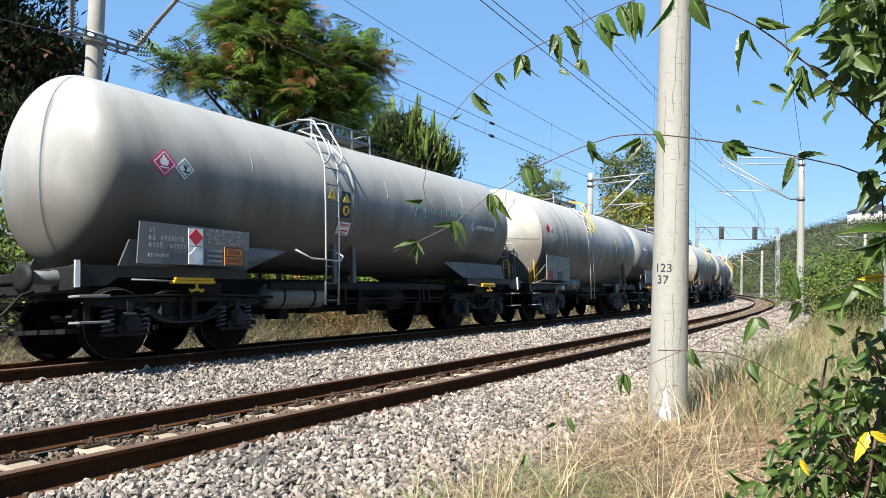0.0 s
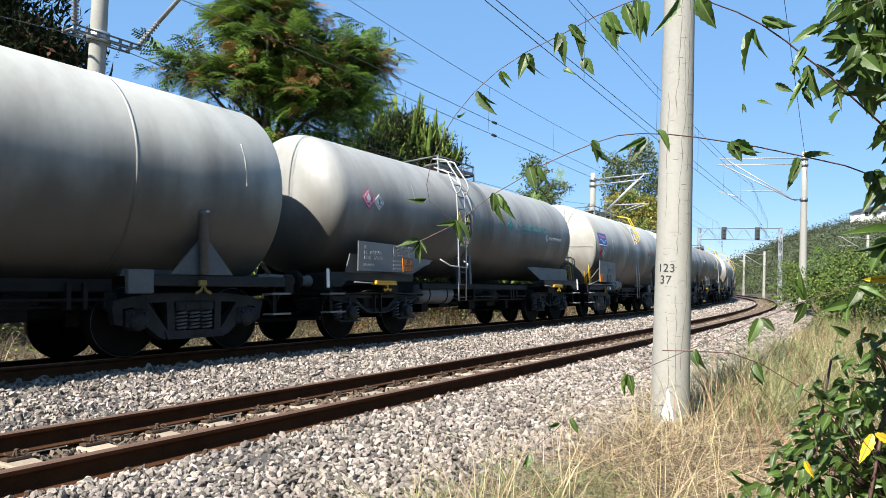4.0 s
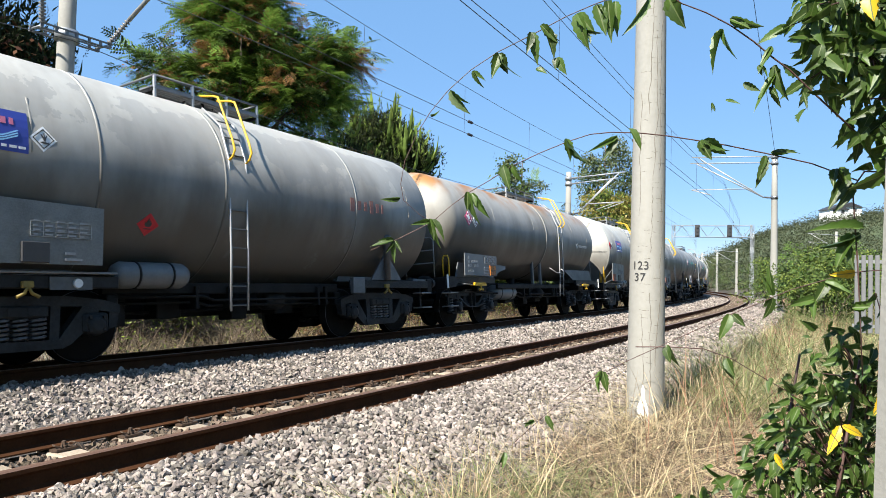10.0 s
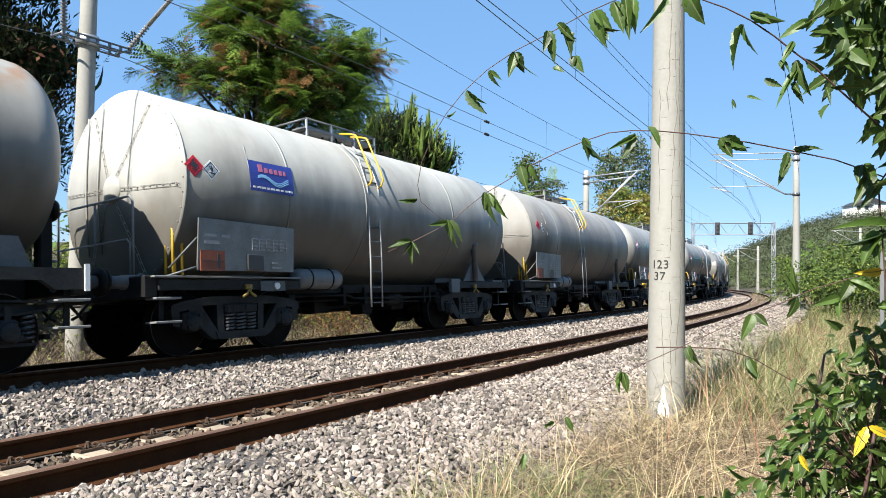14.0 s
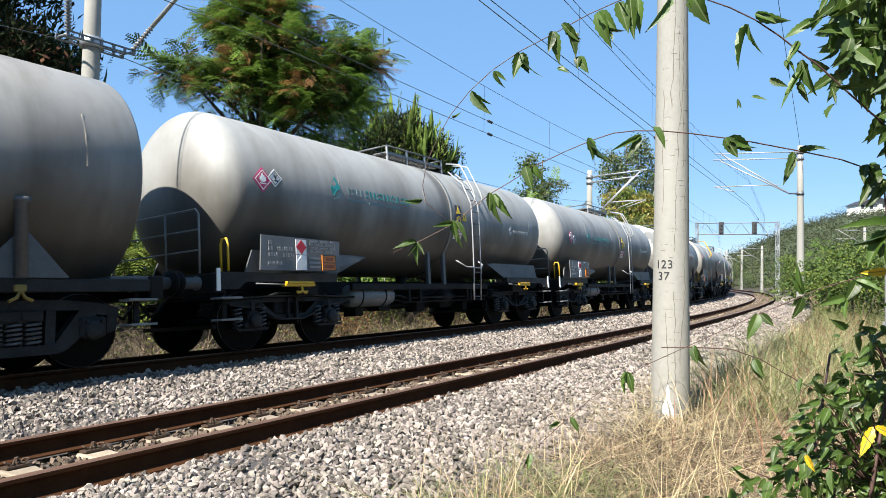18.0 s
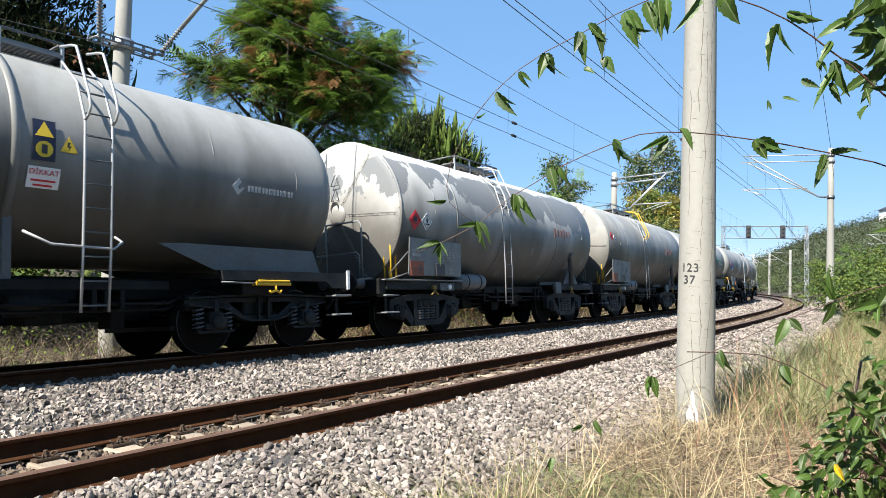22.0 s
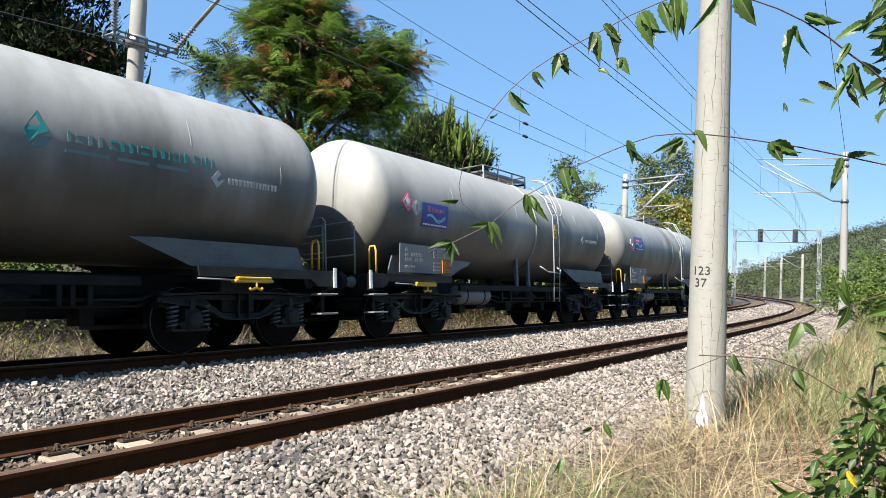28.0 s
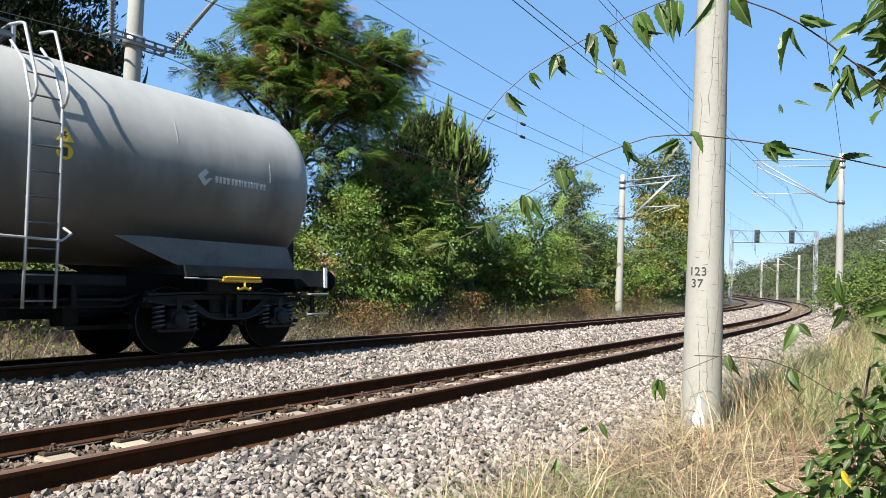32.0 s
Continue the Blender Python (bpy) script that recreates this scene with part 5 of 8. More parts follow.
def company_bars(w, x, z, zc, R, bright):
    """Operator marking, drawn as plain bars with a folded-ribbon shape before them."""
    a, b = (M["teal"], M["teal_faded"]) if bright else (M["teal_faded"], M["teal_faded"])
    g = decal(w, "operator_emblem", x, z + 0.02, zc, R, [(-0.24, -0.02), (-0.1, 0.22), (0.02, 0.0), (-0.1, -0.06), (-0.18, -0.16)], a)
    decal(w, "emblem_fold", x, z - 0.02, zc, R, [(-0.16, -0.16), (-0.08, -0.03), (0.06, -0.02), (-0.02, -0.14)], b, parent=g)
    px = x + 0.2
    for i, wd in enumerate([0.075, 0.085, 0.085, 0.085, 0.0, 0.075, 0.08, 0.075, 0.02, 0.1, 0.08, 0.08, 0.02, 0.06, 0.02, 0.08, 0.0, 0.08, 0.02, 0.07, 0.02]):
        if wd:
            if i % 4 == 1:
                decal(w, "letter_bar", px + wd / 2, z + 0.045, zc, R, rect(wd, 0.03), b if i < 4 else a, parent=g)
                decal(w, "letter_bar", px + wd / 2, z - 0.045, zc, R, rect(wd, 0.03), b if i < 4 else a, parent=g)
            else:
                decal(w, "letter_bar", px + wd / 2, z, zc, R, rect(wd * 0.55, 0.125), b if i < 4 else a, parent=g)
        px += wd + 0.035
    for x2, wd in ((0.25, 0.5), (0.85, 0.4), (1.35, 0.45)):
        decal(w, "small_print", x + x2 + wd / 2 - 0.05, z - 0.16, zc, R, rect(wd, 0.045), M["teal_faded"], parent=g)


def owner_mark(w, x, z, zc, R):
    g = decal(w, "owner_emblem", x, z, zc, R, [(-0.11, 0), (0, 0.12), (0.05, 0.07), (-0.02, 0.0), (0.02, -0.04), (0.06, 0.0), (0.11, 0.0), (0.0, -0.12)], M["owner_white"])
    px = x + 0.16
    for i, wd in enumerate((0.05, 0.045, 0.05, 0.05, 0, 0.04, 0.05, 0.04, 0.02, 0.05, 0.05, 0.04, 0.02, 0.04, 0, 0.05, 0.04)):
        if wd:
            decal(w, "letter_bar", px + wd / 2, z - 0.005, zc, R, rect(wd * 0.8, 0.085), M["owner_white"], parent=g)
        px += wd + 0.014


def blue_sign(w, x, z, zc, R, s=1.0):
    """Enamel sign: a row of pink letter bars, three fine waves and a line of small print bars."""
    g = decal(w, "company_sign", x, z, zc, R, rect(0.86 * s, 0.46 * s), M["blue"], "blue enamel company sign with pale wave stripes", 0.012)
    px = x - 0.27 * s
    for i, wd in enumerate((0.10, 0.075, 0.075, 0.075, 0.07, 0.05)):
        hg, up = (0.12, 0.02) if i == 0 else (0.075, 0.0)
        decal(w, "letter_bar", px + wd / 2 * s, z + (0.10 + up) * s, zc, R, rect(wd * 0.8 * s, hg * s), M["sign_red"], parent=g, lift=0.018)
        px += (wd + 0.022) * s
    for k in range(3):
        wave = [(-0.3 + 0.05 * i, 0.05 * math.sin(i * 0.55 + 0.5) - 0.022 * k * (0.6 + 0.06 * i)) for i in range(13)]
        wave = wave + [(a, b - 0.016) for a, b in wave[::-1]]
        decal(w, "wave_stripe", x + 0.02 * s, z - 0.02 * s, zc, R, [(a * s, b * s) for a, b in wave], M["sign_cyan"], parent=g, lift=0.018)
    for k in range(9):
        decal(w, "print_bar", x + (-0.36 + 0.09 * k) * s, z - 0.175 * s, zc, R, rect((0.07 if k % 3 else 0.05) * s, 0.028 * s), M["white"], parent=g, lift=0.018)


def warning_signs(w, x, z, zc, R, full=True, turned=False):
    if full:
        b = decal(w, "warning_panel", x, z + 0.05, zc, R, rect(0.24, 0.46), M["navy"], "navy panel with yellow warning signs", 0.018)
        decal(w, "warning_triangle", x, z + 0.17, zc, R, [(-0.095, -0.08), (0, 0.09), (0.095, -0.08)], M["warn"], parent=b, lift=0.024)
        decal(w, "warning_disc", x, z - 0.05, zc, R, [(0.09 * math.cos(t), 0.09 * math.sin(t)) for t in np.linspace(0, 6.283, 14, endpoint=False)], M["warn"], parent=b, lift=0.024)
        decal(w, "disc_figure", x, z - 0.05, zc, R, rect(0.06, 0.10), M["black_paint"], parent=b, lift=0.029)
        n = decal(w, "notice_plate", x + 0.02, z - 0.36, zc, R, rect(0.34, 0.24), M["white"], "white notice plate with red lettering", 0.018)
        y, a = on_tank(zc, R, z - 0.31, 0.026)
        text_on("notice_word", "DİKKAT", 0.085, M["red"], n, Matrix.Translation((x + 0.02, y, z - 0.31)) @ Matrix.Rotation(-a, 4, "X") @ SIDE)
        for k in range(2):
            decal(w, "notice_line", x + 0.02, z - 0.39 - 0.05 * k, zc, R, rect(0.26 - 0.06 * k, 0.022), M["red"], parent=n, lift=0.024)
        tx, tz = (x - 0.37, z + 0.2) if turned else (x + 0.27, z + 0.04)
    else:
        d = decal(w, "warning_disc", x + 0.02, z - 0.06, zc, R, [(0.09 * math.cos(t), 0.09 * math.sin(t)) for t in np.linspace(0, 6.283, 14, endpoint=False)], M["warn"], "yellow round warning sign", 0.012)
        decal(w, "disc_figure", x + 0.02, z - 0.06, zc, R, rect(0.06, 0.10), M["black_paint"], parent=d, lift=0.018)
        tx, tz = x + 0.02, z + 0.14
    t = decal(w, "voltage_triangle", tx, tz, zc, R, [(-0.10, -0.085), (0, 0.095), (0.10, -0.085)], M["warn"], "yellow high-voltage warning triangle", 0.012)
    decal(w, "flash", tx, tz - 0.02, zc, R, [(-0.02, 0.05), (0.012, 0.05), (-0.004, 0.008), (0.022, 0.008), (-0.01, -0.05), (-0.002, -0.008), (-0.026, -0.008)], M["black_paint"], parent=t, lift=0.018)


def code_plate(w, words):
    bx = -LM / 2 + 1.18
    y = -1.385
    p = part("code_plate", Build().box((bx + 1.27, y - 0.012, 1.21), (bx + 1.60, y + 0.01, 1.47)), M["orange"], w, "orange hazard code plate with black figures")
    edge = Build()
    for a, b, c, d in ((1.27, 1.60, 1.455, 1.47), (1.27, 1.60, 1.21, 1.225), (1.27, 1.60, 1.333, 1.347), (1.27, 1.285, 1.21, 1.47), (1.585, 1.60, 1.21, 1.47)):
        edge.box((bx + a, y - 0.016, c), (bx + b, y - 0.010, d))
    part("plate_edge", edge, M["black_paint"], p)
    if not words:
        part("code_bar", Build().box((bx + 1.34, y - 0.016, 1.375), (bx + 1.53, y - 0.011, 1.43)).box((bx + 1.31, y - 0.016, 1.25), (bx + 1.56, y - 0.011, 1.31)), M["rust_plate"], p)
    for i, t in enumerate(words):
        text_on("figures", t, 0.13, M["black_paint"], p, Matrix.Translation((bx + 1.435, y - 0.015, 1.40 - 0.122 * i)) @ SIDE)


def board_placards(w):
    bx, y = -LM / 2 + 1.18, -1.386
    for k, mat in enumerate((M["red"], M["white"])):
        z = 1.58 - 0.25 * k
        d = 0.115
        p = part("board_placard", Build().prism([(bx + 0.80 - d, z), (bx + 0.80, z + d), (bx + 0.80 + d, z), (bx + 0.80, z - d)], y - 0.006, y + 0.01), mat, w)
        part("placard_back", Build().box((bx + 0.685, y, z - 0.12), (bx + 0.915, y + 0.008, z + 0.12)), M["white"], p)


def old_name(w, x, z, zc, R, n=6, size=0.28):
    px = x
    g = None
    for i in range(n):
        wd = (0.16, 0.14, 0.13, 0.14, 0.13, 0.08)[i % 6]
        ob = decal(w, "name_bar", px + wd / 2, z, zc, R, rect(wd * 0.7, size * (0.9 if i in (0, 3) else 0.62), 0, 0), M["name_red"], "" if g else "faded red owner lettering bars", parent=g)
        g = g or ob
        px += wd + 0.05


# ---- the train ----
SEQ = "MOMOOMOOMMOOMMM"
LEN = {"M": LM, "O": LO}
REAR = [-63.15, -52.21, -39.9, -28.86, -17.94, -5.7, 5.13, 16.11, 28.5, 40.89, 51.79, 62.62, 74.94, 87.31, 99.65]
PAINT = ["clean", "old", "grey_turned", "old", "half_flaked", "rusty", "old", "dirty_old", "grey", "grey", "flaked", "half_flaked", "grimy_turned", "clean", "banded"]
RUN = (83.585, 5.702, 1.779, 0.591, 0.054)


def train_at(t):
    """How far along the line the train stands, against its place at half time."""
    q = (t - 16) / 16
    return -sum(k * q ** (d + 1) for d, k in enumerate(RUN))


LABELS = {
    "clean": "light grey tank wagon with rounded ends, clean paint",
    "banded": "light grey tank wagon with rounded ends and dark dirt band",
    "grey": "grey tank wagon with rounded ends and dirt band",
    "grey_turned": "grey tank wagon with rounded ends and dirt band",
    "grimy_turned": "grimy grey tank wagon with rounded ends and teal marking",
    "rusty": "grey tank wagon with rounded ends, rust-stained along the top",
    "old": "off-white older tank wagon with flat ends and railed platform",
    "dirty_old": "soot-streaked older tank wagon with flat conical ends",
    "flaked": "off-white older tank wagon, paint flaked in patches",
    "half_flaked": "grey older tank wagon with scuffed patched paint",
}


def make_train():
    wagons = []
    proto = {}
    for i, kind in enumerate(SEQ):
        paint = PAINT[i]
        turned = i in (0, 2, 12)
        key = kind + str(turned)
        if key not in proto:
            made = wagon_modern(paint, turned) if kind == "M" else wagon_old(paint)
            proto[key] = made[0]
        # plain copy of the bare wagon with its own paint
        w = copy_thing(proto[key], Matrix.Identity(4))
        for ob in w.children_recursive:
            if ob.type == "MESH" and ob.data.materials and ob.data.materials[0] and ob.data.materials[0].name.startswith("tank_paint"):
                ob.material_slots[0].link = "OBJECT"
                ob.material_slots[0].material = TANKS[paint]
        tagged(w, LABELS[paint], "tank wagon", "tank wagons of the train")
        if i == 5:
            for ob in w.children_recursive:
                if ob.name.startswith("grab_hoop"):
                    ob.material_slots[0].link = "OBJECT"
                    ob.material_slots[0].material = M["yellow"]
        if kind == "M":
            R, zc, half = RM, ZM, LM / 2
            ax, az, bx, bz = {5: (1.58, 2.63, 1.93, 2.57), 8: (1.29, 2.60, 1.54, 2.66), 9: (1.58, 2.49, 1.86, 2.42), 13: (1.51, 2.54, 1.77, 2.46), 14: (1.51, 2.54, 1.77, 2.46)}.get(i, (1.56, 2.55, 1.87, 2.52))
            placard(w, -half + ax, az, zc, R, M["magenta"], 0.2)
            placard(w, -half + bx, bz, zc, R, M["white"], 0.15, "tree")
            if i in (0, 2, 8, 9, 12):
                company_bars(w, 1.3 if turned else -2.8 if i == 9 else -3.1, 2.66 if i == 8 else 2.57, zc, R, i != 0)
                warning_signs(w, -1.0 if turned else 0.88, 2.34 if turned else 2.5, zc, R, True, turned)
            else:
                warning_signs(w, 1.42 + 0.24, 2.45, zc, R, False)
            owner_mark(w, 3.5, 2.37, zc, R)
            if i in (13, 14):
                blue_sign(w, -half + 2.39, 2.59 if i == 14 else 2.36, zc, R, 1.02)
            if i in (2, 5, 13, 14):
                code_plate(w, ("30", "1202"))
            else:
                code_plate(w, ())
                board_placards(w)
        else:
            R, zc, half = RO, ZO, LO / 2
            old_top(w, M["yellow"] if i != 10 else M["galv_white"])
            old_board(w, i != 3)
            if i == 3:
                # this one carries its ladder past the other end of the walkway
                for ob in w.children:
                    step = 0.95 if ob.name.startswith(("ladder", "grab_hoop")) else -0.5 if ob.name.startswith("roof_walkway") else 0.0
                    if step:
                        ob.matrix_basis = Matrix.Translation((step, 0, 0)) @ ob.matrix_basis
            if i in (3, 4, 6):
                sx, px, pz, qx, qz = {3: (1.65, 1.43, 2.15, 1.73, 2.14), 4: (1.54, 3.55, 1.73, 2.14, 2.57), 6: (2.45, 1.05, 2.58, 1.32, 2.56)}[i]
                blue_sign(w, -half + sx, 2.60, zc, R, 1.02)
                placard(w, -half + px, pz, zc, R, M["red"], 0.16)
                placard(w, -half + qx, qz, zc, R, M["white"], 0.15, "tree")
            elif i == 10:
                placard(w, -half + 1.33, 2.22, zc, R, M["red"], 0.2)
                placard(w, -half + 1.71, 2.22, zc, R, M["white"], 0.18, "tree")
            else:
                placard(w, -half + (1.22 if i == 11 else 1.40), 2.64, zc, R, M["red"], 0.15)
                placard(w, -half + (1.50 if i == 11 else 1.69), 2.58, zc, R, M["white"], 0.13, "tree")
            if i in (3, 4, 10, 11):
                old_name(w, 2.07, 2.42, zc, R)
            if i == 10:
                xe = -half + 0.74
                for z in (2.72, 3.02):
                    part("end_symbol", Build().tube([(xe, 0.14, z), (xe + 0.02, 0.03, z + 0.24), (xe + 0.01, -0.05, z), (xe, 0.14, z)], 0.009, 5), M["black_paint"], w)
                part("end_symbol", Build().tube([(xe - 0.005, 0.04 + 0.10 * math.cos(a), 2.55 + 0.13 * math.sin(a)) for a in np.linspace(0, 2 * math.pi, 17)], 0.02, 5), M["black_paint"], w)
        wagons.append((w, REAR[i] - LEN[kind] / 2, kind))
    for ob in proto.values():
        for o in list(ob.children_recursive) + [ob]:
            bpy.data.objects.remove(o)
    return wagons


TRAIN = make_train()


def wagon_pose(s, pivot):
    """A wagon's pose when its middle stands at s: its two pivots lie on the line."""
    a, b = Vector(on_line(s - pivot, GAP, 0.0)), Vector(on_line(s + pivot, GAP, 0.0))
    d = b - a
    m = Matrix.Translation((a + b) / 2) @ Matrix.Rotation(math.atan2(d.y, d.x), 4, "Z") @ Matrix.Rotation(-math.atan2(d.z, math.hypot(d.x, d.y)), 4, "Y")
    return m @ Matrix.Rotation(radians(-CANT), 4, "X")


# ---- masts and overhead line ----
def place(depth_x, depth_y, z):
    return Matrix.Translation((depth_x, depth_y, z))


def insulator(b, p, q, r=0.055, n=7):
    """A ribbed rod from p to q."""
    p, q = Vector(p), Vector(q)
    pts, rs = [], []
    for i in range(n):
        for f, k in ((0.0, 0.45), (0.25, 1.0), (0.5, 1.0), (0.75, 0.45)):
            pts.append(p.lerp(q, (i + f) / n))
            rs.append(r * k)
    b.tube(pts + [q], rs + [r * 0.4], 10)


def concrete_mast(name, at, height, r0, r1, label, lean=(0, 0)):
    m = new(name)
    m.matrix_basis = Matrix.Translation(at)
    shaft = Build().lathe([(-0.9, r0 * 1.02), (0, r0), (height * 0.35, r0 + (r1 - r0) * 0.35), (height * 0.7, r0 + (r1 - r0) * 0.7), (height, r1), (height + 0.02, r1 * 0.7)], (0, 0, 0), "z", 36)
    part("shaft", shaft, M["concrete"], m)
    return tagged(m, label, "catenary mast", "catenary masts")


def cantilever(mast, z, reach, heading_to, drop=1.25, mat=None):
    """Tube bracket with stay, insulators and steady arm, reaching over the track."""
    mat = mat or M["galv_white"]
    br = new("bracket")
    br.parent = mast
    br.matrix_basis = Matrix.Rotation(heading_to, 4, "Z")
    part("top_tube", Build().tube([(0.5, 0, z + 0.25), (reach + 0.35, 0, z + 0.42)], 0.03, 8), mat, br)
    part("diagonal_tube", Build().tube([(0.55, 0, z - drop), (reach, 0, z + 0.36)], 0.035, 8), mat, br)
    part("registration_tube", Build().tube([(1.1, 0, z - drop + 0.5), (reach + 0.3, 0, z - drop + 0.55)], 0.025, 8), mat, br)
    part("steady_arm", Build().tube([(reach + 0.25, 0, z - drop + 0.53), (reach - 0.4, 0.05, z - drop + 0.32), (reach - 0.75, 0.05, z - drop + 0.2)], 0.018, 6), mat, br)
    for za, zb in ((z + 0.2, z + 0.25), (z - drop - 0.03, z - drop)):
        i = Build()
        insulator(i, (0.16, 0, za), (0.55, 0, zb), 0.06)
        part("insulator", i, M["insulator"], br)
        part("clamp", Build().lathe([(za - 0.09, 0.19), (za + 0.09, 0.19)], (0, 0, 0), "z", 20), M["galv"], br)
    return br


NEAR_POLE = concrete_mast("catenary_mast", (2.79, 7.03, -0.25), 8.6, 0.2, 0.125, "pale concrete mast with cracks, white base patch and black numbers")


def dress_near_pole():
    """Painted numbers, cracks and the white patch at the foot, on the side towards the path."""
    m = NEAR_POLE
    face = math.atan2(-7.03, -2.79)

    def wrap(pts, lift, r_of=lambda z: 0.2 - 0.0087 * z):
        out = []
        for a, z in pts:
            r = r_of(z) + lift
            t = face + a / r_of(z)
            out.append((r * math.cos(t), r * math.sin(t), z))
        return out

    patch = [(-0.115, 0.0), (-0.10, 0.16), (-0.045, 0.24), (-0.03, 0.36), (-0.01, 0.40), (0.015, 0.36), (0.03, 0.24), (0.085, 0.16), (0.11, 0.0)]
    half_n = len(patch) // 2
    wp = Build()
    cols = 9
    for lift in (0.004, -0.006):
        rows = []
        for i in range(half_n + 1):
            (a0, z), (a1, _) = patch[i], patch[len(patch) - 1 - i]
            rows += wrap([((a0 + (a1 - a0) * c / (cols - 1)) * 0.6 - 0.02, z) for c in range(cols)], lift)
        wp.add(rows, [(r * cols + c, r * cols + c + 1, (r + 1) * cols + c + 1, (r + 1) * cols + c) for r in range(half_n) for c in range(cols - 1)])
    part("white_patch", wp, M["white_paint"], m, "white painted patch at the foot")
    for row, (word, z) in enumerate((("123", 1.66), ("37", 1.535))):
        for k, ch in enumerate(word):
            a = (k - 1) * 0.066 - 0.075 + (0.03 if row else 0.0)
            t = face + a / 0.187
            r = 0.2 - 0.0087 * z + 0.003
            p = Vector((r * math.cos(t), r * math.sin(t), z))
            mm = Matrix.Translation(p) @ Matrix.Rotation(t + math.pi / 2, 4, "Z") @ SIDE
            text_on("mast_number", ch, 0.125, M["black_paint"], m, mm, "black stencilled figure")
    rng = random.Random(3)
    for a0, z0, z1 in ((0.05, 0.35, 1.45), (0.10, 0.6, 2.5), (-0.02, 0.35, 1.2), (0.03, 1.8, 4.2), (-0.10, 2.2, 3.6), (0.12, 2.7, 5.0), (0.0, 3.3, 6.2)):
        z, a, pts = z0, a0, []
        while z < z1:
            pts.append((a, z))
            z += rng.uniform(0.04, 0.1)
            a = max(-0.17, min(0.17, a + rng.uniform(-0.014, 0.014)))
        part("crack", Build().tube(wrap(pts, 0.0), [rng.uniform(0.0015, 0.0048) for _ in pts], 4), M["crack"], m)
    for k in range(72):
        z, a = 0.45 + k * 0.085 + rng.uniform(-0.03, 0.03), rng.uniform(-0.12, 0.14)
        w = rng.uniform(0.05, 0.15)
        part("crack", Build().tube(wrap([(a, z), (a + w * 0.5, z + rng.uniform(-0.01, 0.01)), (a + w, z + rng.uniform(-0.008, 0.008))], 0.0), 0.0022, 4), M["crack"], m)


dress_near_pole()
cantilever(NEAR_POLE, 7.2, 2.9, heading(7) + math.pi / 2)

LEFT_MAST = concrete_mast("catenary_mast", (-6.14, 12.57, -0.68), 9.0, 0.19, 0.13, "smooth concrete mast behind the train with steel arms")


def dress_left_mast():
    m = LEFT_MAST
    a = heading(6.6)
    arm = new("feeder_arm")
    arm.parent = m
    arm.matrix_basis = Matrix.Translation((0, 0, 6.15)) @ Matrix.Rotation(a, 4, "Z")
    for sy in (-1, 1):
        b = Build()
        b.box((-0.56, sy * 0.19 - 0.025, -0.055), (0.74, sy * 0.19 + 0.025, -0.035)).box((-0.56, sy * 0.19 - 0.025, 0.035), (0.74, sy * 0.19 + 0.025, 0.055))
        for x in (-0.56, -0.3, -0.12, 0.06, 0.3, 0.52, 0.70):
            b.box((x, sy * 0.19 - 0.012, -0.04), (x + 0.05, sy * 0.19 + 0.012, 0.04))
        part("channel", b, M["galv_dull"], arm)
    for x in (-0.52, 0.68):
        part("channel_bolt", Build().tube([(x, -0.2, 0), (x, 0.2, 0)], 0.02, 6), M["galv"], arm)
    for sx in (-1, 1):
        b = Build()
        insulator(b, (0.09 + sx * 0.62, -0.19, 0.05), (0.09 + sx * 0.8, -0.5, 0.5), 0.06, 9)
        part("insulator", b, M["insulator"], arm)
        part("bracket_tube", Build().tube([(0.09 + sx * 0.8, -0.5, 0.5), (0.09 + sx * 1.3, -2.5, 2.3)], 0.04, 8), M["galv_white"], arm)
    part("collar", Build().lathe([(-0.1, 0.2), (0.1, 0.2)], (0, 0, 0), "z", 20), M["galv"], arm)


dress_left_mast()
MAST_B = concrete_mast("catenary_mast", (9.4, 35.1, -0.75), 7.6, 0.2, 0.14, "pale concrete mast before the bushes with tube bracket")
cantilever(MAST_B, 7.05, 2.7, heading(34) - math.pi / 2, 1.7)
cantilever(MAST_B, 6.75, 2.3, heading(34) - math.pi / 2, 1.4)
MAST_C = concrete_mast("catenary_mast", (21.07, 35.1, -0.4), 8.9, 0.2, 0.14, "pale concrete mast in the grass with two tube brackets")
cantilever(MAST_C, 8.35, 4.0, heading(40) + math.pi / 2, 2.05)
cantilever(MAST_C, 8.0, 4.1, heading(40) + math.pi / 2, 1.7)
FAR_MASTS = []
for (x, y, z, h) in ((52.4, 97.2, -1.3, 7.2), (56.9, 112.2, -1.2, 7.0), (59.0, 122.2, -1.1, 7.2), (60.5, 86.0, -0.9, 9.0)):
    k = concrete_mast("catenary_mast", (x, y, z), h, 0.22, 0.16, "distant concrete mast on the curve")
    cantilever(k, h - 0.7, 3.2, heading(110) + math.pi / 2, 1.3)
    FAR_MASTS.append(k)


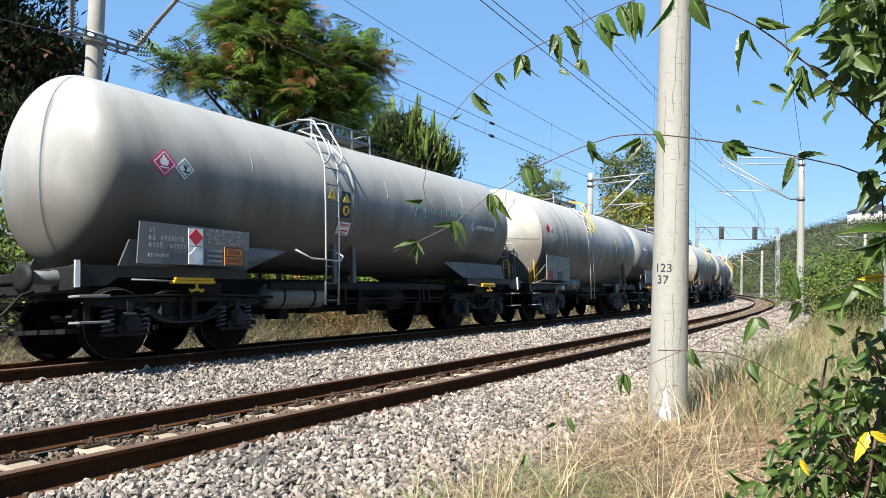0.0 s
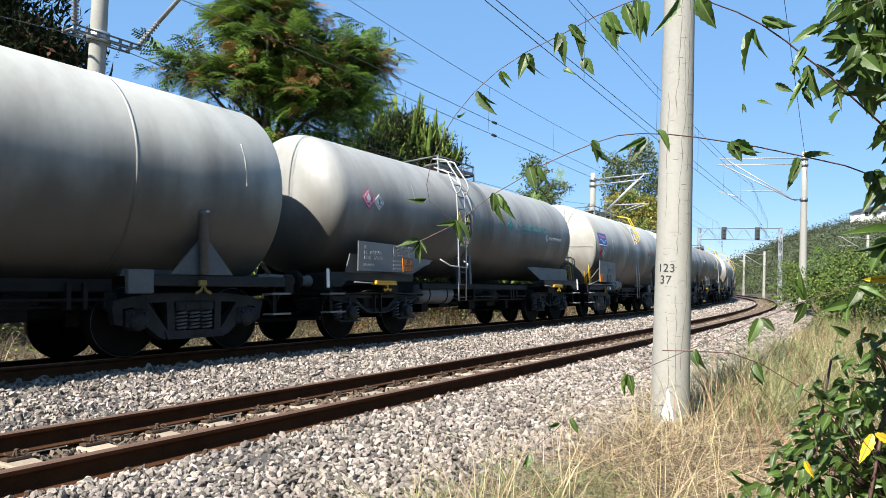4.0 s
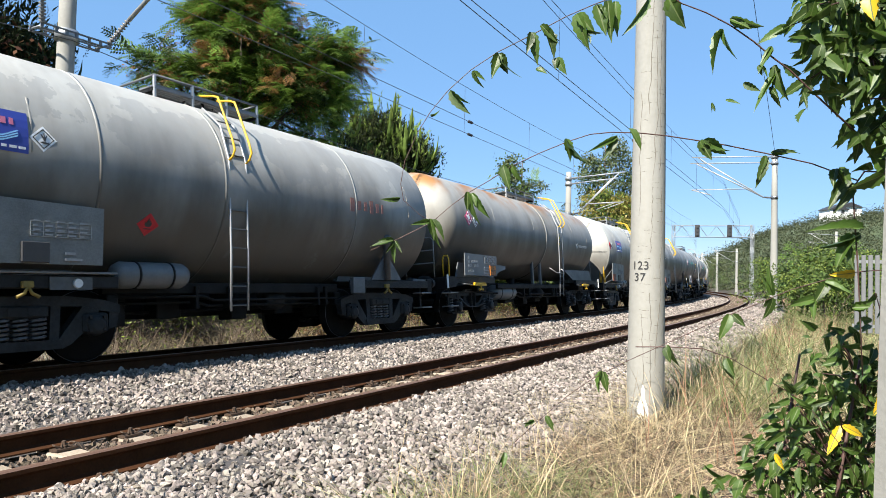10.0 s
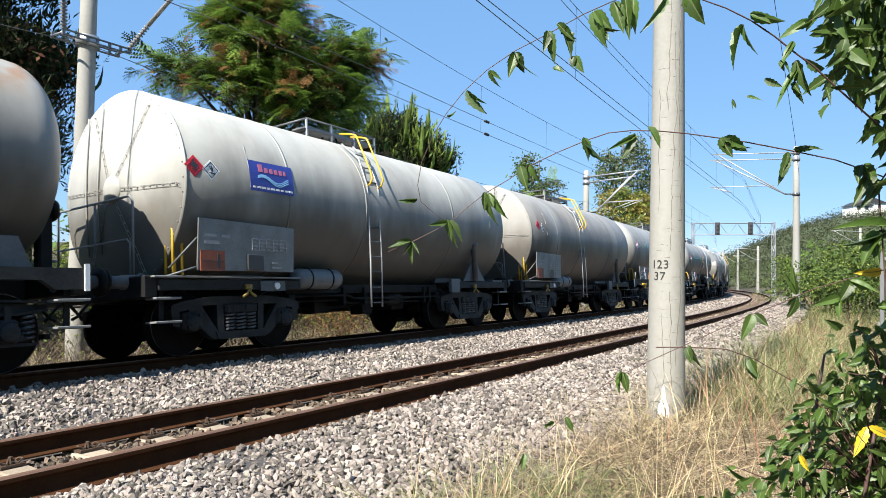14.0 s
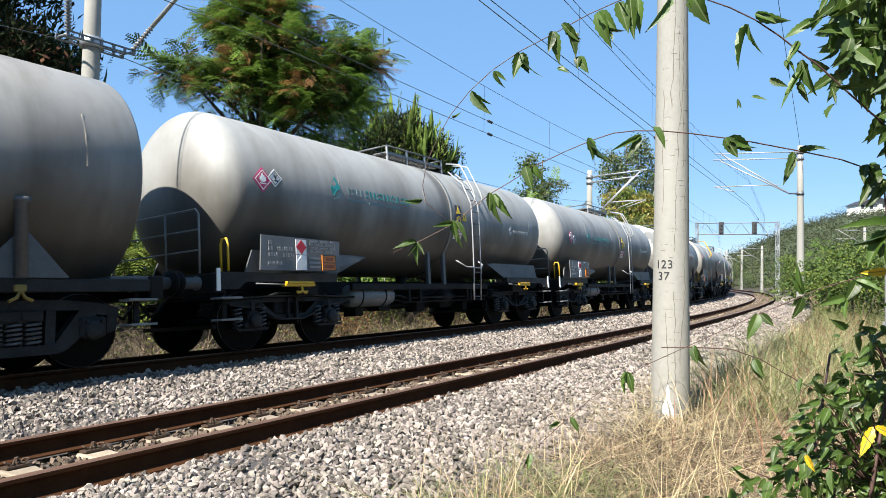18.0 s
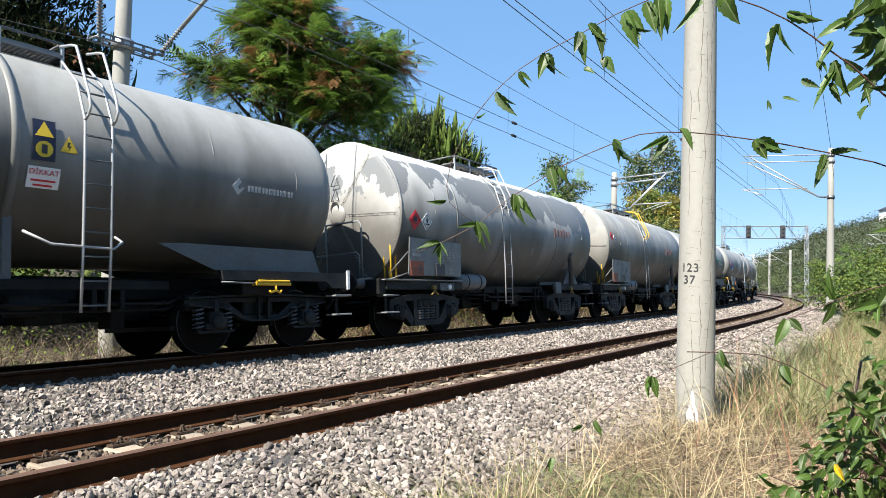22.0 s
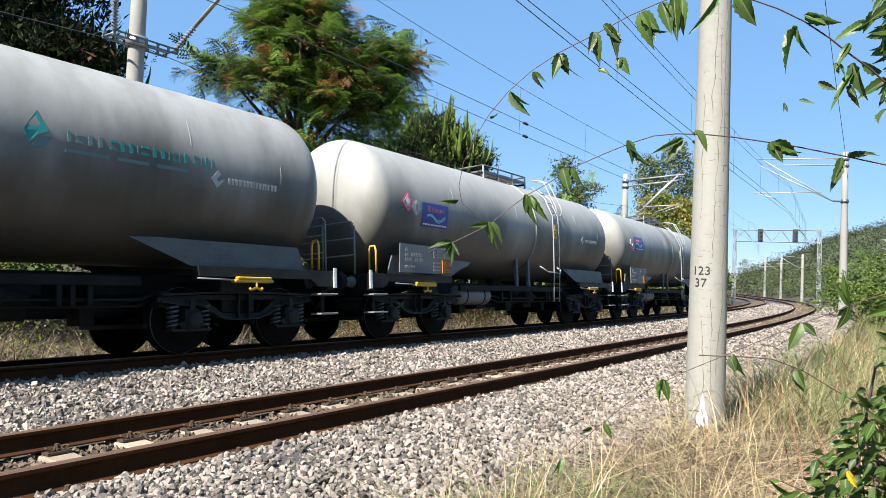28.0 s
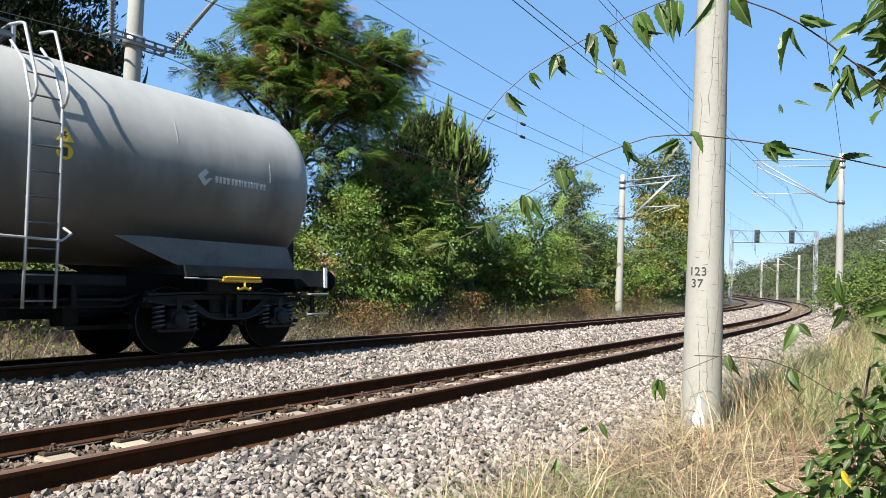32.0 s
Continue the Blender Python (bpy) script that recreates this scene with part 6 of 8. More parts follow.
def lattice(b, p, q, w, h, n, axis, thick=0.055):
    """A lattice girder of angle bars between p and q."""
    p, q = Vector(p), Vector(q)
    d = (q - p).normalized()
    side, up = (d.cross(Vector((0, 0, 1))).normalized(), Vector((0, 0, 1))) if axis == "h" else (Vector((1, 0, 0)), Vector((0, 1, 0)))
    cs = [side * (w / 2) * i + up * (h / 2) * j for i in (-1, 1) for j in (-1, 1)]
    for c in cs:
        b.tube([p + c, q + c], thick, 4)
    for i in range(n):
        a, e = p.lerp(q, i / n), p.lerp(q, (i + 1) / n)
        for c1, c2 in ((cs[0], cs[1]), (cs[2], cs[3]), (cs[0], cs[2]), (cs[1], cs[3])):
            if i % 2:
                c1, c2 = c2, c1
            b.tube([a + c1, e + c2], thick * 0.45, 4, False)


def make_portal():
    g = tagged(new("signal_portal"), "galvanised lattice signal portal spanning both tracks", "signal gantry")
    s = 87.4
    L, Rr = Vector(on_line(s, 6.5, -0.6)), Vector(on_line(s, -2.5, -0.3))
    zt = 8.0
    for p in (L, Rr):
        b = Build()
        lattice(b, p, Vector((p.x, p.y, 7.9)), 0.3, 0.3, 10, "v", 0.04)
        part("leg", b, M["galv"], g)
    b = Build()
    a, e = Vector((L.x, L.y, 7.05)), Vector((Rr.x, Rr.y, 7.05))
    lattice(b, a, e, 0.35, 1.4, 9, "h", 0.045)
    part("bridge_beam", b, M["galv"], g)
    for f in (0.29, 0.70):
        p = a.lerp(e, f)
        hd = Build().box((-0.28, -0.15, -0.75), (0.28, 0.15, 0.75), bev=0.05)
        sg = part("signal_head", hd, M["black_paint"], g, "black signal head", Matrix.Translation((p.x, p.y, 7.1)) @ Matrix.Translation((0, -0.4, 0)) @ Matrix.Rotation(heading(s) - math.pi / 2, 4, "Z"))
        for z in (-0.45, 0.0, 0.45):
            part("lamp_hood", Build().lathe([(-0.3, 0.13), (-0.15, 0.13), (-0.15, 0.02)], (0, 0, z), "y", 12), M["black_paint"], sg)
    return g


make_portal()


def wire(s0, s1, u0, u1, z0, z1, sag, r, name, label, n=24, group="overhead wires"):
    pts = []
    for i in range(n + 1):
        f = i / n
        pts.append(on_line(s0 + (s1 - s0) * f, u0 + (u1 - u0) * f, z0 + (z1 - z0) * f - 4 * sag * f * (1 - f)))
    return pts


def overhead():
    """Messenger, doubled contact wires and droppers over both tracks, span by span, and the return line on the far masts."""
    sets = ((0.0, [-26, 7, 40, 62, 87], ((5.5, 5.5, 0.30), (5.62, 5.62, 0.18)), ((6.95, 6.95, 0.62), (7.05, 7.05, 0.45))), (GAP, [-26, 6.6, 34, 62, 87], ((5.36, 5.36, 0.1), (5.71, 5.71, 0.09)), ((6.95, 6.95, 0.45),)))
    for u, spans, contacts, messengers in sets:
        ob = tagged(new("catenary"), "thin dark contact and messenger wires with droppers over the track", "overhead line", "overhead wires")
        for s0, s1 in zip(spans[:-1], spans[1:]):
            con = [wire(s0, s1, u, u, *c, 0, "", "") for c in contacts]
            msg = [wire(s0, s1, u, u, *c, 0, "", "") for c in messengers]
            for line in msg:
                part("messenger_wire", Build().tube(line, 0.0065, 5), M["wire"], ob)
            for line in con:
                part("contact_wire", Build().tube(line, 0.0075, 5), M["wire"], ob)
            for k, j in enumerate((4, 8, 12, 16, 20)):
                part("dropper", Build().tube([msg[0][j], con[0][j]], 0.004, 4), M["wire"], ob)
                if len(msg) > 1:
                    part("dropper", Build().tube([msg[1][j], con[1][j]], 0.004, 4), M["wire"], ob)
            for line in con:
                i = Build()
                a, b = Vector(line[8]), Vector(line[9])
                insulator(i, a.lerp(b, 0.2), a.lerp(b, 0.42), 0.04, 4)
                part("clamp", i, M["black_paint"], ob)
    ob = tagged(new("return_line"), "single return wire carried on the far-side masts", "overhead line", "overhead wires")
    for s0, s1 in ((-26, 6.6), (6.6, 34), (34, 62)):
        part("wire_span", Build().tube(wire(s0, s1, 7.15, 7.15, 5.4, 5.4, 0.62, 0, "", ""), 0.008, 5), M["wire"], ob)
    st = tagged(new("stay_wire"), "thin stay wire from the mast in the grass", "stay wire", "overhead wires")
    part("stay", Build().tube([(21.07, 35.1, 8.4), (9.5, 18.0, 13.5)], 0.012, 5), M["wire"], st)


overhead()


# ---- foliage helpers ----
M["leaf_tree"] = material("locust_leaves", (0.150, 0.240, 0.042), 0.5, 0, 0.5, 0.7, (0.072, 0.14, 0.024), island=0.3, trans=0.35, spec=0.25)
M["leaf_brown"] = material("browning_leaves", (0.30, 0.165, 0.065), 0.65, 0, 0.4, 0.8, (0.15, 0.075, 0.03), island=0.4, trans=0.25, spec=0.25)
M["leaf_dark"] = material("dark_conifer_foliage", (0.026, 0.034, 0.014), 0.8, 0, 0.4, 0.8, (0.014, 0.018, 0.008), island=0.4, spec=0.1, trans=0.1)
# crown interior shade put into a darker green for the inner leaves
M["leaf_core_shade"] = material("shaded_inner_leaves", (0.065, 0.105, 0.026), 0.7, 0, 0.4, 0.8, (0.035, 0.06, 0.015), island=0.4, spec=0.15, trans=0.15)
M["leaf_rust"] = material("rusty_conifer_foliage", (0.075, 0.036, 0.020), 0.8, 0, 0.4, 0.8, (0.03, 0.018, 0.01), island=0.4, spec=0.1, trans=0.1)
M["leaf_pine"] = material("green_pine_tufts", (0.085, 0.125, 0.035), 0.6, 0, 0.4, 0.8, (0.045, 0.07, 0.02), island=0.3, spec=0.2, trans=0.2)
M["leaf_bright"] = material("bright_conifer_shoots", (0.17, 0.24, 0.05), 0.6, 0, 0.4, 0.9, (0.16, 0.23, 0.05), island=0.3, spec=0.2, trans=0.35)
M["leaf_bush"] = material("bush_leaves", (0.175, 0.220, 0.044), 0.5, 0, 0.6, 0.8, (0.055, 0.095, 0.018), island=0.3, trans=0.35, spec=0.25)
M["leaf_field"] = material("field_bush_leaves", (0.075, 0.112, 0.026), 0.5, 0, 0.6, 0.5, (0.035, 0.058, 0.013), island=0.3, trans=0.25, spec=0.25)
M["leaf_yellow"] = material("yellowing_leaves", (0.25, 0.21, 0.04), 0.55, 0, 0.4, 0.6, (0.124, 0.118, 0.025), island=0.3, trans=0.28)
M["leaf_olive"] = material("olive_leaves", (0.108, 0.132, 0.057), 0.55, 0, 0.4, 0.6, (0.066, 0.080, 0.033), island=0.3, trans=0.2, spec=0.25)
M["leaf_hill"] = material("hill_scrub", (0.028, 0.038, 0.013), 0.7, 0, 0.6, 0.05, (0.028, 0.040, 0.014), island=0.3, trans=0.15)
M["leaf_hill_pale"] = material("hill_scrub_pale", (0.046, 0.052, 0.020), 0.7, 0, 0.6, 0.05, (0.045, 0.054, 0.02), island=0.3, trans=0.15)
M["leaf_near"] = material("climber_leaves", (0.066, 0.118, 0.022), 0.42, 0, 0.45, 14, (0.034, 0.066, 0.012), 0.1, 90, objvar=0.5, trans=0.42)
M["leaf_rib"] = material("pale_leaf_rib", (0.128, 0.168, 0.056), 0.5, 0, 0.3, 14, trans=0.3)
M["leaf_near_yellow"] = material("yellow_climber_leaf", (0.648, 0.423, 0.018), 0.45, 0, 0.3, 14, (0.495, 0.297, 0.027), trans=0.3)
M["vine_stem"] = material("reddish_vine_stem", (0.074, 0.038, 0.032), 0.6, 0, 0.4, 20, (0.041, 0.022, 0.017))
M["bark"] = material("tree_bark", (0.099, 0.077, 0.056), 0.9, 0, 0.6, 6, (0.050, 0.037, 0.028), 0.5, 40)
M["dry"] = material("dry_grass", (0.300, 0.205, 0.118), 0.7, 0, 0.7, 1.8, (0.120, 0.080, 0.046), island=0.6, trans=0.2)
M["straw"] = material("pale_straw", (0.430, 0.345, 0.205), 0.65, 0, 0.5, 1.8, (0.25, 0.19, 0.105), island=0.42, trans=0.2)
M["grass"] = material("green_grass", (0.185, 0.205, 0.075), 0.6, 0, 0.5, 0.8, (0.10, 0.125, 0.04), island=0.35, trans=0.28)
M["litter"] = material("dead_grass_litter", (0.085, 0.058, 0.034), 0.85, 0, 0.6, 2.0, (0.04, 0.028, 0.018), island=0.5, trans=0.1)
M["red_stalk"] = material("reddish_dry_stalk", (0.25, 0.13, 0.08), 0.7, 0, 0.5, 1.2, (0.15, 0.07, 0.04), island=0.4, trans=0.15)
M["bramble"] = material("dry_bramble", (0.081, 0.057, 0.038), 0.8, 0, 0.5, 0.7, (0.041, 0.024, 0.017), island=0.3)


def unit(v):
    return v / np.maximum(np.linalg.norm(v, axis=-1, keepdims=True), 1e-9)


def leaf_quads(P, D, N, length, width):
    """A folded pointed leaf at each place: base, two sides, tip."""
    S = unit(np.cross(D, N))
    N = np.cross(S, D)
    L, Wd = length[:, None], width[:, None]
    V = np.stack([P, P + D * L * 0.42 + S * Wd * 0.5 - N * Wd * 0.12, P + D * L - N * L * 0.12, P + D * L * 0.42 - S * Wd * 0.5 - N * Wd * 0.12], 1)
    F = np.arange(len(P) * 4).reshape(-1, 4)
    return V.reshape(-1, 3), F


def clump_points(rng, blobs, n, clumps, spread):
    """Places gathered in clumps on and in a set of ellipsoids, with the outward way at each."""
    w = np.array([b[2] for b in blobs], float)
    pick = rng.choice(len(blobs), clumps, p=w / w.sum())
    C = np.array([b[0] for b in blobs], float)[pick]
    R = np.array([b[1] for b in blobs], float)[pick]
    d = unit(rng.normal(size=(clumps, 3)) + np.array([0, 0, 0.25]))
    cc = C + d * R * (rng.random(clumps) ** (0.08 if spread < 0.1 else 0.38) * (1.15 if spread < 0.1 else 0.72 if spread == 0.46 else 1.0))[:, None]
    k = rng.integers(0, clumps, n)
    P = cc[k] + rng.normal(size=(n, 3)) * spread * np.array([1, 1, 0.5])
    out = unit(d[k] + rng.normal(size=(n, 3)) * 0.6)
    return P, out, cc


def foliage(rng, kind, P, out, size):
    n = len(P)
    if kind == "leaf":
        D = unit(out + rng.normal(size=(n, 3)) * 0.7 - np.array([0, 0, 0.35]))
        return leaf_quads(P, D, unit(rng.normal(size=(n, 3)) + np.array([0, 0, 1.2])), size * rng.uniform(0.6, 1.4, n), size * rng.uniform(0.35, 0.7, n))
    if kind == "pinnate":
        D = unit(out * np.array([1, 1, 0.35]) + rng.normal(size=(n, 3)) * 0.35 - np.array([0, 0, 0.15]))
        N = unit(rng.normal(size=(n, 3)) * 0.45 + np.array([0, 0, 1.0]))
        S = unit(np.cross(D, N))
        L = size * rng.uniform(0.7, 1.3, n)
        Vs, k = [], 6
        for j in range(k):
            f = 0.15 + 0.85 * j / (k - 1)
            base = P + D * (L * f)[:, None] - N * (L * f * f * 0.22)[:, None]
            for sg in (-1, 1):
                dd = unit(S * sg + D * 0.45 - N * 0.15)
                ln = L * (0.34 - 0.12 * abs(f - 0.5))
                Vs.append(leaf_quads(base, dd, N, ln, ln * 0.42)[0].reshape(n, 4, 3))
        V = np.concatenate(Vs, 1).reshape(-1, 3)
        return V, np.arange(len(V)).reshape(-1, 4)
    if kind == "spray":
        # a drooping twig with feather leaves on both sides, roughly in one layer
        A = unit(out * np.array([1, 1, 0.3]) + rng.normal(size=(n, 3)) * 0.3)
        up = unit(rng.normal(size=(n, 3)) * 0.28 + np.array([0, 0, 1.0]))
        S = unit(np.cross(A, up))
        up = np.cross(S, A)
        L = size * rng.uniform(0.7, 1.3, n)
        Vs = []
        for j in range(6):
            f = (j + 0.6) / 6
            root = P + A * (L * f)[:, None] - up * (L * f * f * 0.2)[:, None]
            for sg in (-1, 1):
                D = unit(S * sg * (1.0 - 0.5 * f) + A * (0.5 + 0.7 * f) - up * rng.uniform(0.0, 0.5, (n, 1)))
                T = unit(np.cross(D, up))
                fl = L * rng.uniform(0.34, 0.5, n)
                for q in range(5):
                    g = 0.2 + 0.8 * q / 4
                    base = root + D * (fl * g)[:, None] - up * (fl * g * g * 0.22)[:, None]
                    for sd in (-1, 1):
                        dd = unit(T * sd + D * 0.5 - up * 0.12)
                        ln = fl * (0.34 - 0.1 * abs(g - 0.5))
                        Vs.append(leaf_quads(base, dd, up, ln, ln * 0.46)[0].reshape(n, 4, 3))
        V = np.concatenate(Vs, 1).reshape(-1, 3)
        return V, np.arange(len(V)).reshape(-1, 4)
    if kind == "finger":
        D = unit(out * np.array([0.8, 0.8, 0.1]) + rng.normal(size=(n, 3)) * 0.15)
        L = size * rng.uniform(0.6, 1.35, n)
        S = unit(np.cross(D, np.array([0, 0, 1.0])))
        rows, k = [], 7
        for j in range(7):
            f = j / 6
            c = P + D * (L * 0.55 * math.sin(f * 1.5))[:, None] + np.array([0, 0, 1.0]) * (L * f * f * (0.6 + 0.4 * f))[:, None]
            r = L * 0.085 * (0.55 + 1.1 * f - 1.5 * f ** 4)
            for q in range(k):
                a = 2 * math.pi * q / k + j * 0.4
                rows.append(c + (S * math.cos(a) + np.cross(S, D) * math.sin(a)) * (r * rng.uniform(0.7, 1.3, n))[:, None])
        V = np.stack(rows, 1)
        F = np.array([(j * k + q, j * k + (q + 1) % k, (j + 1) * k + (q + 1) % k, (j + 1) * k + q) for j in range(6) for q in range(k)])
        F = (F[None] + (np.arange(n) * 7 * k)[:, None, None]).reshape(-1, 4)
        return V.reshape(-1, 3), F
    # upright shoots of needles, sparse or as full candles
    full = kind == "candle"
    D = unit(out * np.array([0.45, 0.45, 0.15]) + np.array([0, 0, 0.85]) + rng.normal(size=(n, 3)) * 0.15)
    L = size * rng.uniform(0.6, 1.4, n)
    Vs = []
    for j in range(64 if full else 9):
        f = rng.uniform(0.0, 1.0, n)
        base = P + D * (L * f)[:, None]
        dd = unit(D * (1.1 if full else 0.9) + rng.normal(size=(n, 3)) * (0.42 if full else 0.5))
        Vs.append(leaf_quads(base, dd, unit(rng.normal(size=(n, 3))), L * (0.14 if full else 0.32), L * (0.032 if full else 0.07))[0].reshape(n, 4, 3))
    V = np.concatenate(Vs, 1).reshape(-1, 3)
    return V, np.arange(len(V)).reshape(-1, 4)


def plant(name, at, label, category, blobs, crowns, trunk=None, limbs=10, seed=1, group=""):
    """A tree or shrub: tapered trunk, limbs towards the crown's clumps, and crowns of small leaves. crowns: kind, material, count, size, clumps, spread."""
    rng = np.random.default_rng(seed)
    t = new(name)
    t.matrix_basis = Matrix.Translation(at)
    ends = []
    for kind, mat, n, size, clumps, spread in crowns:
        P, out, cc = clump_points(rng, blobs, n, clumps, spread)
        keep = P[:, 2] > 0.05
        V, F = foliage(rng, kind, P[keep], out[keep], size)
        part("crown", big_mesh("crown", V, F, M[mat]), None, t)
        ends += list(cc[:limbs])
    if trunk:
        h, r = trunk
        lean = rng.normal(0, 0.05, 2)
        part("trunk", Build().tube([(0, 0, -0.4), (lean[0], lean[1], h * 0.3), (lean[0] * 3, lean[1] * 2, h * 0.65), (lean[0] * 4, lean[1] * 4, h)], [r * 1.3, r, r * 0.65, r * 0.25], 10), M["bark"], t)
        for e in ends[:limbs]:
            z0 = h * rng.uniform(0.25, 0.75)
            a, b = Vector((lean[0] * 2, lean[1] * 2, z0)), Vector(e)
            if b.z < z0 * 0.7:
                continue
            mid = a.lerp(b, 0.5) + Vector((0, 0, 0.25))
            part("limb", Build().tube([a, mid, b], [r * 0.4, r * 0.25, r * 0.08], 6), M["bark"], t)
    else:
        for e in ends[:limbs]:
            b = Vector(e)
            part("stem", Build().tube([(b.x * 0.25, b.y * 0.25, -0.2), (b.x * 0.6, b.y * 0.6, b.z * 0.55), b], [0.03, 0.022, 0.008], 5), M["bark"], t)
    return tagged(t, label, category, group)


def ribbons(rng, P, H, lean, width, bend=0.5, seg=3):
    """Grass blades or dry stalks: tapered, bending strips."""
    n = len(P)
    a = rng.uniform(0, 2 * math.pi, n)
    out = np.stack([np.cos(a), np.sin(a), np.zeros(n)], -1)
    b = a + rng.uniform(0.6, 2.5, n)
    S = np.stack([np.cos(b), np.sin(b), np.zeros(n)], -1)
    rows = []
    for j in range(seg + 1):
        f = j / seg
        c = P + out * (H * lean * (f * 0.4 + bend * f * f))[:, None] + np.array([0, 0, 1.0]) * (H * (f - 0.35 * bend * f * f * np.clip(lean, 0, 1.5)))[:, None]
        w = (width * (1 - 0.85 * f))[:, None] / 2
        rows += [c - S * w, c + S * w]
    V = np.stack(rows, 1)
    k = 2 * (seg + 1)
    base = np.arange(n)[:, None] * k
    F = np.concatenate([base + np.array([2 * j, 2 * j + 1, 2 * j + 3, 2 * j + 2]) for j in range(seg)], 0)
    return V.reshape(-1, 3), F


def strip_points(rng, n, s0, s1, u0, u1, patch=0.0, seed=0.0):
    s, u = rng.uniform(s0, s1, n), rng.uniform(u0, u1, n)
    if patch:
        v = np.array([noise.noise((a * 1.1, b * 1.1, seed)) for a, b in zip(s, u)])
        keep = rng.random(n) < np.clip(0.5 + v * patch, 0.05, 1)
        s, u = s[keep], u[keep]
    return on_line(s, u, ground_z(u) - 0.02)


# ---- bank behind the train ----
def at_line(s, u, dz=0.0):
    return tuple(on_line(s, u, float(ground_z(u)) + dz))


def make_bank():
    crown = [((-0.2, 0, 8.6), (1.5, 1.6, 1.3), 4), ((-0.4, 0, 10.3), (0.9, 1.2, 0.9), 1.6), ((2.7, 0.5, 7.6), (1.15, 1.3, 0.6), 1.6), ((0.4, -0.6, 7.4), (1.5, 1.2, 0.9), 1.8), ((-2.5, -0.3, 6.9), (1.1, 1.1, 0.35), 0.7), ((-0.8, 0, 6.3), (1.5, 1.6, 0.8), 1.4),
             ((1.6, 0.2, 6.2), (1.9, 1.8, 0.9), 3.0), ((1.0, 0.4, 4.4), (2.0, 1.8, 1.1), 1.5)]
    plant("locust_tree", at_line(15, 12), "large locust tree with feathery green and browning leaves", "tree", crown,
          [("spray", "leaf_tree", 1450, 0.64, 420, 0.22), ("spray", "leaf_brown", 470, 0.5, 150, 0.2), ("leaf", "leaf_brown", 8000, 0.10, 220, 0.15), ("spray", "leaf_core_shade", 350, 0.7, 180, 0.46), ("leaf", "leaf_core_shade", 4200, 0.18, 160, 0.46)], (9.4, 0.24), 30, 11)
    plant("locust_tree", at_line(19.5, 11.0), "young locust thicket crowding the bank", "tree",
          [((0, 0, 3.3), (2.0, 2.4, 1.7), 3), ((-2.2, -1.6, 2.6), (1.8, 2.0, 1.6), 2), ((1.4, 1.6, 3.4), (1.7, 1.8, 1.5), 2)],
          [("spray", "leaf_bush", 620, 0.55, 190, 0.2), ("spray", "leaf_brown", 130, 0.5, 50, 0.2), ("leaf", "leaf_brown", 4200, 0.095, 120, 0.095), ("leaf", "leaf_core_shade", 4500, 0.2, 140, 0.46)], (5.2, 0.14), 12, 18)
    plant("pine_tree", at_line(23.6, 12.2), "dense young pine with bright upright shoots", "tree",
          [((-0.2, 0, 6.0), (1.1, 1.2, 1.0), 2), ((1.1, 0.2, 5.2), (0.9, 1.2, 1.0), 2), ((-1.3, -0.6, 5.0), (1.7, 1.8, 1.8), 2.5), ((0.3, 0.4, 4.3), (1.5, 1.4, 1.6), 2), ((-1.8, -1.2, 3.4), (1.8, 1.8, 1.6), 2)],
          [("finger", "leaf_bright", 300, 0.82, 300, 0.05), ("candle", "leaf_bright", 120, 1.0, 120, 0.05), ("shoot", "leaf_dark", 5200, 0.5, 320, 0.3), ("leaf", "leaf_core_shade", 4500, 0.2, 140, 0.46)], (6.8, 0.16), 10, 12)
    plant("pine_tree", at_line(6.2, 14.0), "tall dark conifer with rusty upper foliage", "tree",
          [((0.9, 0, 8.6), (2.2, 1.9, 1.7), 3), ((2.3, -0.2, 7.2), (1.0, 1.0, 0.8), 1), ((0.4, 0, 6.4), (2.0, 1.8, 1.4), 2), ((1.6, 0.2, 4.7), (1.6, 1.4, 0.9), 1.2), ((1.0, 0, 3.0), (1.9, 1.6, 1.0), 1.2)],
          [("shoot", "leaf_dark", 5200, 0.6, 260, 0.3), ("leaf", "leaf_rust", 5200, 0.16, 150, 0.3), ("leaf", "leaf_dark", 5200, 0.22, 160, 0.46)], (10.0, 0.2), 14, 13)
    plant("pine_tree", at_line(8.6, 13.6), "slim pine with green upright tufts", "tree",
          [((0.3, 0, 4.9), (0.9, 0.9, 0.7), 2), ((-0.6, 0.2, 4.0), (1.1, 1.0, 0.8), 1.4), ((0.2, 0, 2.8), (1.3, 1.2, 0.9), 1.2)],
          [("finger", "leaf_pine", 90, 0.6, 90, 0.05), ("candle", "leaf_pine", 70, 0.6, 70, 0.05), ("shoot", "leaf_dark", 1300, 0.5, 90, 0.25)], (5.4, 0.11), 16, 27)
    plant("ivy_clad_tree", at_line(37, 11.2), "slim tree top overgrown with ivy", "tree",
          [((-0.6, 0, 6.9), (0.45, 0.5, 1.1), 1), ((-0.3, 0, 5.4), (0.95, 0.9, 1.2), 2), ((0.1, 0, 3.6), (1.7, 1.5, 1.7), 3), ((0.9, 0.1, 6.1), (0.7, 0.5, 0.35), 0.4), ((0.8, 0, 2.0), (1.8, 1.6, 1.6), 2)],
          [("leaf", "leaf_olive", 9000, 0.15, 300, 0.2), ("spray", "leaf_tree", 40, 0.7, 30, 0.2), ("leaf", "leaf_core_shade", 2500, 0.2, 90, 0.46)], (7.6, 0.12), 8, 14)
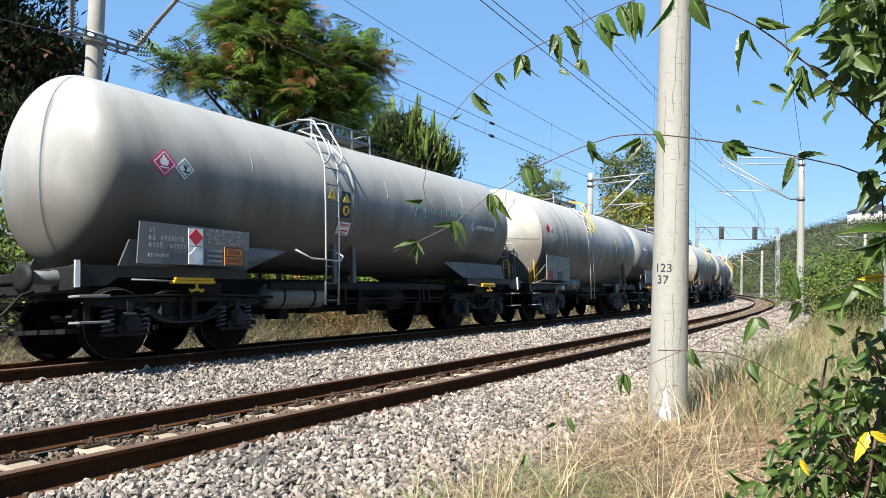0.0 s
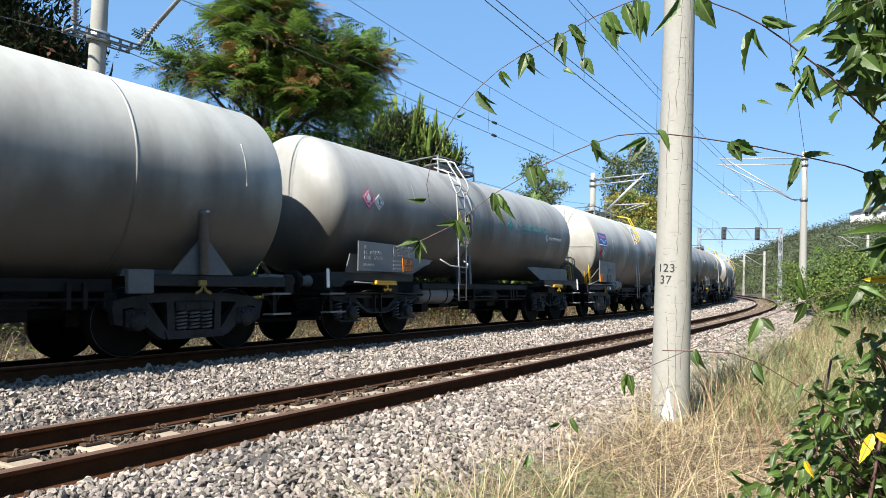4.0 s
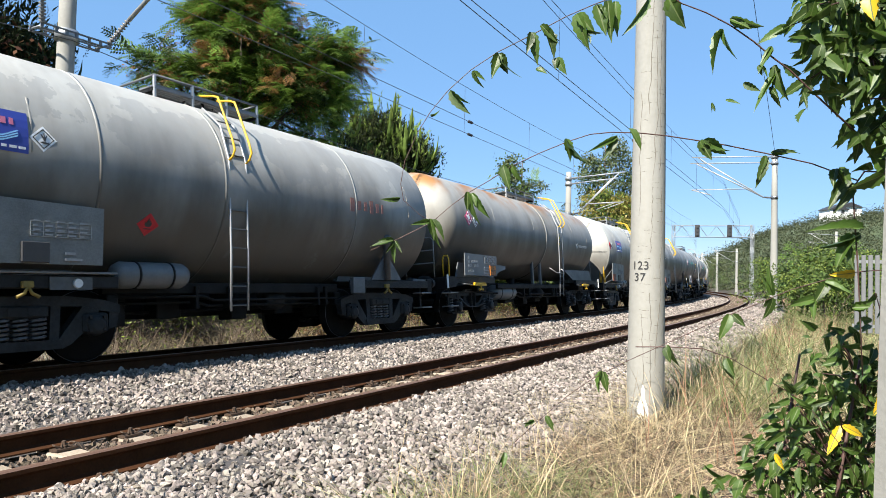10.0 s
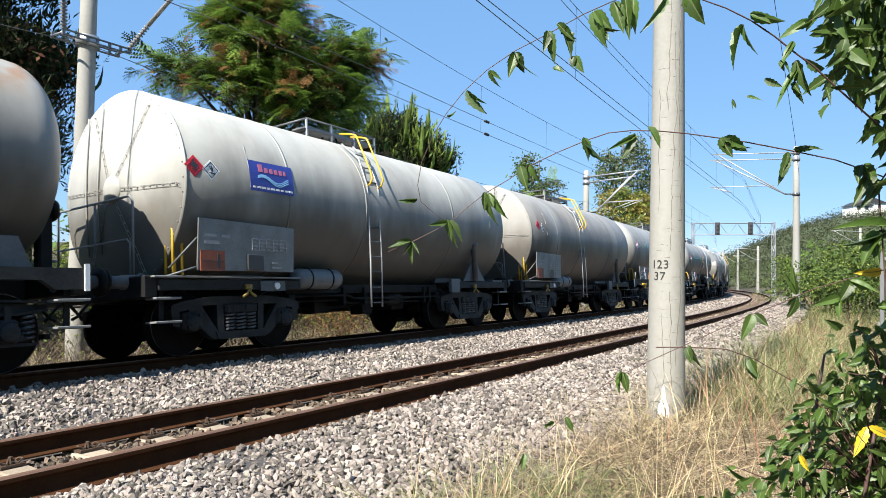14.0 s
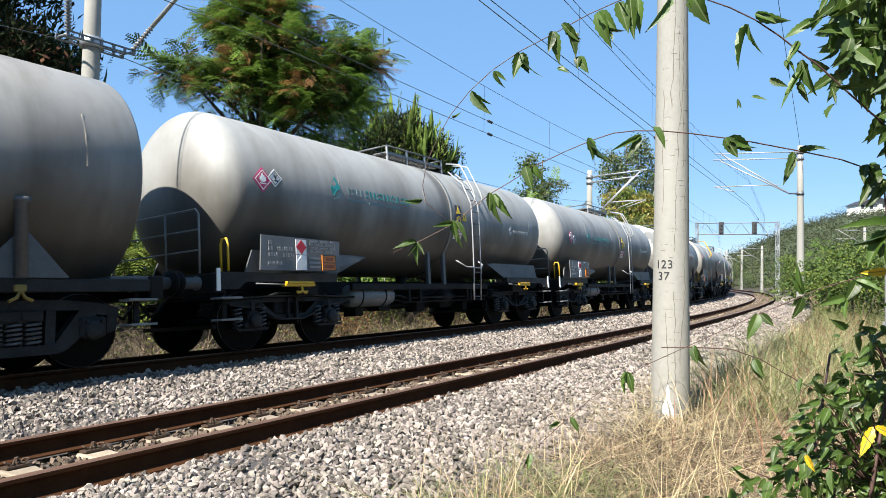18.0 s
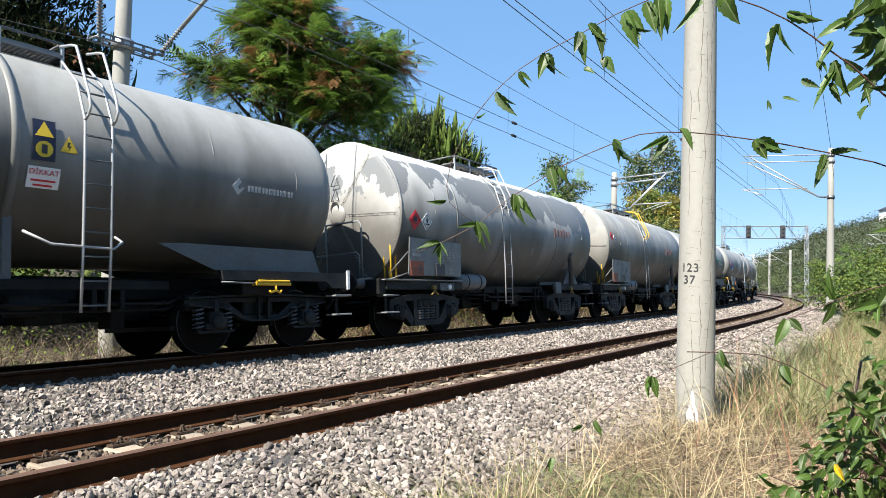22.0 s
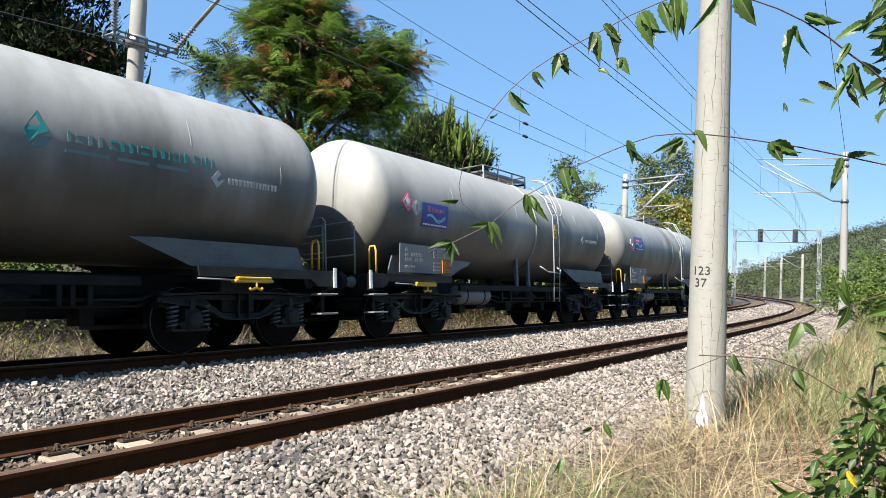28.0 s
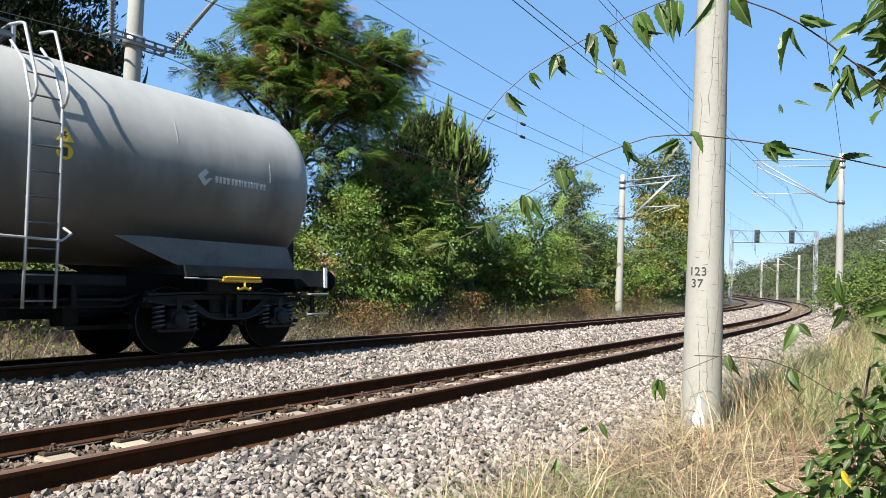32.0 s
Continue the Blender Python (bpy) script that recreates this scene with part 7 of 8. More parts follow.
    plant("yellowing_tree", at_line(62, 11.5), "round tree turning yellow behind the bushes", "tree",
          [((0, 0, 7.0), (2.2, 2.2, 2.2), 2), ((2.2, 0.6, 6.4), (2.2, 2.0, 2.2), 2), ((0.5, -1.2, 4.2), (2.8, 2.4, 2.2), 1.6)],
          [("leaf", "leaf_yellow", 7500, 0.26, 240, 0.32), ("leaf", "leaf_bush", 2600, 0.26, 100, 0.32), ("leaf", "leaf_core_shade", 1800, 0.34, 70, 0.46)], (8.0, 0.18), 8, 15)
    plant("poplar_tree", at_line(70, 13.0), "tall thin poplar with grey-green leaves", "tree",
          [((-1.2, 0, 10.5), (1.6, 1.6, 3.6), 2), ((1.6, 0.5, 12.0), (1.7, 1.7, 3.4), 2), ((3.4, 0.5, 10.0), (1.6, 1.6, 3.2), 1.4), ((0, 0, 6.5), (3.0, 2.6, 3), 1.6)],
          [("leaf", "leaf_olive", 8500, 0.26, 300, 0.36), ("leaf", "leaf_core_shade", 1600, 0.34, 70, 0.46)], (14.5, 0.2), 14, 16)
    rng = np.random.default_rng(21)
    spec = [(9.0, 9.4, 1.5, 2.2, "leaf_bush"), (11.5, 9.6, 1.8, 3.2, "leaf_bush"), (14.5, 9.4, 1.8, 3.4, "leaf_tree"), (17.0, 9.6, 1.9, 4.0, "leaf_bush"), (19.5, 9.6, 2.0, 4.2, "leaf_tree"), (22.5, 9.4, 2.0, 4.0, "leaf_bush"), (25.0, 9.6, 2.0, 3.8, "leaf_tree"),
            (28.0, 9.4, 1.8, 2.9, "leaf_bush"), (31.0, 9.6, 1.9, 3.3, "leaf_bush"), (34.0, 10.0, 2.0, 3.2, "leaf_olive"), (37.5, 9.6, 2.0, 3.0, "leaf_bush"), (41.0, 10.0, 2.2, 4.0, "leaf_tree"), (45.0, 10.2, 2.4, 5.0, "leaf_olive"), (49.0, 9.8, 2.2, 4.2, "leaf_bush"),
            (53.0, 10.2, 2.3, 5.2, "leaf_olive"), (57.0, 9.8, 2.2, 4.4, "leaf_tree"), (61.0, 9.6, 2.0, 3.2, "leaf_bush"), (66.0, 9.6, 2.2, 3.6, "leaf_bush"), (71.0, 9.6, 2.2, 3.0, "leaf_tree"), (77.0, 9.8, 2.4, 3.0, "leaf_bush"), (5.5, 9.8, 1.6, 2.0, "leaf_bush"), (2.0, 10.0, 1.6, 2.2, "leaf_bush"),
            (20.5, 13.0, 2.2, 5.0, "leaf_tree"), (30.0, 13.5, 2.4, 4.6, "leaf_tree"), (84.0, 10.0, 2.6, 3.4, "leaf_olive"), (92.0, 10.0, 2.8, 4.0, "leaf_bush"), (-2.0, 10.5, 1.8, 2.4, "leaf_bush"), (-7.0, 11.0, 2.2, 4.0, "leaf_tree")]
    words = {"leaf_bush": "leafy green shrub on the railway bank", "leaf_tree": "dense deep-green thicket shrub behind the track", "leaf_olive": "grey-green bushy shrub on the railway bank"}
    for i, (s, u, r, h, mat) in enumerate(spec):
        far = 1 + s / 60
        bl = [((rng.normal(0, r * 0.4), rng.normal(0, r * 0.4), h * f), (r * g, r * g, h * 0.36), 1) for f, g in ((0.3, 0.95), (0.55, 0.8), (0.78, 0.5), (0.35, 0.8))]
        n = int(6500 if s < 32 else 4200)
        cr = [("leaf", mat, n, (0.085 if s < 32 else 0.105) * far, 130, 0.15 * far)] if i % 3 else [("spray", mat, n // 40, 0.5 * far, 110, 0.16 * far)]
        cr.append(("leaf", "leaf_core_shade", n // 4, 0.14 * far, 60, 0.46))
        cr.append(("leaf", "leaf_brown" if i % 2 else "leaf_yellow", 900 if s < 32 else 400, (0.075 if s < 32 else 0.09) * far, 16, 0.18))
        plant("shrub", at_line(s, u), words[mat], "shrub", bl, cr, None, 6, 40 + i, "shrubs on the bank")
    # dry brambles and weeds at the foot of the bank
    P = strip_points(rng, 15000, -2, 46, 5.9, 8.6, 1.6, 4.0)
    V, F = ribbons(rng, P, rng.uniform(0.3, 1.25, len(P)), rng.uniform(0.3, 1.6, len(P)), np.full(len(P), 0.016), 0.9, 4)
    tagged(new("brambles", big_mesh("brambles", V, F, M["bramble"])), "tangled dry brown brambles at the foot of the bank", "brambles", kind="stuff")
    P = strip_points(rng, 9000, -2, 46, 5.8, 7.8, 1.8, 14.0)
    V, F = ribbons(rng, P, rng.uniform(0.3, 1.0, len(P)), rng.uniform(0.5, 2.2, len(P)), np.full(len(P), 0.009), 1.0, 4)
    tagged(new("dead_stalks", big_mesh("dead_stalks", V, F, M["straw"])), "pale curling dead stalks at the foot of the bank", "dead stalks", kind="stuff")
    P = strip_points(rng, 8000, -6, 80, 5.6, 8.4, 1.2, 9.0)
    V, F = ribbons(rng, P, rng.uniform(0.15, 0.6, len(P)), rng.uniform(0.2, 1.0, len(P)), np.full(len(P), 0.016), 0.6, 3)
    tagged(new("weeds", big_mesh("weeds", V, F, M["bramble"])), "dry weeds and grass beside the ballast", "weeds", kind="stuff")
    P = strip_points(rng, 26000, -6, 48, 6.2, 9.0, 2.0, 2.0)
    d = unit(rng.normal(size=(len(P), 3)) + np.array([0, 0, 0.6]))
    V, F = foliage(rng, "leaf", P + rng.uniform(0.03, 1.1, (len(P), 1)) ** 1.3 * np.array([0, 0, 1.0]), d, 0.07)
    tagged(new("undergrowth", big_mesh("undergrowth", V, F, M["leaf_bush"])), "low green undergrowth at the foot of the bank", "undergrowth", kind="stuff")
    for s, u, n, wide, h in ((13.7, 7.3, 2200, 0.7, 1.0), (19.5, 7.6, 1800, 0.6, 1.3), (26.5, 7.4, 2000, 0.8, 1.0), (31.0, 7.8, 1800, 0.7, 1.5), (36.5, 7.4, 2000, 0.9, 1.2), (42.0, 8.0, 2000, 1.0, 1.8)):
        P = on_line(rng.normal(s, wide, n), rng.normal(u, wide * 0.4, n), -0.5 + h * rng.random(n) ** 1.4)
        V, F = foliage(rng, "leaf", P, unit(rng.normal(size=(n, 3))), 0.06)
        tagged(new("dead_shrub", big_mesh("dead_shrub", V, F, M["leaf_brown"])), "withered rust-red shrub beside the far track", "dead shrub", kind="stuff")


make_bank()


def make_near_side():
    """Unseen trees added behind the viewpoint to block sky light on the line's near side."""
    rng = np.random.default_rng(90)
    for i, (s, u, r, h) in enumerate(((-34, -10.5, 3.4, 9.0), (-27, -11.5, 3.2, 8.5), (-20, -10.8, 3.2, 9.5), (-13.5, -11.5, 3.2, 9.0), (-7, -11.0, 3.0, 8.5), (-1, -12.0, 3.0, 9.5), (5, -12.5, 2.8, 8.5), (11, -14.0, 2.8, 8.0), (17, -15.5, 2.8, 8.5))):
        bl = [((rng.normal(0, r * 0.3), rng.normal(0, r * 0.3), h * f), (r * g, r * g, h * 0.3), 1) for f, g in ((0.3, 0.95), (0.5, 1.0), (0.75, 0.75), (0.2, 0.9))]
        plant("wayside_tree", at_line(s, u), "unseen leafy tree added behind the path to block sky light", "tree", bl, [("leaf", "leaf_tree", 2600, 0.42, 90, 0.6)], (h * 0.8, 0.16), 6, 91 + i, "wayside trees")


make_near_side()


# ---- hill and far trees on the other side ----
def hill_z(x, y):
    """A wooded spur falling towards the railway, its ridge fitted by bearing to the camera's view."""
    az, r = np.degrees(np.arctan2(y, x)), np.hypot(x, y)
    rise = np.interp(az, [30, 44, 56, 60, 62, 66, 69, 76], [33, 32, 28, 21, 15.5, 6.0, 1.5, 0.0])
    f = np.clip((r - 125) / 175, 0, 1)
    return -3 + rise * f * f * (3 - 2 * f) + 0.8 * np.sin(x * 0.09) * np.cos(y * 0.07) * f


def make_hill():
    xs, ys = np.linspace(40, 520, 70), np.linspace(110, 520, 60)
    X, Y = np.meshgrid(xs, ys, indexing="ij")
    V = np.stack([X.ravel(), Y.ravel(), hill_z(X, Y).ravel()], -1)
    I = np.arange(V.shape[0]).reshape(70, 60)
    F = np.stack([I[:-1, :-1], I[1:, :-1], I[1:, 1:], I[:-1, 1:]], -1).reshape(-1, 4)
    tagged(new("hillside", big_mesh("hillside", V, F, M["hill"], True)), "wooded hillside beyond the curve", "hill", kind="structure")
    rng = np.random.default_rng(31)
    n = 3600
    az, r = np.radians(rng.uniform(44, 71, n)), rng.uniform(140, 315, n)
    x, y = r * np.cos(az), r * np.sin(az)
    C = np.stack([x, y, hill_z(x, y) + 0.6], -1)
    for mat, part_n in (("leaf_hill", 0), ("leaf_hill_pale", 1)):
        c = C[part_n::2]
        k = 38
        P = np.repeat(c, k, 0) + rng.normal(size=(len(c) * k, 3)) * np.repeat(rng.uniform(0.6, 2.0, len(c)), k)[:, None] * np.array([1, 1, 0.8])
        V, F = foliage(rng, "leaf", P, unit(rng.normal(size=P.shape) + np.array([0, 0, 0.5])), 0.55)
        tagged(new("far_woods", big_mesh("far_woods", V, F, M[mat])), "scrub and trees covering the far hillside", "woods", kind="stuff")
    for s, u, r, h, mat, seed in ((72, -9.5, 2.6, 5.2, "leaf_field", 61), (80, -8.5, 2.4, 4.6, "leaf_field", 62), (60, -11.5, 2.6, 5.0, "leaf_field", 63), (52, -14.5, 3.0, 5.4, "leaf_tree", 64), (95, -9.0, 3.0, 5.0, "leaf_olive", 65), (110, -7.5, 3.0, 5.0, "leaf_olive", 66), (44, -12.5, 2.4, 4.0, "leaf_field", 67), (125, -3.0, 3.5, 6.0, "leaf_olive", 68), (138, -6.0, 4.0, 7.0, "leaf_field", 69), (120, -12, 4.0, 8.0, "leaf_tree", 70), (100, -16, 4.0, 8.0, "leaf_tree", 71)):
        rg = np.random.default_rng(seed)
        bl = [((rg.normal(0, r * 0.4), rg.normal(0, r * 0.4), h * f), (r * g, r * g, h * 0.33), 1) for f, g in ((0.3, 1.0), (0.55, 0.85), (0.8, 0.5), (0.4, 0.8))]
        plant("shrub", at_line(s, u, -0.2), "full green roadside bush beside the curve", "shrub", bl, [("leaf", mat, 3000, 0.22, 90, 0.32)], None, 5, seed, "shrubs on the field side")
    for x, y, r, h, seed in ((17.6, 25.5, 2.2, 2.7, 81), (20.5, 30.5, 2.2, 2.9, 82), (24.5, 39.0, 2.4, 2.8, 83)):
        rg = np.random.default_rng(seed)
        bl = [((rg.normal(0, r * 0.35), rg.normal(0, r * 0.35), h * f), (r * g, r * g, h * 0.36), 1) for f, g in ((0.25, 1.0), (0.5, 0.85), (0.72, 0.5))]
        plant("shrub", (x, y, -0.2), "full bright green bush in the field", "shrub", bl, [("leaf", "leaf_field", 3000, 0.13, 120, 0.2), ("leaf", "leaf_bush", 2600, 0.12, 120, 0.16), ("leaf", "leaf_core_shade", 900, 0.2, 50, 0.46)], None, 5, seed, "shrubs on the field side")
    h = tagged(new("hill_house"), "small white house with a dark roof on the hillside", "house")
    for (x, y, w, d, t) in ((160, 229, 7, 6, 2.2), (169, 236, 9, 7, 2.6)):
        z = float(hill_z(x, y)) + 1.4
        wl = part("wall", Build().box((x - w / 2, y - d / 2, z - 4), (x + w / 2, y + d / 2, z + t)), M["white_paint"], h)
        part("roof", Build().prism([(x - w / 2 - 0.5, z + t), (x + w / 2 + 0.5, z + t), (x, z + t + 1.8)], y - d / 2 - 0.5, y + d / 2 + 0.5), M["black_paint"], h)
        for k in (-0.25, 0.2):
            part("window", Build().box((x + w * k - 0.6, y - d / 2 - 0.05, z + 0.8), (x + w * k + 0.6, y - d / 2 + 0.05, z + 2.2)), M["black_paint"], wl)


make_hill()


# ---- field side: grass, climbers, bush ----
def make_grass():
    rng = np.random.default_rng(71)

    def lay(name, n, box, hmin, hmax, wd, lean, bend, mat, label, patch=0.0, seed=1.0):
        P = strip_points(rng, n, *box, patch, seed)
        V, F = ribbons(rng, P, rng.uniform(hmin, hmax, len(P)), rng.uniform(*lean, len(P)), rng.uniform(0.6, 1.4, len(P)) * wd, bend, 2 if hmax < 0.5 else 3)
        tagged(new(name, big_mesh(name, V, F, M[mat])), label, "grass", kind="stuff")

    lay("dry_grass", 26000, (1.2, 9.5, -6.4, -3.0), 0.10, 0.36, 0.012, (0.8, 3.0), 1.2, "dry", "flattened dry grass round the mast foot", 1.5, 5.0)
    lay("dry_grass", 12000, (1.2, 9.5, -6.4, -2.9), 0.16, 0.50, 0.011, (0.6, 2.6), 1.3, "straw", "bleached dry grass round the mast foot", 1.4, 15.0)
    lay("dry_grass", 9000, (1.5, 10, -6.8, -3.2), 0.15, 0.45, 0.012, (0.6, 2.4), 1.2, "litter", "dark matted dead grass between the straw", 1.6, 22.0)
    lay("dry_grass", 1900, (1.5, 11, -5.8, -2.7), 0.3, 0.8, 0.006, (0.1, 0.8), 0.7, "straw", "pale standing straw by the ballast edge", 1.6, 8.0)
    lay("dry_grass", 15000, (8, 26, -7.5, -3.0), 0.12, 0.45, 0.011, (0.5, 2.2), 1.0, "dry", "dry grass along the track edge", 1.0, 3.0)
    lay("green_grass", 12000, (7.2, 17, -7.4, -3.1), 0.35, 1.0, 0.014, (0.3, 1.6), 1.1, "grass", "tall green grass beyond the mast", 2.2, 6.0)
    lay("dry_grass", 7500, (6.8, 19, -8.0, -3.2), 0.3, 0.9, 0.011, (0.2, 1.5), 1.0, "straw", "tall bleached straw among the green grass", 2.0, 16.0)
    lay("dry_grass", 2200, (5.5, 20, -8.5, -3.4), 0.5, 1.1, 0.009, (0.1, 0.8), 0.7, "red_stalk", "reddish dry weed stalks by the mast", 1.8, 18.0)
    lay("green_grass", 14000, (16, 48, -9.5, -3.2), 0.35, 0.95, 0.016, (0.3, 1.4), 1.0, "grass", "tall green grass beside the curve", 2.0, 7.0)
    lay("dry_grass", 9000, (26, 75, -9, -3.2), 0.3, 0.8, 0.020, (0.3, 1.3), 0.9, "dry", "dry grass verge on the curve", 1.6, 2.0)
    lay("dry_grass", 9000, (-7, 1.4, -10, -3.4), 0.1, 0.4, 0.01, (0.6, 2.4), 1.1, "dry", "dry grass along the path", 1.3, 25.0)
    lay("dry_grass", 9000, (1.0, 14, -11, -6.2), 0.15, 0.45, 0.013, (0.6, 2.4), 1.1, "dry", "dry grass along the path", 1.3, 35.0)
    lay("green_grass", 3200, (1.0, 4.6, -3.9, -2.6), 0.14, 0.42, 0.008, (0.4, 1.6), 1.1, "grass", "yellow-green grass tufts at the ballast edge", 2.4, 12.0)


make_grass()
# shoot and leaf points placed to fit the camera's view at assumed depths
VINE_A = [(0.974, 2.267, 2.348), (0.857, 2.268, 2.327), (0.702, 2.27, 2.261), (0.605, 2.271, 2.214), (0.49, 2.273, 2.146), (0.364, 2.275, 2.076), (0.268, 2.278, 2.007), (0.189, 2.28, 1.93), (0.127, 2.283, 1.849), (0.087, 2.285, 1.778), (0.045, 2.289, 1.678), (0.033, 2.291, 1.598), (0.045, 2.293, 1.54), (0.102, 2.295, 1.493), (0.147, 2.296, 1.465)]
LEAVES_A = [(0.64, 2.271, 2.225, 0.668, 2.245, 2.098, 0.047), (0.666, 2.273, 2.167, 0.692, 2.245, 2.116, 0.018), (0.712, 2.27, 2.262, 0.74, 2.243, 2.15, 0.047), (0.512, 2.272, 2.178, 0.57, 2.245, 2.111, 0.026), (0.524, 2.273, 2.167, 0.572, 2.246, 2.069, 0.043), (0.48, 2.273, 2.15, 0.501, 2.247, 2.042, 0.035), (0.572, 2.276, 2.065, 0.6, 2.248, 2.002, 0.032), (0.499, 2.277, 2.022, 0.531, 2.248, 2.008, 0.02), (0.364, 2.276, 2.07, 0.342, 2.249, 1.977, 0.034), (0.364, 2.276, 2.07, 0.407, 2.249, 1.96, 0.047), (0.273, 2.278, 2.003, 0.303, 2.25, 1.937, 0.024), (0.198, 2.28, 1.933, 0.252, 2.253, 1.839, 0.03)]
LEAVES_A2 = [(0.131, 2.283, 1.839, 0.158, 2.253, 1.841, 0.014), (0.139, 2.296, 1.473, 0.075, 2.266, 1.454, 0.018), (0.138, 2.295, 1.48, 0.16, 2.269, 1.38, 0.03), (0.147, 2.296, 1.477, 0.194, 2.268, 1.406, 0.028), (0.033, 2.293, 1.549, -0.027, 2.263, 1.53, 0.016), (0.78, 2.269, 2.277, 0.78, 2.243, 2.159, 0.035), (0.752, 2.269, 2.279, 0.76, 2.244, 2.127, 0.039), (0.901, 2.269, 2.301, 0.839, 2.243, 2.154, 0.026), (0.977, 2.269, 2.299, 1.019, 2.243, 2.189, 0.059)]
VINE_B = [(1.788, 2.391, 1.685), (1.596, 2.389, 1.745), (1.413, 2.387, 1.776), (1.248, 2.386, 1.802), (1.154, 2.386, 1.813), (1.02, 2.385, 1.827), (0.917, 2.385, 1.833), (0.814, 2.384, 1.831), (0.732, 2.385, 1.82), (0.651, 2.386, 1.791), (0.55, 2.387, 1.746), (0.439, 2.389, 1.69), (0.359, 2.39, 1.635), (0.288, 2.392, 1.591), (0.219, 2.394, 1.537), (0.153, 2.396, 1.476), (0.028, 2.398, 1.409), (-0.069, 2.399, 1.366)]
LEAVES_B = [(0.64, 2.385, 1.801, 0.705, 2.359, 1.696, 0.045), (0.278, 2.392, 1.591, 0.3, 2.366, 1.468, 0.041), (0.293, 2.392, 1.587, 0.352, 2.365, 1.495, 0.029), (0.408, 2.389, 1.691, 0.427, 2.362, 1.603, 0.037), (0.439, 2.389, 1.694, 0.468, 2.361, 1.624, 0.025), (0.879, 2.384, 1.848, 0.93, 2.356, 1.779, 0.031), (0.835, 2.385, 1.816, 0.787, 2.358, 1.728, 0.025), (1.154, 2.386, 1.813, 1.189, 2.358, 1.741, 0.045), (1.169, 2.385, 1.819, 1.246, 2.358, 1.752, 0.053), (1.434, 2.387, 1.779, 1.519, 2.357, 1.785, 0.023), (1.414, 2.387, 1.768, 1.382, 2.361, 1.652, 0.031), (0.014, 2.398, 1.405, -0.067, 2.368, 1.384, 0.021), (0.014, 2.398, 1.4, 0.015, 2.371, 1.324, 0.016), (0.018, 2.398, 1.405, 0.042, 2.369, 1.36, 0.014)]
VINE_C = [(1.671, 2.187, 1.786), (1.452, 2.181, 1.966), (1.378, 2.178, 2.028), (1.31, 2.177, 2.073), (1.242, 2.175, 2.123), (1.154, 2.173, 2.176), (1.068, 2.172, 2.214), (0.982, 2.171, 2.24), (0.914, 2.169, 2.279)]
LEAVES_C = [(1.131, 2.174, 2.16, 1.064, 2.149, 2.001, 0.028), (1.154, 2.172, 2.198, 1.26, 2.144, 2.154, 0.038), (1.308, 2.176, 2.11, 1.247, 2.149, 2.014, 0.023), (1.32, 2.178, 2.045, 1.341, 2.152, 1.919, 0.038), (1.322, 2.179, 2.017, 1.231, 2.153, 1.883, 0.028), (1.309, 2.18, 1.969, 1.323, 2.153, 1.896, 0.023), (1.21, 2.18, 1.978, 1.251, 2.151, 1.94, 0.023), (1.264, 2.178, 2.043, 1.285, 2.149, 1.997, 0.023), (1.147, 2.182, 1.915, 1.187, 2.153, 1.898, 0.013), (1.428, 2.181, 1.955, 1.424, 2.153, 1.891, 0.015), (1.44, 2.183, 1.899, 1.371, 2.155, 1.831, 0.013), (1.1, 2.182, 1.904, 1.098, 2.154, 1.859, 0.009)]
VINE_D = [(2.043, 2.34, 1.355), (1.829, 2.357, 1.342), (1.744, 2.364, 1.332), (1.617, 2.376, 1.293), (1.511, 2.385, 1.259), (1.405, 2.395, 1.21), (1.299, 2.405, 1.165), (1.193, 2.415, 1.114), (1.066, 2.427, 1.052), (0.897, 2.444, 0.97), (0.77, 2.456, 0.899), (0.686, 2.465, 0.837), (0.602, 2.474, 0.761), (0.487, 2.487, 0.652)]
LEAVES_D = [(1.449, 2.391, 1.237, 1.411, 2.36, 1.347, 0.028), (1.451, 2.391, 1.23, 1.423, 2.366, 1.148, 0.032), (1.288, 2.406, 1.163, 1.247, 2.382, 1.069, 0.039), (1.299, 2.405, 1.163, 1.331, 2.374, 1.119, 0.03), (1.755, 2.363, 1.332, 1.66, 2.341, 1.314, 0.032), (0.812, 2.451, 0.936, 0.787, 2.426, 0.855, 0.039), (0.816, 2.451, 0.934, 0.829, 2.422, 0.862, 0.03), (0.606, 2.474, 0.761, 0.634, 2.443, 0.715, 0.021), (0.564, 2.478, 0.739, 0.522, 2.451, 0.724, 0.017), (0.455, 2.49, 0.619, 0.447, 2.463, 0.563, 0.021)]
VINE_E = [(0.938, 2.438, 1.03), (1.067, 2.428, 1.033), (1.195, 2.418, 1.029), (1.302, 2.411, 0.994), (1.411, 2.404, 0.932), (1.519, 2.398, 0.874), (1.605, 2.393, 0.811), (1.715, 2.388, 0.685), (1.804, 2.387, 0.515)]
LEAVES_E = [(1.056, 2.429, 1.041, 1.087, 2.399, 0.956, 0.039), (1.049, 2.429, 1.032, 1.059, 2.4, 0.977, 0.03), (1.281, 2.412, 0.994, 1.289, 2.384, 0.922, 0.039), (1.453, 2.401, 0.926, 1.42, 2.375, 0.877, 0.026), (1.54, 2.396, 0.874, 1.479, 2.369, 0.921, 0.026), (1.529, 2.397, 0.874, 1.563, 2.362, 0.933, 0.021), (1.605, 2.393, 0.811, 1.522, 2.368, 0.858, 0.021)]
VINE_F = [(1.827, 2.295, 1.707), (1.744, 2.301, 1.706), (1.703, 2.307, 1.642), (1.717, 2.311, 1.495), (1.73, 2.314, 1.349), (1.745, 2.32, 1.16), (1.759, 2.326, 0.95)]
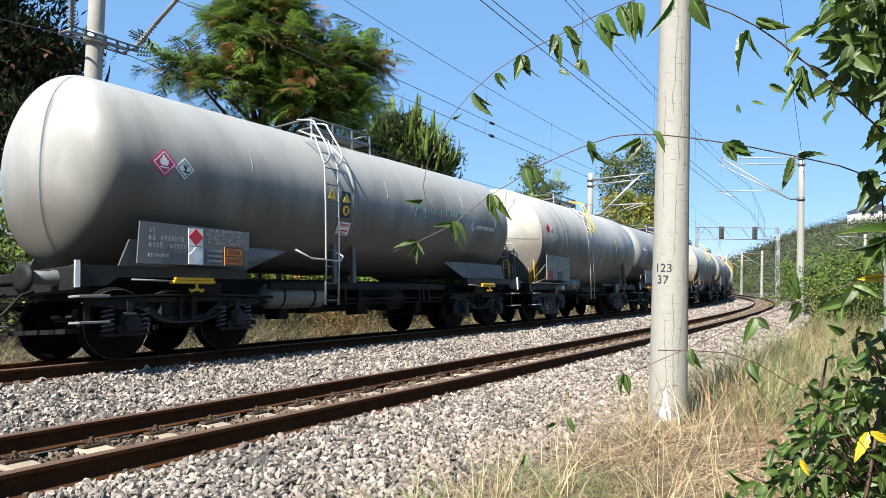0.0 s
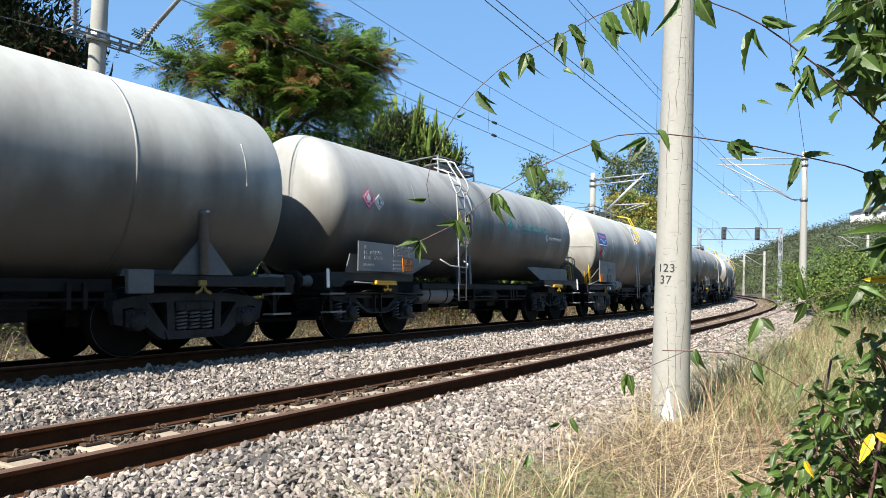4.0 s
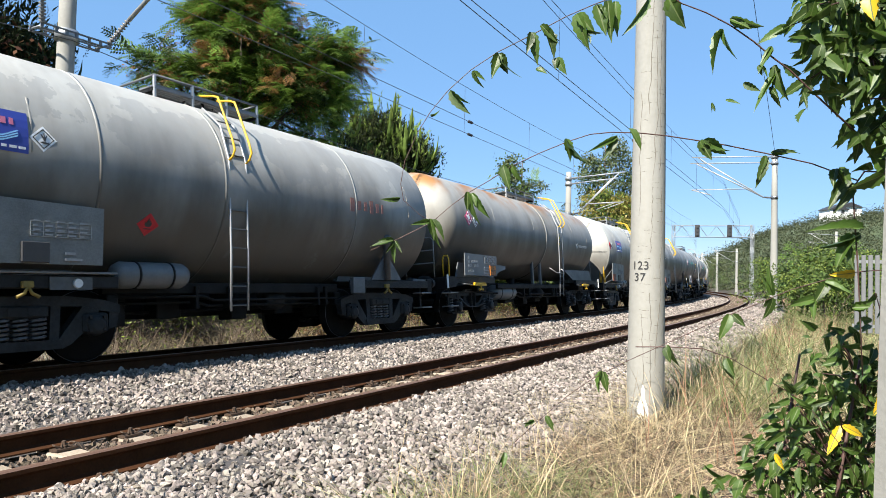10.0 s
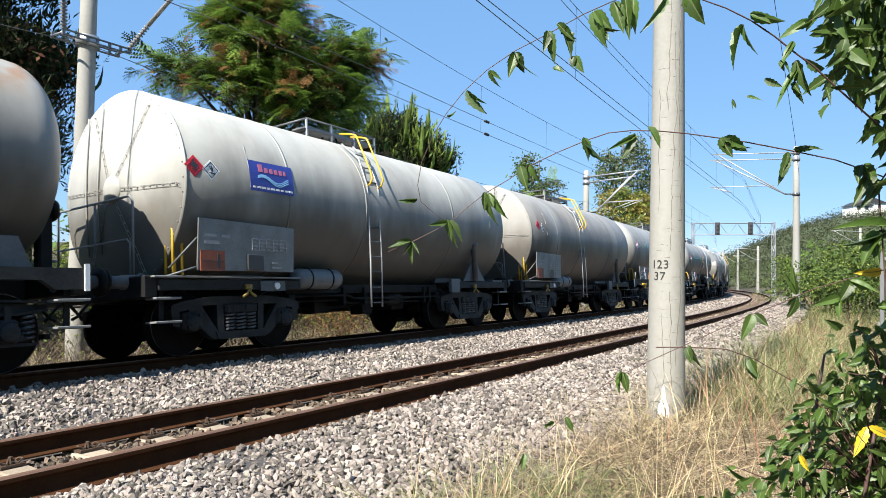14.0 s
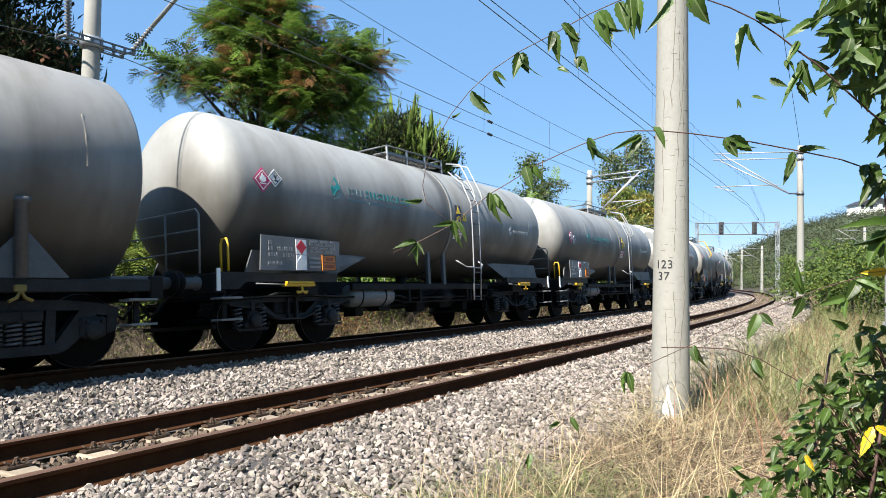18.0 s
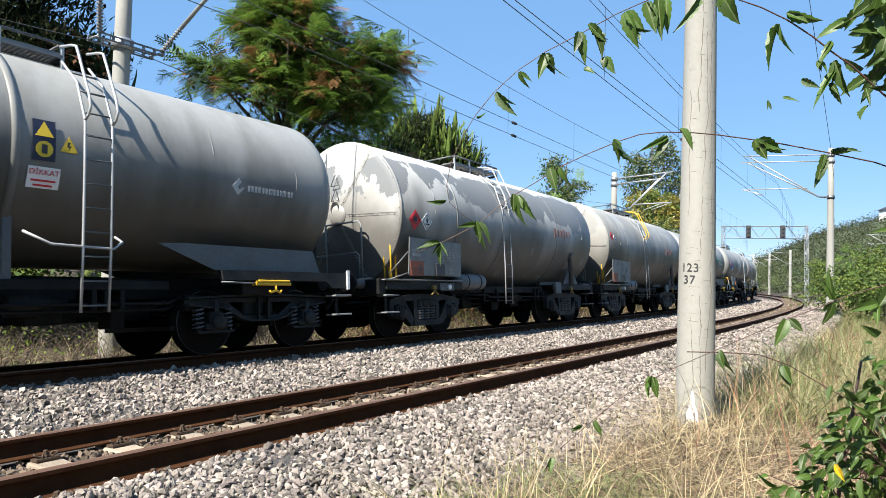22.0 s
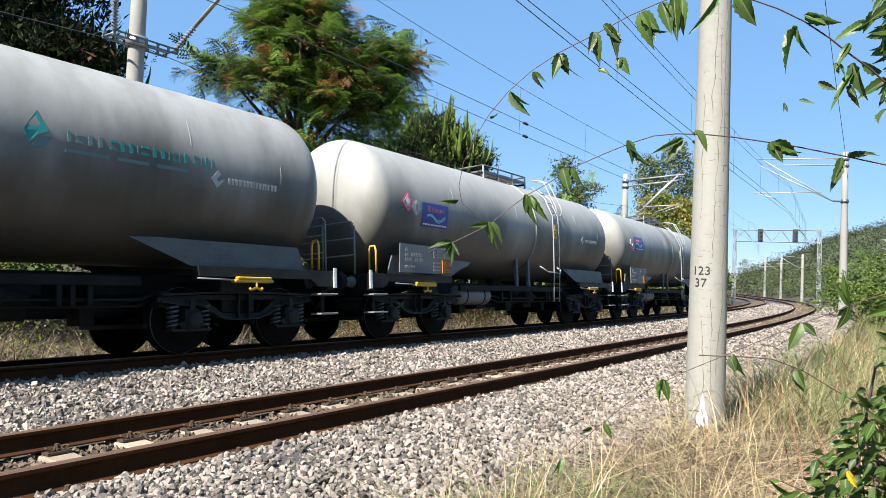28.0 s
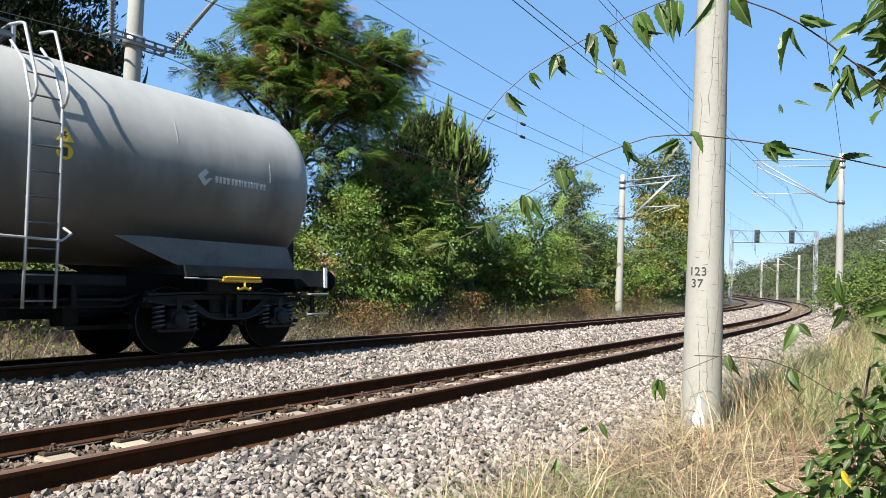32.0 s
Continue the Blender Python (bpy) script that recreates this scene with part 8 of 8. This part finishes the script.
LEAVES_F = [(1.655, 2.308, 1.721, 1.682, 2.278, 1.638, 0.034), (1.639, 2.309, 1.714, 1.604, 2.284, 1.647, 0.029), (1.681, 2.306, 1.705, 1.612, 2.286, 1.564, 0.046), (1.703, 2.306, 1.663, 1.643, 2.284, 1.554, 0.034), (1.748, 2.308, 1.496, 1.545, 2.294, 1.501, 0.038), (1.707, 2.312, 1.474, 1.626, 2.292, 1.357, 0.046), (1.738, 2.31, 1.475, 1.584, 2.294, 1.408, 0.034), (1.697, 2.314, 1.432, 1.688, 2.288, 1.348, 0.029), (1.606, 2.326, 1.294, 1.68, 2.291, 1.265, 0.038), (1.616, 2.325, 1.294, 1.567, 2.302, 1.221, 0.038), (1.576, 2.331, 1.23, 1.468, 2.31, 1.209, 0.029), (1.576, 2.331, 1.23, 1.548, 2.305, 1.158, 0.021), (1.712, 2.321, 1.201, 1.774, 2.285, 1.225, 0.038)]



def leaf_shape(k):
    """A narrow, toothed leaf one metre long along x, folded at its pale rib, drooping and a little twisted."""
    rng = random.Random(k)
    vs, fs = [], []
    n = 11
    droop, twist, fold = rng.uniform(0.1, 0.34), rng.uniform(-0.5, 0.5), rng.uniform(0.15, 0.75)
    for i in range(n + 1):
        x = i / n
        w = 0.5 * (math.sin(math.pi * min(1, x * 1.02) ** 0.72) ** 0.9 if 0 < i < n else 0.0) * (1 + (0.12 if i % 2 else -0.08)) + 0.015
        z = -droop * x * x
        c, s = math.cos(twist * x), math.sin(twist * x)
        for y, up in ((-w / 2, fold * w / 2), (-0.018, 0.0), (0.018, 0.0), (w / 2, fold * w / 2 * rng.uniform(0.6, 1.2))):
            vs.append((x - abs(y) * 0.12, y * c - up * s, z + y * s + up * c))
    for i in range(n):
        a = i * 4
        fs += [(a + j, a + 4 + j, a + 5 + j, a + 1 + j) for j in range(3)]
    me = Build().add(vs, fs, True).mesh("leaf", M["leaf_near"], False)
    me.materials.append(M["leaf_rib"])
    me.polygons.foreach_set("material_index", [0, 1, 0] * n)
    return me


LEAF = [leaf_shape(k) for k in range(9)]


def put_leaf(parent, base, tip, width, rng, mat=None, face=None):
    base, tip = Vector(base), Vector(tip)
    d = tip - base
    x = d.normalized()
    f = (Vector((0, 0, 1.3)) - base).normalized() if face is None else Vector(face)
    f = (f + Vector((rng.gauss(0, 0.45), rng.gauss(0, 0.45), rng.gauss(0, 0.45)))).normalized()
    y = f.cross(x).normalized()
    z = x.cross(y)
    L = d.length
    m = Matrix(((x.x * L, y.x * width / 0.45, z.x * L, base.x), (x.y * L, y.y * width / 0.45, z.y * L, base.y), (x.z * L, y.z * width / 0.45, z.z * L, base.z), (0, 0, 0, 1)))
    ob = new("leaf", LEAF[rng.randrange(9)])
    ob.parent = parent
    ob.matrix_basis = m
    if mat:
        ob.material_slots[0].link = "OBJECT"
        ob.material_slots[0].material = mat
    return ob


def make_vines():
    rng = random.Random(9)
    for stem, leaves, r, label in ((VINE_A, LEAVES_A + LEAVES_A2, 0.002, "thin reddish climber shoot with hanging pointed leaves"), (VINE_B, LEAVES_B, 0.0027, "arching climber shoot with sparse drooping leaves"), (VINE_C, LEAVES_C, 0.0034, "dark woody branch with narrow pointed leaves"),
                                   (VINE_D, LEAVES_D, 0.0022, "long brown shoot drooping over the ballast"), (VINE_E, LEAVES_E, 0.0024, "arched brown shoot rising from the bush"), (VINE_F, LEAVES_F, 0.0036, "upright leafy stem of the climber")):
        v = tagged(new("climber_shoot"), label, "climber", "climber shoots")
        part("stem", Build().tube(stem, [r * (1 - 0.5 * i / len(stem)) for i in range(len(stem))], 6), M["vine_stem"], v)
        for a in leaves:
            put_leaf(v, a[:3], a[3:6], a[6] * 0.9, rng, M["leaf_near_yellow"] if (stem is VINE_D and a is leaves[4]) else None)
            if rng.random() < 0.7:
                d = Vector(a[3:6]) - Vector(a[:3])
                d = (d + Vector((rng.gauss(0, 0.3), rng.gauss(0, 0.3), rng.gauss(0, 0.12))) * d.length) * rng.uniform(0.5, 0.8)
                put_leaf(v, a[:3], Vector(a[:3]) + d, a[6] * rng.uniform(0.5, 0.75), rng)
    # leafy mass of the climber overhead, and the bush below it
    mass = [("climber_plant", "thick overhanging crown of the climber, long green leaves", [((1.62, 2.15, 2.24), (0.28, 0.2, 0.14), 240), ((1.58, 2.15, 2.05), (0.20, 0.16, 0.12), 130), ((1.72, 2.12, 1.85), (0.14, 0.14, 0.24), 130)], 0.092, 3),
            ("climber_shrub", "climber shrub with long green and a few yellow leaves", [((2.12, 2.95, 0.60), (0.38, 0.3, 0.32), 330), ((2.10, 2.85, 0.95), (0.2, 0.22, 0.2), 80), ((1.9, 3.05, 0.34), (0.34, 0.28, 0.2), 130), ((1.55, 2.95, 0.18), (0.30, 0.25, 0.18), 110), ((2.25, 3.0, 0.35), (0.3, 0.3, 0.3), 120), ((2.38, 2.9, 0.95), (0.2, 0.25, 0.42), 150)], 0.082, 6)]
    for name, label, blobs, size, yellow in mass:
        v = tagged(new(name), label, "climber")
        for c, r, n in blobs:
            for k in range(n):
                d = Vector((rng.gauss(0, 1), rng.gauss(0, 1), rng.gauss(0, 1))).normalized() * rng.random() ** 0.4
                p = Vector((c[0] + d.x * r[0], c[1] + d.y * r[1], c[2] + d.z * r[2]))
                way = Vector((d.x * 0.7 + rng.gauss(0, 0.5), d.y * 0.5 + rng.gauss(0, 0.4), -0.55 + rng.gauss(0, 0.45))).normalized()
                L = size * rng.uniform(0.65, 1.3)
                put_leaf(v, p, p + way * L, L * rng.uniform(0.26, 0.4), rng)
                if k % 6 == 0:
                    q = Vector((c[0] + 0.1, c[1] + 0.05, c[2] - r[2] if name == "climber_shrub" else c[2]))
                    part("stem", Build().tube([q, q.lerp(p, 0.6) + Vector((0, 0, 0.04)), p], [0.005, 0.004, 0.002], 5), M["vine_stem"], v)
        if name == "climber_shrub":
            for p, q, w in (((1.88, 2.62, 0.70), (1.82, 2.60, 0.58), 0.032), ((1.89, 2.62, 0.70), (1.98, 2.60, 0.66), 0.028), ((1.68, 2.75, 0.55), (1.71, 2.73, 0.48), 0.022), ((2.03, 2.55, 0.86), (1.98, 2.53, 0.76), 0.045), ((2.03, 2.55, 0.86), (2.09, 2.53, 0.77), 0.05), ((2.04, 2.55, 0.99), (2.02, 2.53, 0.90), 0.05), ((2.04, 2.57, 1.06), (2.10, 2.55, 0.99), 0.04)):
                put_leaf(v, p, q, w, rng, M["leaf_near_yellow"])
            for x, y in ((2.0, 2.9), (2.2, 2.7), (1.85, 3.1), (2.3, 2.9)):
                part("stem", Build().tube([(x, y, -0.35), (x + 0.04, y - 0.03, 0.3), (x + 0.1, y - 0.1, 0.95)], [0.012, 0.009, 0.005], 6), M["vine_stem"], v)
        else:
            put_leaf(v, (1.55, 2.02, 2.24), (1.54, 2.0, 2.15), 0.045, rng, M["leaf_near_yellow"])
            part("stem", Build().tube([(2.35, 2.3, -0.4), (2.32, 2.2, 1.0), (2.1, 2.1, 1.9), (1.75, 2.12, 2.25)], [0.03, 0.025, 0.018, 0.008], 8), M["vine_stem"], v)


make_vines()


def make_fence_post():
    p = tagged(new("fence_post"), "weathered grey concrete fence post among the climbers", "fence post")
    b = Build().box((-0.06, -0.06, 0), (0.06, 0.06, 2.75), bev=0.012)
    part("post", b, M["concrete"], p)
    p.matrix_basis = Matrix.Translation((1.165, 1.42, -0.36)) @ Matrix.Rotation(radians(2.0), 4, "Y")
    rng = np.random.default_rng(4)
    shapes, F = stone_shapes(16, False)
    r = rng.uniform(0.05, 0.12, 60)
    C = np.stack([rng.uniform(2.3, 3.1, 60), rng.uniform(3.3, 4.0, 60), -0.3 + rng.uniform(0, 0.16, 60)], -1)
    V = np.einsum("nij,nkj->nki", turns(rng, 60), shapes[rng.integers(0, 16, 60)]) * r[:, None, None] + C[:, None]
    tagged(new("white_rubble", big_mesh("white_rubble", V.reshape(-1, 3), (F[None] + (np.arange(60) * 12)[:, None, None]).reshape(-1, 3), M["white_paint"])), "heap of broken white rubble under the bush", "rubble", kind="stuff")
    s = tagged(new("slatted_panel"), "white slatted metal panel standing in the grass", "fence panel")
    for k in range(5):
        part("slat", Build().box((-0.3 + k * 0.11, -0.015, 0), (-0.23 + k * 0.11, 0.015, 1.45), bev=0.004), M["galv_dull"], s)
    for z in (0.3, 1.5):
        part("rail", Build().box((-0.33, 0.017, z - 0.2), (0.25, 0.05, z - 0.14)), M["galv"], s)
    s.matrix_basis = Matrix.Translation((8.9, 11.6, 0.35)) @ Matrix.Rotation(radians(-25), 4, "Z")


make_fence_post()


# ---- sleepers with their fastenings ----
def make_sleepers():
    sm, cm = sleeper_mesh(), clip_mesh()
    for track, u, s0, s1 in ((NEAR, 0.0, -5.3, 92.0), (FAR, GAP, 0.1, 75.0)):
        s = s0
        while s < s1:
            m = line_pose(s, u, 0.0, True) @ Matrix.Translation((0, 0, -0.19))
            ob = part("sleeper", sm, None, track, m=m)
            if u == 0.0 and s < 24:
                for sy in (-0.7525, 0.7525):
                    part("fastening", cm, None, ob, m=Matrix.Translation((0, sy, 0.0)))
            s += 0.6


make_sleepers()


# ---- movement ----
def motions():
    for w, off, kind in TRAIN:
        pivot = LEN[kind] / 2 - 2.08
        walk(w, [(t, wagon_pose(train_at(t) + off, pivot)) for t in np.arange(0, 32.01, 1.0)])
    for w, off, kind in TRAIN:
        for ob in w.children:
            if ob.name.startswith("wheelset"):
                at = ob.matrix_basis.translation.copy()
                walk(ob, [(t, Matrix.Translation(at) @ Matrix.Rotation((train_at(t) - train_at(0.0)) / 0.455, 4, "Y")) for t in np.arange(0, 32.01, 0.1)])


motions()
